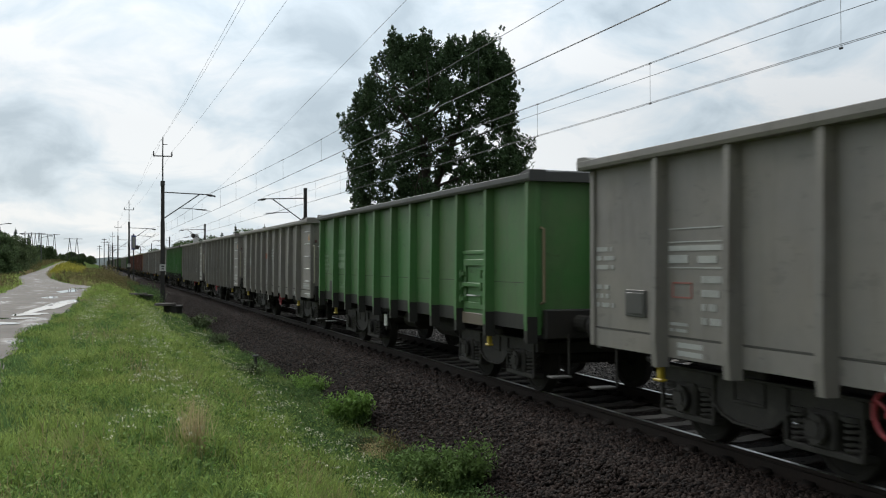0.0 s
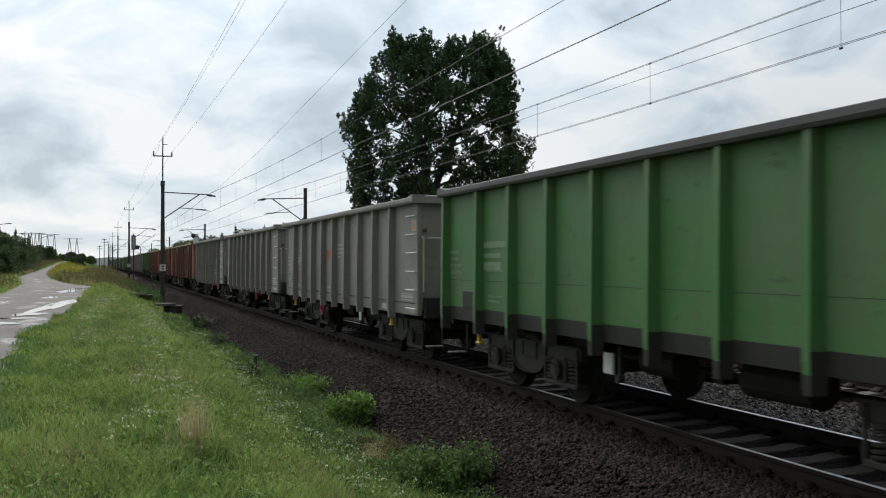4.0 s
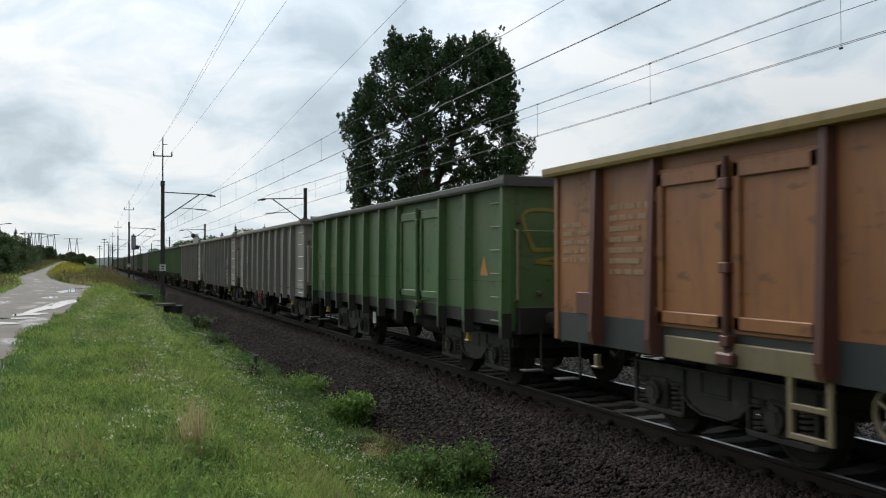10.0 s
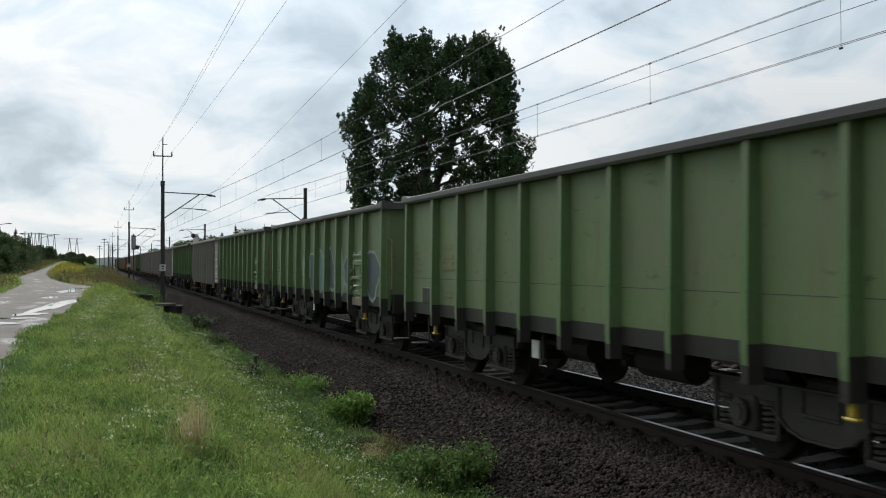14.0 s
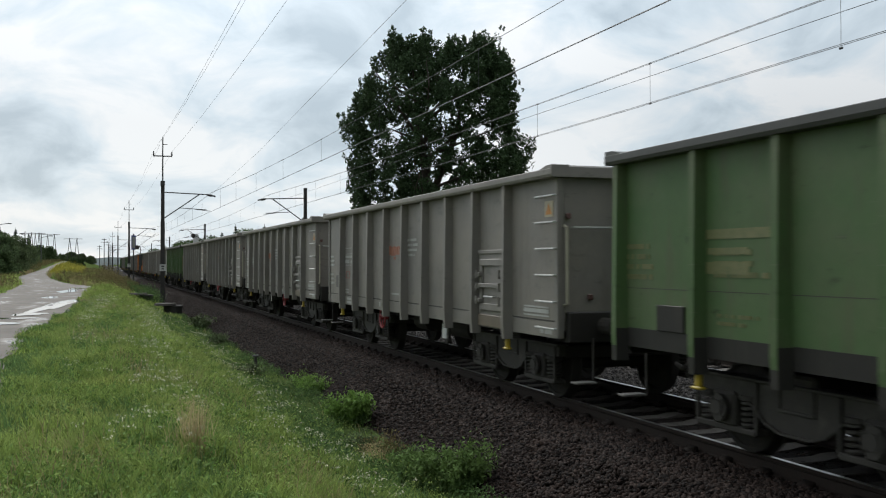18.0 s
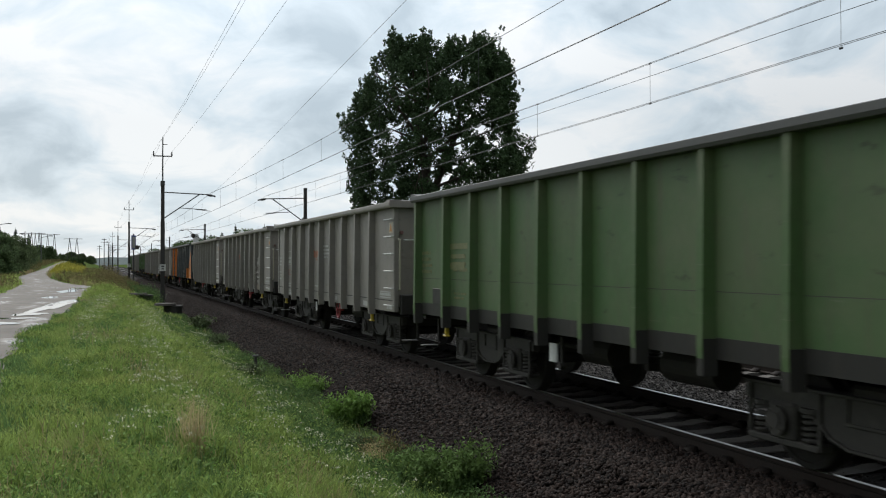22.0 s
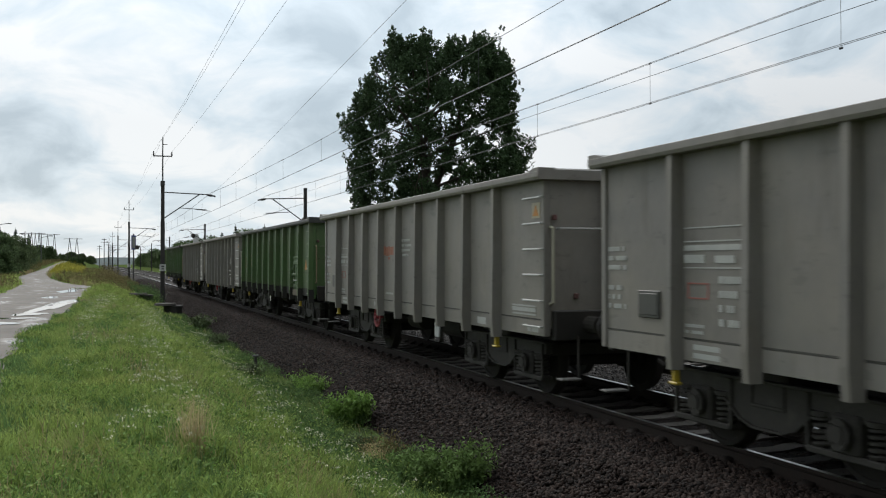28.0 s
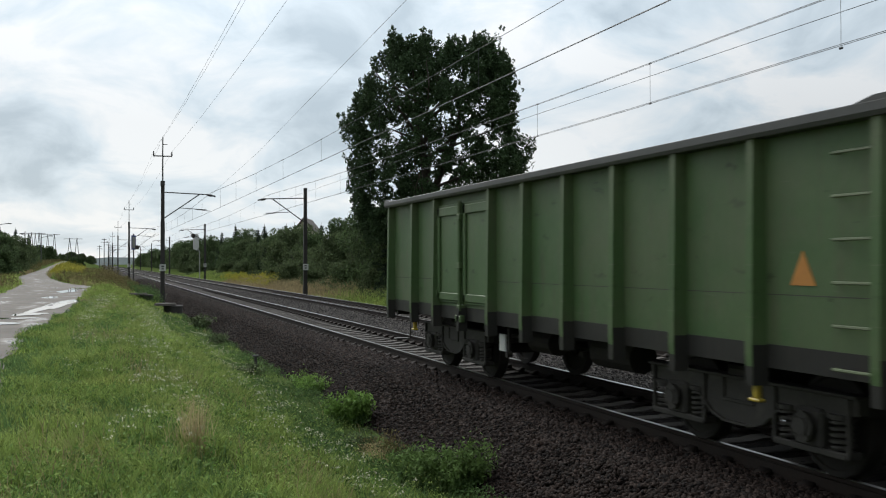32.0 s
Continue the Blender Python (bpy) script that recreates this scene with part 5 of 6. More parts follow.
def make_wires():
    span = 66.0
    for tr, x0, ys in ((1, TRACK_1, 64.0), (2, TRACK_2, 67.0)):
        for k in range(-1, 3):
            a, b = ys + span * (k - 1), ys + span * k
            xa, xb = (x0 + 0.1, x0 - 0.1) if k % 2 else (x0 - 0.1, x0 + 0.1)
            zc, zm = 5.12, lambda y: messenger_z(tr, y - ys)
            for d in (-0.04, 0.04):
                rise = [(1.0, 0.12), (11.3, 0.055), (18.5, 0.0)] if tr == 2 and k == 0 else [(a, 0.0)]
                make_wire("contact_wire", [(xa + (xb - xa) * (y - a) / (b - a) + d, y, zc + r + 0.6 * d) for y, r in rise + [(b, 0.0)]], 0.0055, "copper contact wire over the track")
            for d in (-0.045, 0.045):
                make_wire("messenger_wire", [(xa + (xb - xa) * u + d, a + (b - a) * u, zm(a + (b - a) * u) + 0.6 * d) for u in np.linspace(0, 1, 15)], 0.0055, "stranded messenger wire above the track")
            for u in np.linspace(0.0848, 0.9212, 11) if tr == 2 and k == 0 else np.linspace(0.08, 0.92, 9):
                yy = a + (b - a) * u
                xx = xa + (xb - xa) * u
                top = zm(yy)
                d = new("dropper", Shape().tube((xx, yy, zc), (xx, yy, top), 0.004, n=5).tube((xx, yy - 0.03, zc), (xx, yy + 0.03, zc), 0.02, n=6).tube((xx, yy - 0.03, top), (xx, yy + 0.03, top), 0.02, n=6).mesh("dropper", WIRE))
                tagged(d, "thin dropper holding the contact wire", "dropper", "droppers of the overhead line")
    make_wire("feeder_wire", [(10.85, -6, 5.70), (10.8, 60, 5.72)], 0.006, "thin auxiliary wire over the far track")
    make_wire("anchor_wire", [(3.95, -8.0, 6.45), (5.06, 16.2, 6.40), (6.2, 40.0, 6.34), (6.85, 64.0, 6.14)], 0.004, "overhead wire slanting off to an anchor mast")
    for k in range(-1, 3):
        a, b = 64 + span * (k - 1), 64 + span * k
        for dx, z in ((-0.55, 8.86), (0.55, 8.86), (0.0, 9.70)):
            make_wire("power_line", sag_line(3.95 + dx, 3.95 + dx, a, b, z, z - 0.45), 0.0045, "thin power line strung along the masts")


# ---------------------------------------------------------------- plants
def leaf_cloud(rng, centres, radii, per, size, flat=0.0):
    """Leaves (bent quads) filling ellipsoids. Returns vertices and quads."""
    P = []
    for c, r, n in zip(centres, radii, per):
        d = rng.normal(size=(n, 3)); d /= np.linalg.norm(d, axis=1)[:, None]
        rad = rng.uniform(0.35, 1.0, n) ** 0.5
        P.append(np.asarray(c) + d * rad[:, None] * np.asarray(r))
    P = np.concatenate(P)
    return leaf_quads(rng, P, size, flat)


def leaf_quads(rng, P, size, flat=0.0):
    n = len(P)
    a = rng.normal(size=(n, 3)); a /= np.linalg.norm(a, axis=1)[:, None]
    b = rng.normal(size=(n, 3)); b[:, 2] += flat
    b = np.cross(a, b); b /= np.linalg.norm(b, axis=1)[:, None]
    s = size * rng.uniform(0.6, 1.3, n)[:, None]
    V = np.stack([P - a * s, P + b * s * 0.42, P + a * s, P - b * s * 0.42], 1).reshape(-1, 3)
    F = np.arange(4 * n).reshape(-1, 4)
    return V, F


def branch_mesh(segments, mat, name="trunk"):
    s = Shape()
    for p, q, r0, r1 in segments:
        s.tube(p, q, r0, r1, n=8)
    return s.mesh(name, mat)


def make_oak(x, y):
    rng = np.random.default_rng(7)
    z0 = float(ground_z(x, y)) - 0.68
    root = empty("oak_tree", pose(x, y, z0, 0, 0, -19.45), "large dark green oak tree with dense crown", "tree")
    seg = [((0, 0, 0), (0.1, 0, 3.0), 0.55, 0.42), ((0.1, 0, 3.0), (-0.2, 0.1, 6.5), 0.42, 0.34), ((-0.2, 0.1, 6.5), (-0.9, 0, 11), 0.30, 0.16), ((-0.9, 0, 11), (-1.2, 0, 14.5), 0.16, 0.05), ((-0.2, 0.1, 6.0), (1.6, 0.3, 10.5), 0.26, 0.14), ((1.6, .3, 10.5), (2.0, .2, 14.5), 0.14, 0.05)]
    for k in range(30):
        a = rng.uniform(0, math.tau); h = rng.uniform(3.2, 13.0); L = rng.uniform(2.2, 4.6)
        p = np.array([0.0 - 0.05 * h + 0.1, 0, h]); q = p + np.array([math.cos(a) * L, math.sin(a) * L, L * rng.uniform(0.2, 0.8)])
        seg.append((tuple(p), tuple(q), 0.12, 0.03))
        for j in range(3):
            mid = p + (q - p) * rng.uniform(0.4, 1.0)
            seg.append((tuple(mid), tuple(mid + rng.normal(size=3) * 0.9 + np.array([0, 0, 0.5])), 0.045, 0.012))
    part("trunk", branch_mesh(seg, BARK), root)
    # crown: upright clumps filling a two-headed outline, with gaps where limbs part
    zs = [4.0, 6.0, 8.4, 9.4, 10.0, 10.6, 11.5, 12.2, 13.3, 14.2, 15.2, 15.8, 16.3]
    lo = [-4.2, -5.2, -5.1, -5.0, -5.2, -5.7, -4.8, -4.7, -4.2, -3.5, -3.0, -2.6, -1.7]
    hi = [3.8, 5.2, 5.9, 6.4, 5.2, 4.9, 5.2, 5.2, 5.1, 4.9, 4.2, 4.0, 3.5]
    cs, rs, ns = [], [], []
    while len(cs) < 3900:
        z = rng.uniform(3.6, 16.3)
        l, h = np.interp(z, zs, lo), np.interp(z, zs, hi)
        q = rng.uniform(0.15, 0.40)
        u = rng.uniform(-1, 1)
        x, half = (l + h) / 2 + u * ((h - l) / 2 - 0.3 * q + 0.6 * noise.noise(Vector((z * 1.5, 2.0 * round(u), 8.0)))), (h - l) / 2
        if z > 15.0 and abs(x - 0.7) < 0.42 * (z - 15.0):
            continue
        if z > 15.4 and noise.noise(Vector((x * 1.6, 5.0, 1.0))) < 0.9 * (z - 15.7):
            continue
        y = rng.uniform(-1, 1) * 0.85 * half * math.sqrt(max(0.0, 1 - u * u)) if z < 14.5 else rng.uniform(-1, 1) * 1.6
        gap = noise.noise(Vector((x * 0.85, 3.3 + y * 0.12, z * 0.85))) + 0.7 * noise.noise(Vector((x * 2.0, y * 0.25, z * 2.0)))
        if gap > (0.20 if 5.0 < z < 12.5 and -4.2 < x < 4.6 else 0.34):
            continue
        cs.append(np.array([x, y, z]))
        tall = rng.uniform(0.9, 1.9) if z > 12 or abs(u) > 0.8 else rng.uniform(0.7, 1.3)
        rs.append((q, q, q * tall)); ns.append(int(400 * q * q) + 24)
        if abs(u) > 0.72 or z > 14.8:
            # leafy twigs that stand out of the outline
            for k in range(2):
                cs.append(np.array([x + 0.4 * q * np.sign(u) + rng.normal(0, 0.15), y, z + q * tall + rng.uniform(0.0, 0.25)]))
                rs.append((0.09, 0.09, rng.uniform(0.12, 0.30))); ns.append(14)
    V, F = leaf_cloud(rng, cs, rs, ns, 0.105)
    part("crown", mesh_np("crown", V, F, OAK_LEAF), root)


def bush_mesh(seed, w, h, leaves, mat, size):
    rng = np.random.default_rng(seed)
    cs, rs, ns = [], [], []
    k = 26
    for _ in range(k):
        a = rng.uniform(0, math.tau); d = rng.uniform(0, 1) ** 0.5; u = rng.uniform(0.05, 1)
        rad = (1 - 0.55 * u ** 2.2) * w / 2
        cs.append((math.cos(a) * d * rad, math.sin(a) * d * rad, u * h * 0.92))
        q = rng.uniform(0.14, 0.30) * w * (1.1 - 0.4 * u)
        rs.append((q, q, q * rng.uniform(0.7, 1.2))); ns.append(leaves // k)
    V, F = leaf_cloud(rng, cs, rs, ns, size)
    V[:, 2] = np.maximum(V[:, 2], 0.02)
    return mesh_np("foliage", V, F, mat)


def bush_stems(seed, w, h):
    rng = np.random.default_rng(seed + 99)
    return branch_mesh([((rng.uniform(-.2, .2), rng.uniform(-.2, .2), -0.1), (rng.uniform(-.4, .4) * w, rng.uniform(-.4, .4) * w, h * rng.uniform(0.55, 0.85)), 0.05, 0.015) for _ in range(6)], BARK, "stems")


BUSHES = {}


def make_bush(kind, x, y, scale, turn, label):
    z = float(ground_z(x, y))
    m = pose(x, y, z, 0, 0, turn)
    if (kind, scale) not in BUSHES:
        seed, w, h, n, mat, size = BUSH_KINDS[kind]
        root = empty("bush", m, label, "bush", "bushes beside the railway")
        part("stems", bush_stems(seed, w * scale, h * scale), root)
        part("foliage", bush_mesh(seed, w * scale, h * scale, n, mat, size), root)
        BUSHES[(kind, scale)] = root
        return root
    return copy_thing(BUSHES[(kind, scale)], m)


BUSH_KINDS = {"round": (1, 4.6, 4.2, 9000, BUSH_LEAF, 0.11), "tall": (2, 4.4, 6.0, 10000, BUSH_LEAF, 0.12), "grey": (3, 4.0, 2.8, 7000, BUSH_LEAF_B, 0.09), "wide": (4, 6.5, 4.6, 10000, BUSH_LEAF_B, 0.13)}


def make_spruce(x, y, h, seed):
    rng = np.random.default_rng(seed)
    z = float(ground_z(x, y)) - 0.1
    root = empty("spruce_tree", pose(x, y, z), "dark spruce tree standing among the bushes", "tree", "spruces")
    part("trunk", branch_mesh([((0, 0, 0), (0, 0, h), 0.16, 0.02)], BARK), root)
    P = []
    for k in range(int(h * 3.2)):
        u = k / (h * 3.2)
        zz = 0.6 + u * (h - 0.7)
        L = (1 - u) * h * 0.20 + 0.12
        for j in range(7):
            a = rng.uniform(0, math.tau)
            n = max(8, int(60 * L))
            t = rng.uniform(0.1, 1, n)
            P.append(np.stack([math.cos(a) * L * t + rng.normal(0, .05, n), math.sin(a) * L * t + rng.normal(0, .05, n), zz - 0.22 * L * t + rng.normal(0, .05, n)], 1))
    V, F = leaf_quads(rng, np.concatenate(P), 0.10)
    part("needles", mesh_np("needles", V, F, NEEDLE), root)


def blades(rng, P, h, w, lean, mat, name):
    """Bent grass blades, two faces each."""
    n = len(P)
    a = rng.uniform(0, math.tau, n)
    side = np.stack([np.cos(a), np.sin(a), np.zeros(n)], 1)
    b = rng.uniform(0, math.tau, n)
    bend = np.stack([np.cos(b), np.sin(b), np.zeros(n)], 1) * (lean * rng.uniform(0.2, 1.0, n))[:, None]
    H = (h * rng.uniform(0.5, 1.25, n))[:, None]
    W = (w * rng.uniform(0.7, 1.3, n))[:, None]
    up = np.array([0, 0, 1.0])
    base, mid, tip = P, P + up * H * 0.55 + bend * H * 0.35, P + up * H * 0.92 + bend * H
    V = np.stack([base - side * W, base + side * W, mid + side * W * 0.8, mid - side * W * 0.8, tip + side * W * 0.12, tip - side * W * 0.12], 1).reshape(-1, 3)
    i = np.arange(n)[:, None] * 6
    F = np.concatenate([i + np.array([0, 1, 2, 3]), i + np.array([3, 2, 4, 5])], 0)
    return mesh_np(name, V, F, mat)


def scatter(rng, n, x0, x1, y0, y1, power=2.0):
    """More points near the camera."""
    y = y0 + (y1 - y0) * rng.uniform(0, 1, n) ** power
    x = x0 + (x1 - x0) * rng.uniform(0, 1, n)
    return x, y


def off_path(x, y, margin=0.0):
    c, w = path_centre(y)
    return np.abs(x - c) > w - 0.1 + margin


def make_grass():
    rng = np.random.default_rng(11)
    x, y = scatter(rng, 380000, -2.2, 4.1, 4.5, 52, 1.75)
    keep = off_path(x, y) & (x < 3.9 + 0.25 * np.sin(y * 1.7) + rng.normal(0, 0.12, len(x)))
    x, y = x[keep], y[keep]
    tall = (0.75 + 0.6 * np.sin(x * 1.3 + 0.4 * y) * np.sin(0.7 * y + 2) + 0.55 * np.sin(x * 4.1 - y * 1.3) * np.sin(y * 2.3 + x)) * (1 - 0.45 * smooth(2.9, 3.7, x)) * (1 - 0.6 * smooth(2.4, 3.0, x) * smooth(38, 42, y))
    thin = rng.uniform(0, 1, len(x)) < 1 - 0.85 * smooth(2.2, 3.2, x + 0.25 * np.sin(y * 0.9) + 0.15 * np.sin(y * 2.3))
    x, y, tall = x[thin], y[thin], tall[thin]
    P = np.stack([x, y, ground_z(x, y) - 0.02], 1)
    me = blades(rng, P, 0.17 * np.clip(tall, 0.35, 1.6) * (0.55 + 0.45 * np.clip((x + 1.0) / 2.5, 0, 1)), 0.0030 + 0.00019 * y, 1.1, GRASS_BLADE, "grass")
    tagged(new("grass", me), "long green meadow grass on the bank", "grass", kind="stuff")
    x, y = scatter(rng, 70000, -2.2, 3.5, 4.5, 50, 1.75)
    keep = off_path(x, y) & (np.sin(x * 1.7 + y * 0.5 + 1.0) * np.sin(y * 0.8 - x) + rng.normal(0, 0.4, len(x)) > -0.1)
    x, y = x[keep], y[keep]
    tagged(new("coarse_grass", blades(rng, np.stack([x, y, ground_z(x, y) - 0.02], 1), 0.17 * np.ones(len(x)), 0.0032 + 0.0002 * y, 1.0, BLUE_BLADE, "coarse_grass")), "coarse blue-green grass tufts on the bank", "grass", kind="stuff")
    # arching tufts that stand out of the sward
    cx, cy = scatter(rng, 760, -1.0, 2.7, 5.0, 46, 1.6)
    k = off_path(cx, cy, 0.2)
    cx, cy = np.repeat(cx[k], 70), np.repeat(cy[k], 70)
    x, y = cx + rng.normal(0, 0.06, len(cx)), cy + rng.normal(0, 0.06, len(cx))
    hh = np.repeat(rng.uniform(0.12, 0.27, int(k.sum())), 70)
    tagged(new("grass_tufts", blades(rng, np.stack([x, y, ground_z(x, y) - 0.02], 1), hh, 0.0030 + 0.00015 * y, 0.9, TUFT_BLADE, "grass_tufts")), "taller arching pale green grass tufts", "grass", kind="stuff")
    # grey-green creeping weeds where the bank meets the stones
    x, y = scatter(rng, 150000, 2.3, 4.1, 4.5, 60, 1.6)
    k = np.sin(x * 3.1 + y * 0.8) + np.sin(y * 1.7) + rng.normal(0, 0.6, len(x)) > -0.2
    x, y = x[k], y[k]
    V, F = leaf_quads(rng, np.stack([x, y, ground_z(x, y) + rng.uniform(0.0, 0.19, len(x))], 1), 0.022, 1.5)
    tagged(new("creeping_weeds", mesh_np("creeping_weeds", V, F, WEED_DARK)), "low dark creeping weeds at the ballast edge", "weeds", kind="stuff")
    x, y = scatter(rng, 86000, -2.2, 2.9, 4.5, 45, 1.8)
    keep = off_path(x, y) & (np.sin(x * 2.3 - y * 0.6) + np.sin(y * 1.1 + x) + rng.normal(0, 0.5, len(x)) > 0.2)
    x, y = x[keep], y[keep]
    V, F = leaf_quads(rng, np.stack([x, y, ground_z(x, y) + rng.uniform(0.03, 0.16, len(x))], 1), 0.022, 2.5)
    tagged(new("clover", mesh_np("clover", V, F, CLOVER)), "low clover and broad leaves in the meadow", "grass", kind="stuff")
    x, y = scatter(rng, 16000, -0.6, 4.2, 5, 60, 1.7)
    keep = off_path(x, y) & (np.sin(x * 2.1 + y * 0.35) + np.sin(y * 0.9) + rng.normal(0, 0.5, len(x)) > 0.75 + 1.2 * smooth(2.2, 3.0, x))
    x, y = x[keep], y[keep]
    tagged(new("dry_grass", blades(rng, np.stack([x, y, ground_z(x, y) - 0.02], 1), 0.26 * np.ones(len(x)), 0.0022 + 0.00015 * y, 0.5, DRY_BLADE, "dry_grass")), "dry straw-coloured grass stalks", "grass", kind="stuff")
    # the bank behind the camera
    x, y = rng.uniform(-1.0, 3.9, 60000), rng.uniform(-10, 4.6, 60000)
    k = off_path(x, y)
    x, y = x[k], y[k]
    tagged(new("grass", blades(rng, np.stack([x, y, ground_z(x, y) - 0.02], 1), np.full(len(x), 0.14), 0.004, 1.0, GRASS_BLADE, "grass")), "green meadow grass on the bank", "grass", kind="stuff")
    # further off, coarser tufts on both sides of the line and the path
    xs, ys = [], []
    for x0, x1, y0, y1, n in ((-2.0, 3.7, 45, 190, 52000), (-16, -4.6, 22, 150, 40000), (14.0, 20.5, 35, 170, 72000)):
        a, b = scatter(rng, n, x0, x1, y0, y1, 1.4)
        k = off_path(a, b)
        xs.append(a[k]); ys.append(b[k])
    x, y = np.concatenate(xs), np.concatenate(ys)
    dry = ((np.sin(x * 0.6 + y * 0.09) + rng.normal(0, 0.6, len(x)) > 0.1) & ((y > 70) & (x < 13))) | ((x > 13.8) & (x < 20) & (y > 64 + rng.normal(0, 4, len(x))) & (y < 120))
    for mask, mat, name, lab in ((~dry, GRASS_BLADE, "tall_grass", "tall rough green grass further off"), (dry, DRY_BLADE, "tall_dry_grass", "tall dry brownish grass further off")):
        P = np.stack([x[mask], y[mask], ground_z(x[mask], y[mask]) - 0.02], 1)
        tagged(new(name, blades(rng, P, np.interp(P[:, 1], [40, 90], [0.20, 0.42]) * np.where(P[:, 0] > 13, 1.5, 1.0), 0.008 + 0.0001 * P[:, 1], 0.7, mat, name)), lab, "grass", kind="stuff")


def make_weed(x, y, w, h, n, seed, label, mat=None, leaf=0.024):
    """A leafy weed: thin stems with broad leaves."""
    rng = np.random.default_rng(seed)
    z = float(ground_z(x, y))
    root = empty("weed", pose(x, y, max(z, -0.80)), label, "weed", "weeds at the edge of the ballast")
    seg, P = [], []
    for k in range(22):
        a = rng.uniform(0, math.tau); r = w / 2 * rng.uniform(0.1, 1)
        tip = np.array([math.cos(a) * r, math.sin(a) * r, h * rng.uniform(0.5, 1.0)])
        seg.append(((tip[0] * 0.2, tip[1] * 0.2, -0.05), tuple(tip), 0.006, 0.003))
        t = rng.uniform(0.25, 1.05, 3 * n // 22)[:, None]
        P.append(tip * t + rng.normal(0, 0.05, (len(t), 3)))
    tagged(part("stem_growth", branch_mesh(seg, mat or WEED_LEAF, "stem_growth"), root), kind="stuff")
    V, F = leaf_quads(rng, np.concatenate(P), leaf, 2.2)
    part("leaves", mesh_np("leaves", V, F, mat or WEED_LEAF), root)


def make_straw(x, y, w, h, seed, label):
    """A loose tuft of dry seeded stalks."""
    rng = np.random.default_rng(seed)
    root = empty("dry_tuft", pose(x, y, float(ground_z(x, y))), label, "dry grass")
    P = np.concatenate([rng.normal(0, w / 4, (260, 2)), np.full((260, 1), -0.02)], 1)
    tagged(part("straw", blades(rng, P, np.full(260, h), 0.0026, 0.35, STRAW, "straw"), root), kind="stuff")
    a, r = rng.uniform(0, math.tau, 420), rng.normal(0, w / 3, 420)
    V, F = leaf_quads(rng, np.stack([r * np.cos(a), r * np.sin(a), h * rng.uniform(0.55, 1.1, 420)], 1), 0.009, 0.5)
    tagged(part("seed_fluff", mesh_np("seed_fluff", V, F, STRAW), root), kind="stuff")


def make_line_pole(x, y, h):
    z = float(ground_z(x, y)) - 0.1
    m = empty("line_pole", pose(x, y, z), "thin dark pole with cross arms far off", "pole", "poles along the line far off")
    part("pole", Shape().tube((0, 0, 0), (0, 0, h), 0.13, 0.09).mesh("pole", STEEL_DARK), m)
    for k, w in ((0.3, 0.7), (1.1, 0.9)):
        part("cross_arm", Shape().box(-w, w, -0.05, 0.05, h - k - 0.06, h - k + 0.06).mesh("cross_arm", STEEL_DARK), m)


def make_stones():
    """Loose crushed stone on the near shoulder, in the cribs and between the tracks."""
    rng = np.random.default_rng(3)
    base = np.array([(1, 0, 0), (-1, 0, 0), (0, 1, 0), (0, -1, 0), (0, 0, 1), (0, 0, -1)], float)
    tri = np.array([(0, 2, 4), (2, 1, 4), (1, 3, 4), (3, 0, 4), (2, 0, 5), (1, 2, 5), (3, 1, 5), (0, 3, 5)])

    def field(n, x0, x1, y0, y1, power, zf, size, name, lab, mat=STONE):
        x, y = scatter(rng, n, x0, x1, y0, y1, power)
        z = zf(x)
        s = size * rng.uniform(0.6, 1.5, n)
        V = base[None] * rng.uniform(0.55, 1.2, (n, 6, 1)) + rng.normal(0, 0.16, (n, 6, 3))
        V *= s[:, None, None]
        q = rng.normal(size=(n, 3, 3))
        q, _ = np.linalg.qr(q)
        V = np.einsum("nij,nkj->nki", q, V)
        V[:, :, 2] *= 0.8
        V += np.stack([x, y, z + s * 0.25], 1)[:, None]
        F = (tri[None] + 6 * np.arange(n)[:, None, None]).reshape(-1, 3)
        tagged(new(name, mesh_np(name, V.reshape(-1, 3), F, mat)), lab, "ballast", kind="stuff")

    shoulder = lambda x: np.interp(x, [3.85, 4.15, 4.95, 5.20, 5.95], [-0.90, -0.78, -0.25, -0.175, -0.165])
    field(150000, 3.9, 5.97, 4.0, 130, 2.3, shoulder, 0.029, "ballast_stones", "dark brown crushed stones on the shoulder")
    field(20000, 6.1, 7.5, 4.0, 90, 1.9, lambda x: np.full(len(x), -0.235), 0.027, "crib_stones", "dark crushed stones between the sleepers")
    field(45000, 7.68, 9.94, 6.0, 100, 1.8, lambda x: np.interp(x, [7.67, 8.8, 9.95], [-0.165, -0.20, -0.165]), 0.030, "middle_stones", "grey crushed stones between the two tracks", STONE_GREY)


def make_house(x, y):
    z = float(ground_z(x, y))
    h = empty("house", pose(x, y, z, 0, 0, -19), "pale rendered house with a steep gable roof", "house")
    wall = surface("pale_render", (0.62, 0.55, 0.47), (0.50, 0.45, 0.38), rough=0.9, scale=2, fine=40, bump=0.2)
    roof = surface("dark_roof_tiles", (0.10, 0.075, 0.065), (0.06, 0.05, 0.045), rough=0.8, scale=3, fine=20, bump=0.5)
    part("wall", Shape().prism([(-2.2, 0), (2.2, 0), (2.2, 4.7), (0, 7.4), (-2.2, 4.7)], "y", 0, 9).mesh("wall", wall), h)
    part("roof", Shape().prism([(-2.5, 4.4), (0, 7.5), (2.5, 4.4), (2.5, 4.6), (0, 7.72), (-2.5, 4.6)], "y", -0.4, 9.4).mesh("roof", roof), h)
    part("window", Shape().box(-0.5, 0.5, -0.03, 0.05, 4.2, 5.4, bevel=0.02).mesh("window", STEEL_DARK), h)


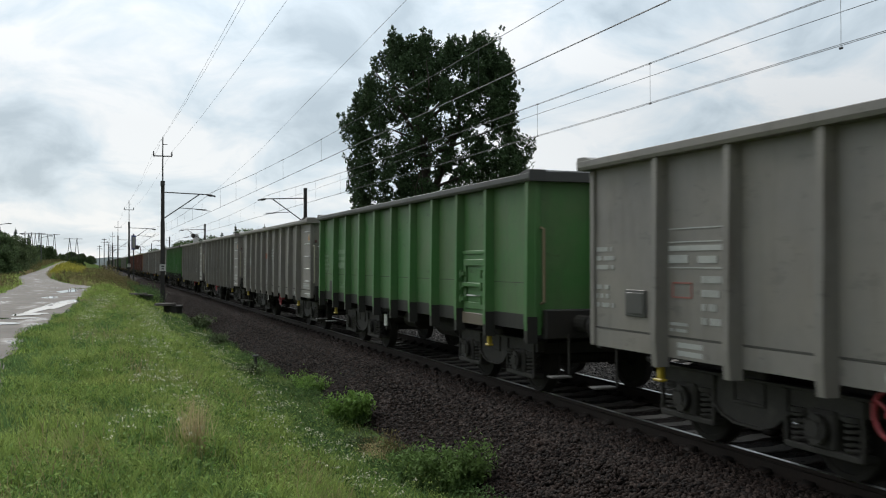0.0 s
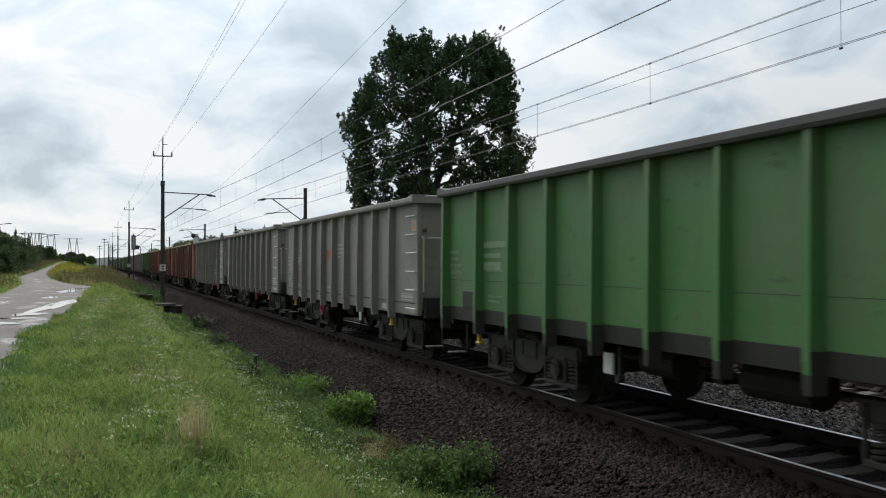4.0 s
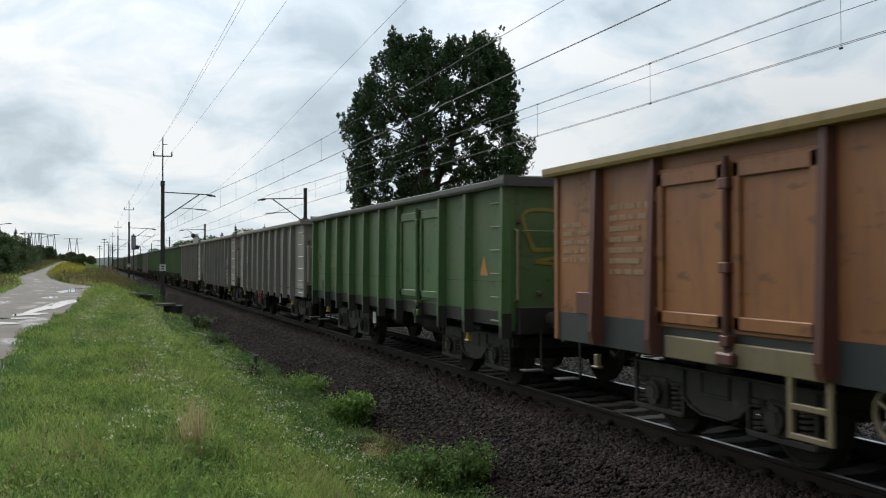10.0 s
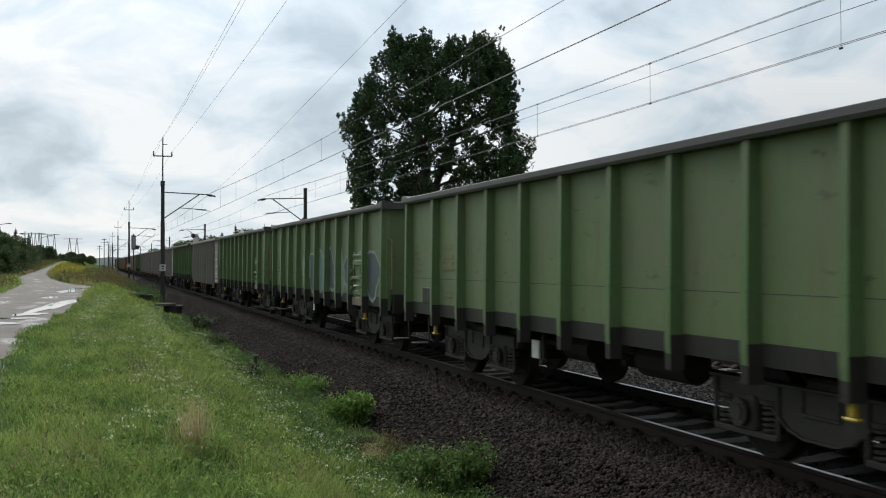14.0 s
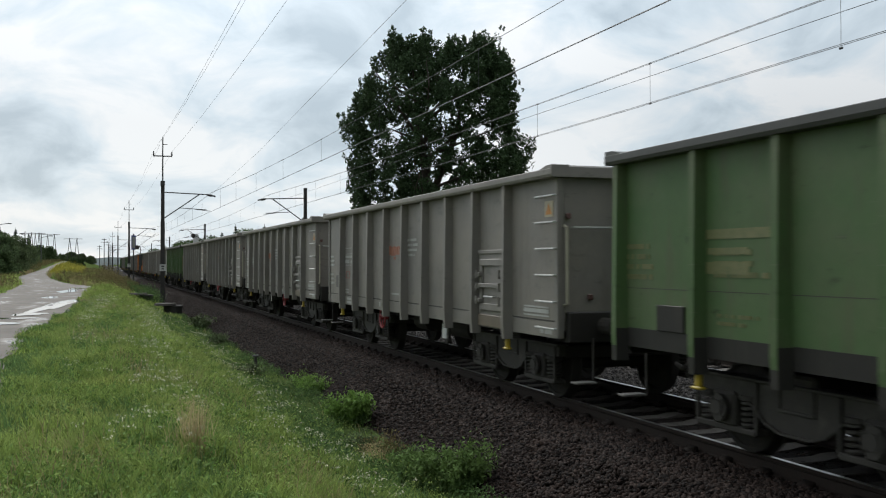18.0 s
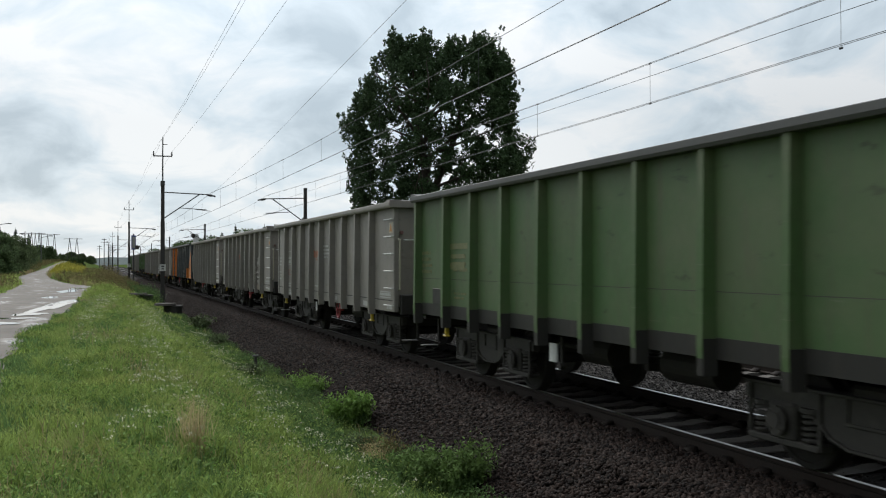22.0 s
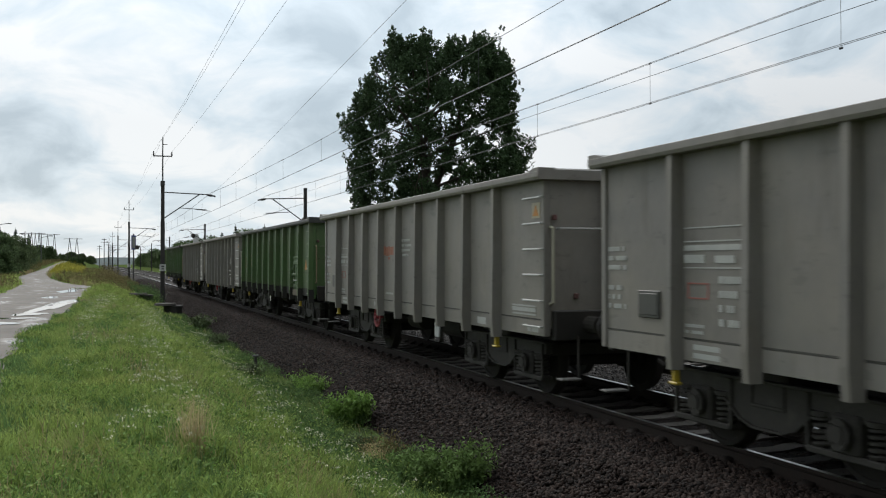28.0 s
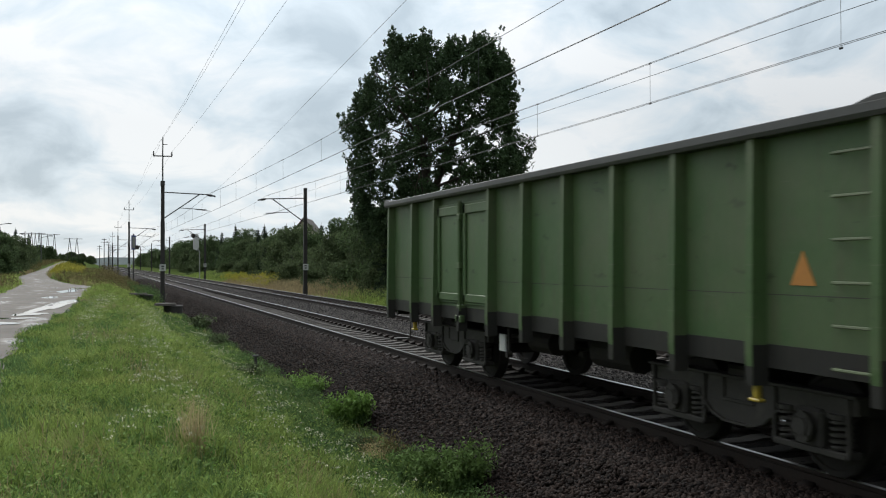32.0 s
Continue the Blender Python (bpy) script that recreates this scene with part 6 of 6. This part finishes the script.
def make_signal(x, y):
    s = empty("railway_signal", pose(x, y, -0.7), "white railway signal seen from behind on a thin post", "signal")
    part("post", Shape().tube((0, 0, 0), (0, 0, 4.0), 0.07).tube((0, 0, 4.0), (-0.35, 0, 5.0), 0.06).mesh("post", LIGHT_GREY), s)
    part("head", Shape().prism([(-0.85, 4.5), (-0.35, 4.3), (-0.1, 4.8), (-0.12, 6.3), (-0.3, 6.6), (-0.75, 6.6), (-0.9, 6.3)], "y", -0.1, 0.15).mesh("head", WHITE), s)


def make_concrete_block(x, y, z, w, d, h, label):
    b = empty("concrete_well", pose(x, y, z), label, "concrete well", "concrete wells on the bank")
    part("shaft", Shape().tube((0, 0, -0.5), (0, 0, h), w * 0.5, n=28).tube((0, 0, h), (0, 0, h + 0.06), w * 0.56, w * 0.53, n=28).mesh("shaft", POLE_CONCRETE), b)
    part("lid", Shape().tube((-0.42 * w, -0.1, h + 0.062), (-0.42 * w, -0.1, h + 0.17), w * 0.58, w * 0.56, n=28).mesh("lid", CONCRETE), b, label="grey lid pushed half aside")


def make_flowers():
    """White umbels and a few yellow heads on thin stalks in the meadow."""
    rng = np.random.default_rng(21)
    x, y = scatter(rng, 3300, -0.4, 3.4, 8.6, 46, 1.15)
    k = off_path(x, y, 0.3) & (np.sin(x * 2.6 + y * 0.45) * np.sin(y * 0.62 - x * 1.1 + 0.6) + rng.normal(0, 0.25, len(x)) > 0.22)
    x, y = x[k], y[k]
    z = ground_z(x, y)
    hgt = rng.uniform(0.20, 0.34, len(x))
    S, H = [], []
    for xi, yi, zi, hi in zip(x, y, z, hgt):
        S.append((xi, yi, zi)); r = rng.uniform(0.015, 0.045)
        n = 7
        H.append(np.stack([xi + rng.normal(0, r, n), yi + rng.normal(0, r, n), zi + hi + rng.normal(0, 0.008, n)], 1))
    # leafy herbs between the grasses
    for name, mat, n, size, h, ph, lab in (("meadow_herbs", CLOVER, 1700, 0.024, 0.22, 0.0, "green leafy herbs standing in the meadow"), ("pale_herbs", TUFT_BLADE, 2200, 0.017, 0.30, 2.0, "pale seeded herbs standing in the meadow")):
        a, b = scatter(rng, n, -0.7, 3.5, 5.5, 40, 1.5)
        m = off_path(a, b, 0.2) & (np.sin(a * 2.2 - b * 0.7 + ph) * np.sin(b * 0.9 + a * 0.8 + ph) + rng.normal(0, 0.3, n) > 0.0)
        a, b = a[m], b[m]
        t = rng.uniform(0.15, 1.0, (len(a), 15))
        Q = np.stack([a, b, ground_z(a, b)], 1)[:, None, :] + rng.normal(0, 0.045, (len(a), 15, 3))
        Q[:, :, 2] += t * (h * rng.uniform(0.5, 1.2, len(a)))[:, None]
        W, G = leaf_quads(rng, Q.reshape(-1, 3), size, 1.5)
        tagged(new(name, mesh_np(name, W, G, mat)), lab, "grass", kind="stuff")
    V, F = leaf_quads(rng, np.concatenate(H), 0.0130, 3.0)
    tagged(new("white_flowers", mesh_np("white_flowers", V, F, PETAL)), "small white flower heads among the grass", "flowers", kind="stuff")
    P = np.array(S)
    tagged(new("flower_stalks", blades(rng, P, hgt * 1.05, 0.0025, 0.15, GRASS_BLADE, "flower_stalks")), "thin green flower stalks in the meadow", "flowers", kind="stuff")


def weed_cloud(rng, n, x0, x1, y0, y1, h, size, leaves):
    """Leaves strung along many thin upright plants."""
    x, y = scatter(rng, n, x0, x1, y0, y1, 1.2)
    k = off_path(x, y, 0.3) & (x < 4.15) | (x > 14)
    x, y = x[k], y[k]
    P = np.stack([x, y, ground_z(x, y)], 1)
    hh = h * rng.uniform(0.45, 1.15, len(x)) * (0.7 + 0.4 * np.sin(x * 1.1 + y * 0.23) * np.sin(y * 0.31))
    t = rng.uniform(0.1, 1.0, (len(x), leaves))
    Q = P[:, None, :] + rng.normal(0, 0.07, (len(x), leaves, 3))
    Q[:, :, 2] += t * hh[:, None]
    return leaf_quads(rng, Q.reshape(-1, 3), size)


def make_far_weeds():
    """Tall weeds, goldenrod and brown grass at the end of the bank and on the verges."""
    rng = np.random.default_rng(31)
    spots = (("tall_weeds", GRASS_BLADE, 3000, -4.5, 3.8, 66, 180, 0.55, 0.06, "tall green weeds at the end of the bank"), ("russet_weeds", RUSSET, 4200, -4.0, 3.6, 72, 180, 0.8, 0.06, "tall russet seeded weeds on the bank"), ("tall_russet_weeds", RUSSET, 700, 0.4, 2.6, 84, 112, 1.45, 0.05, "head-high russet seeded weeds on the bank"), ("nettles", WEED_DARK, 650, 2.5, 4.1, 63, 96, 1.25, 0.05, "tall dark green nettles beside the mast"), ("russet_edge_weeds", RUSSET, 1300, 2.6, 4.1, 92, 150, 0.9, 0.05, "russet weeds at the ballast edge"),
             ("goldenrod", GOLDEN, 1500, -5.5, -1.5, 125, 180, 1.2, 0.07, "yellow flowering goldenrod beyond the bank"), ("goldenrod", GOLDEN, 1500, 15.0, 18.0, 92, 128, 1.1, 0.08, "yellow flowering goldenrod below the bushes"),
             ("verge_weeds", BUSH_LEAF_B, 2200, 15.5, 19.0, 50, 190, 0.7, 0.06, "green weeds on the verge below the bushes"), ("path_weeds", RUSSET, 2600, -16, -5.4, 60, 170, 0.6, 0.06, "brownish weeds beside the path"), ("slope_weeds", RUSSET, 2200, -22, -8.6, 165, 300, 0.7, 0.08, "brownish weeds on the slope beside the path"))
    for name, mat, n, x0, x1, y0, y1, h, size, lab in spots:
        V, F = weed_cloud(rng, n, x0, x1, y0, y1, h, size, 16)
        tagged(new(name, mesh_np(name, V, F, mat)), lab, "weeds", kind="stuff")


def make_strain_insulator(a, b, u, label):
    """A thin tie wire with a round strain insulator on it."""
    a, b = Vector(a), Vector(b)
    m = empty("tie_wire", pose(*a), label, "wire", "tie wires of the overhead line")
    d = b - a
    part("wire", Shape().path([(0, 0, 0), tuple(d)], 0.02, n=5).mesh("wire", WIRE), m)
    c = d * u
    s = Shape()
    e = d.normalized() * 0.2
    for k, r in enumerate((0.14, 0.26, 0.14)):
        s.tube(c + e * (k - 1) * 0.9 - e * 0.4, c + e * (k - 1) * 0.9 + e * 0.4, r, r * 0.9, n=12)
    part("insulator", s.mesh("insulator", CERAMIC), m)


def make_street_lamp(x, y, h, arm):
    z = float(ground_z(x, y)) - 0.1
    m = empty("street_lamp", pose(x, y, z), "tall grey street lamp with a side arm", "street lamp", "street lamps far off")
    part("pole", Shape().tube((0, 0, 0), (0, 0, h), 0.14, 0.08).mesh("pole", STEEL_DARK), m)
    part("arm", Shape().tube((0, 0, h - 0.9), (arm, 0, h - 0.5), 0.06).mesh("arm", STEEL_DARK), m)
    part("lamp_head", Shape().box(arm - 0.1, arm + 0.9, -0.15, 0.15, h - 0.6, h - 0.42, bevel=0.05).mesh("lamp_head", STEEL_DARK), m)


def make_portal(x, y, h):
    z = float(ground_z(x, y)) - 0.1
    m = empty("switchyard_frame", pose(x, y, z), "steel A-frame mast of a distant switchyard", "steel mast", "switchyard masts far off")
    for d in (-0.9, 0.9):
        part("leg", Shape().tube((d - 0.7, 0, 0), (d, 0, h), 0.09, 0.07).mesh("leg", STEEL_DARK), m)
        part("leg", Shape().tube((d + 0.7, 0, 0), (d, 0, h), 0.09, 0.07).mesh("leg", STEEL_DARK), m)
    part("beam", Shape().box(-2.4, 2.4, -0.06, 0.06, h - 0.3, h - 0.18, bevel=0.02).mesh("beam", STEEL_DARK), m)


def make_far_hills():
    """Low wooded ridge on the horizon."""
    rng = np.random.default_rng(41)
    n = 160
    xs = np.linspace(-900, 900, n)
    top = 6 + 2 * np.sin(xs * 0.011) + 2 * np.sin(xs * 0.037 + 1) + rng.uniform(-0.6, 0.6, n) + 3 * smooth(0, 300, xs)
    V = [(x, 1150 + 60 * k, z) for k in (0, 1, 2) for x, z in zip(xs, (np.full(n, -1.0), top, np.full(n, -1.0))[k])]
    F = [(k * n + i, k * n + i + 1, (k + 1) * n + i + 1, (k + 1) * n + i) for k in (0, 1) for i in range(n - 1)]
    tagged(new("far_woods", mesh_np("far_woods", V, F, FAR_WOOD)), "wooded ridge on the horizon, distance haze painted into its colour", "woods", kind="stuff")


# distance haze is mixed into these grey-blue leaf colours
FAR_WOOD = leafy("haze_tinted_far_woods", (0.10, 0.13, 0.13), (0.07, 0.095, 0.095), per=0.0)


def make_signal_board(x, y):
    s = empty("railway_signal", pose(x, y, -0.7), "blue and white railway signal board on a post", "signal")
    part("post", Shape().tube((0, 0, 0), (0, 0, 6.2), 0.08).mesh("post", STEEL_DARK), s)
    part("board", Shape().box(-0.28, 0.28, -0.10, 0.02, 4.2, 6.0, bevel=0.03).mesh("board", SIGN_BLUE), s)
    part("panel", Shape().box(-0.16, 0.20, -0.13, -0.10, 4.4, 5.8, bevel=0.01).mesh("panel", LIGHT_GREY), s)


SIGN_BLUE = surface("blue_sign_paint", (0.10, 0.12, 0.28), (0.08, 0.09, 0.2), rough=0.5, scale=4, fine=20, bump=0)


def make_marker_post(x, y):
    z = float(ground_z(x, y))
    p = empty("marker_post", pose(x, y, z), "short dark cable marker post in the weeds", "marker post")
    part("stake", Shape().box(-0.035, 0.035, -0.035, 0.035, -0.2, 0.36, bevel=0.008).mesh("stake", POLE_CONCRETE), p)
    part("cap", Shape().box(-0.07, 0.07, -0.06, 0.06, 0.36, 0.41, bevel=0.012).mesh("cap", STEEL_DARK), p)


# ---------------------------------------------------------------- the place
make_ground()
make_path()
for k, (px, py, rx, ry, turn) in enumerate([(-1.22, 42.5, 0.48, 6.6, -5.5), (-2.5, 31.2, 0.75, 0.45, 0), (-2.0, 33.8, 0.55, 0.8, 0), (-1.5, 61.0, 0.4, 4.0, -3), (-2.2, 50.0, 0.4, 1.6, 0), (-2.3, 28.8, 0.4, 0.5, 0), (-3.0, 30.0, 0.4, 0.4, 0), (-1.0, 67.0, 0.5, 2.6, 0)]):
    make_puddle(px, py, rx, ry, k, turn)
make_track_bed()
make_track(TRACK_1, 3.0, 300, "ballasted railway track with concrete sleepers", 120)
make_track(TRACK_2, 8.0, 240, "second railway track with concrete sleepers", 100)
wagons = make_train()

for k in range(5):
    make_mast(3.95, 64 + 66 * k, 1, "dark concrete catenary mast with a bracket arm", True, k < 2)
    make_mast(13.6, 67 + 66 * k, -1, "dark concrete catenary mast beside the far track", False, k < 2)
make_wires()
make_oak(19.6, 57.5)
make_house(26.4, 131)
make_signal(13.6, 140)
make_concrete_block(3.62, 50.4, -0.86, 0.90, 1.0, 0.56, "low round concrete cable well in the grass")
make_concrete_block(2.90, 64.0, -0.60, 0.95, 0.9, 0.42, "low concrete cable well with a flat lid")
make_strain_insulator((6.3, 114, 5.12), (1.6, 147, 1.0), 0.33, "slanting tie wire with a brown insulator")
make_strain_insulator((9.66, 110, 5.12), (13.5, 133, 4.2), 0.2, "tie wire with a brown insulator at the far mast")
make_signal_board(4.45, 128.5)

rnd = random.Random(4)
for k in range(44):
    y = 52 + k * 4.4 + rnd.uniform(-1.5, 1.5)
    kind = rnd.choice(["round", "tall", "wide", "round"]) if y > 78 else rnd.choice(["round", "grey"])
    if 91 < y < 108:
        kind = "grey"
    make_bush(kind, 21.2 + rnd.uniform(-1.2, 2.0), y, rnd.choice([0.85, 1.05, 1.2]) if y > 100 else rnd.choice([0.7, 0.85, 1.0]), rnd.uniform(0, 360), "dense dark green bush by the railway")
for k in range(30):
    y = 62 + k * 8 + rnd.uniform(-2, 2)
    if 98 < y < 131:
        continue
    make_bush(rnd.choice(["tall", "wide"]), 26.0 + rnd.uniform(-1.5, 2.5), y, rnd.choice([1.0, 1.2]), rnd.uniform(0, 360), "dense dark green bush by the railway")
for k in range(18):
    make_bush("grey", 17.8 + rnd.uniform(-0.8, 0.9), 56 + k * 9 + rnd.uniform(-3, 3), rnd.choice([0.35, 0.5, 0.7]), rnd.uniform(0, 360), "grey-green low bush on the grassy verge")
for k in range(44):
    y = 62 + 150 + k * 6.4
    make_bush(rnd.choice(["tall", "wide"]), 19.5 + rnd.uniform(-1.0, 3.5), y, rnd.choice([0.85, 1.0, 1.2]), rnd.uniform(0, 360), "dense dark green bush by the railway")
for k in range(26):
    y = 120 + k * 5 + rnd.uniform(-3, 3)
    make_bush(rnd.choice(["tall", "wide", "round"]), min(-10.6, -y * rnd.uniform(0.056, 0.102)), y, rnd.choice([0.7, 0.85, 1.0]), rnd.uniform(0, 360), "dark green bush beyond the path")
for k in range(16):
    y = 262 + k * 4.5
    make_bush(rnd.choice(["tall", "wide", "round"]), -y * rnd.uniform(0.034, 0.085), y, rnd.choice([0.7, 0.85]), rnd.uniform(0, 360), "dark green bush beyond the path")
for k in range(16):
    y = 338 + k * 3
    make_bush(rnd.choice(["wide", "round"]), -y * rnd.uniform(0.004, 0.05), y, rnd.choice([0.5, 0.6]), rnd.uniform(0, 360), "dark green bush beyond the bank")
for k in range(4):
    make_bush("round", -2.6 - rnd.uniform(0, 2), 185 + k * 7, 0.35, rnd.uniform(0, 360), "dark green bush beyond the bank")
for x, y, h, s in ((24.5, 152, 8.6, 1), (21.8, 141, 7.6, 2), (22.4, 158, 8.0, 23), (20.9, 176, 8.0, 24), (21.5, 199, 8.4, 25), (22.0, 86, 6.0, 26), (21.2, 130, 6.8, 27), (26, 100, 7.0, 3), (22.5, 170, 9.2, 4), (17.9, 59.5, 7.2, 5), (18.6, 64.0, 7.6, 21), (19.8, 61.5, 7.0, 22), (24.0, 88, 6.6, 8), (25.2, 93, 7.2, 9), (26.5, 108, 7.6, 10), (24.6, 112, 7.0, 11), (23.8, 124, 7.6, 12), (25.5, 139, 8.2, 13), (24.2, 80, 6.4, 14), (23.0, 74, 6.6, 15), (22.6, 69, 6.2, 16), (-14.6, 170, 7.2, 6), (-13.2, 186, 7.0, 7), (-15.6, 182, 7.6, 17), (-11.6, 196, 6.0, 18), (-12.8, 160, 6.0, 19), (-16.8, 196, 8.2, 20)):
    make_spruce(x, y, h * (0.90 if x > 0 else 1.0), s)
for x, y, sc in ((18.5, 62.5, 0.85), (19.2, 67.5, 1.0), (18.3, 57.8, 0.7), (19.6, 72.5, 1.0)):
    make_bush("tall", x, y, sc, rnd.uniform(0, 360), "dense dark green bush by the railway")
make_street_lamp(-20.0, 225, 9.0, 2.4)
make_street_lamp(-11.4, 235, 6.6, 1.6)
make_street_lamp(-14.4, 230, 7.0, -1.0)
make_portal(-14.6, 272, 7.6)
make_portal(-5.7, 282, 6.4)
make_portal(-17.0, 300, 8.0)
make_portal(-12.2, 306, 8.0)
make_line_pole(2.3, 300, 9.5)
make_line_pole(4.3, 380, 10.5)
make_line_pole(1.2, 340, 7.6)
make_line_pole(4.2, 270, 7.2)
make_line_pole(6.3, 480, 11.0)
make_far_hills()
make_far_weeds()

make_weed(3.86, 10.7, 1.10, 0.54, 900, 1, "dark green leafy clump at the ballast edge", NETTLE, 0.031)
make_weed(3.55, 11.1, 0.80, 0.40, 520, 2, "dark green leafy clump at the ballast edge", NETTLE, 0.029)
make_weed(4.22, 10.8, 0.80, 0.42, 520, 15, "dark green leafy clump on the stones", NETTLE, 0.030)
make_weed(3.80, 15.5, 0.85, 0.52, 560, 3, "bright green broad-leaved weed at the ballast edge", None, 0.042)
make_weed(4.10, 15.7, 0.60, 0.42, 220, 16, "bright green broad-leaved weed on the stones", None, 0.048)
make_weed(4.35, 20.6, 1.3, 0.22, 620, 4, "low yellow-green creeper on the stones", None, 0.032)
make_weed(4.75, 21.7, 1.1, 0.20, 520, 5, "low yellow-green creeper on the stones", None, 0.030)
make_weed(4.10, 19.4, 1.2, 0.30, 560, 7, "low yellow-green creeper on the stones", None, 0.032)
make_weed(3.85, 39.5, 1.3, 0.60, 420, 6, "grey-green weed at the ballast edge", BUSH_LEAF_B, 0.06)
make_weed(3.55, 13.2, 0.9, 0.30, 300, 8, "grey-green weed tuft at the ballast edge", BUSH_LEAF_B, 0.03)
make_weed(3.15, 22.0, 1.1, 0.30, 420, 9, "grey-green weed tuft beside the marker post", BUSH_LEAF_B, 0.035)
make_weed(3.70, 12.6, 0.9, 0.34, 340, 10, "brownish dry weed tuft at the ballast edge", RUSSET, 0.022)
make_weed(3.5, 31.0, 1.0, 0.45, 380, 11, "grey-green weed tuft at the ballast edge", BUSH_LEAF_B, 0.04)
make_straw(0.80, 8.84, 0.30, 0.48, 12, "dry straw-coloured seeded grass tuft")
make_straw(3.35, 12.2, 0.4, 0.30, 13, "brownish dry seeded grass tuft at the weeds")
make_marker_post(3.63, 23.8)
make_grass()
make_flowers()
make_stones()


def motions():
    times = [0.0] + [2.0 * k for k in range(1, 16)] + [32.0]
    for i, (w, body) in wagons.items():
        walk(w, [(t, pose(TRACK_1, rear_end(i, t) - body / 2, 0)) for t in times])
    # the wheels roll without slip; all axles of the train turn alike
    lead = {}
    spin = [(k / FPS, PITCH_M * (train_advance(k / FPS) - train_advance(0)) / 0.46) for k in range(32 * FPS + 1)]
    for w in [o for o in scene.objects if o.name.split(".")[0] == "wheelset"]:
        c = round(w.location.y, 3)
        if c not in lead:
            walk(w, [(t, pose(0, c, 0.46, math.degrees(a) % 360.0)) for t, a in spin])
            lead[c] = w
        else:
            w.rotation_mode = "QUATERNION"
            data = w.animation_data_create()
            data.action = lead[c].animation_data.action
            data.action_slot = lead[c].animation_data.action_slot


motions()
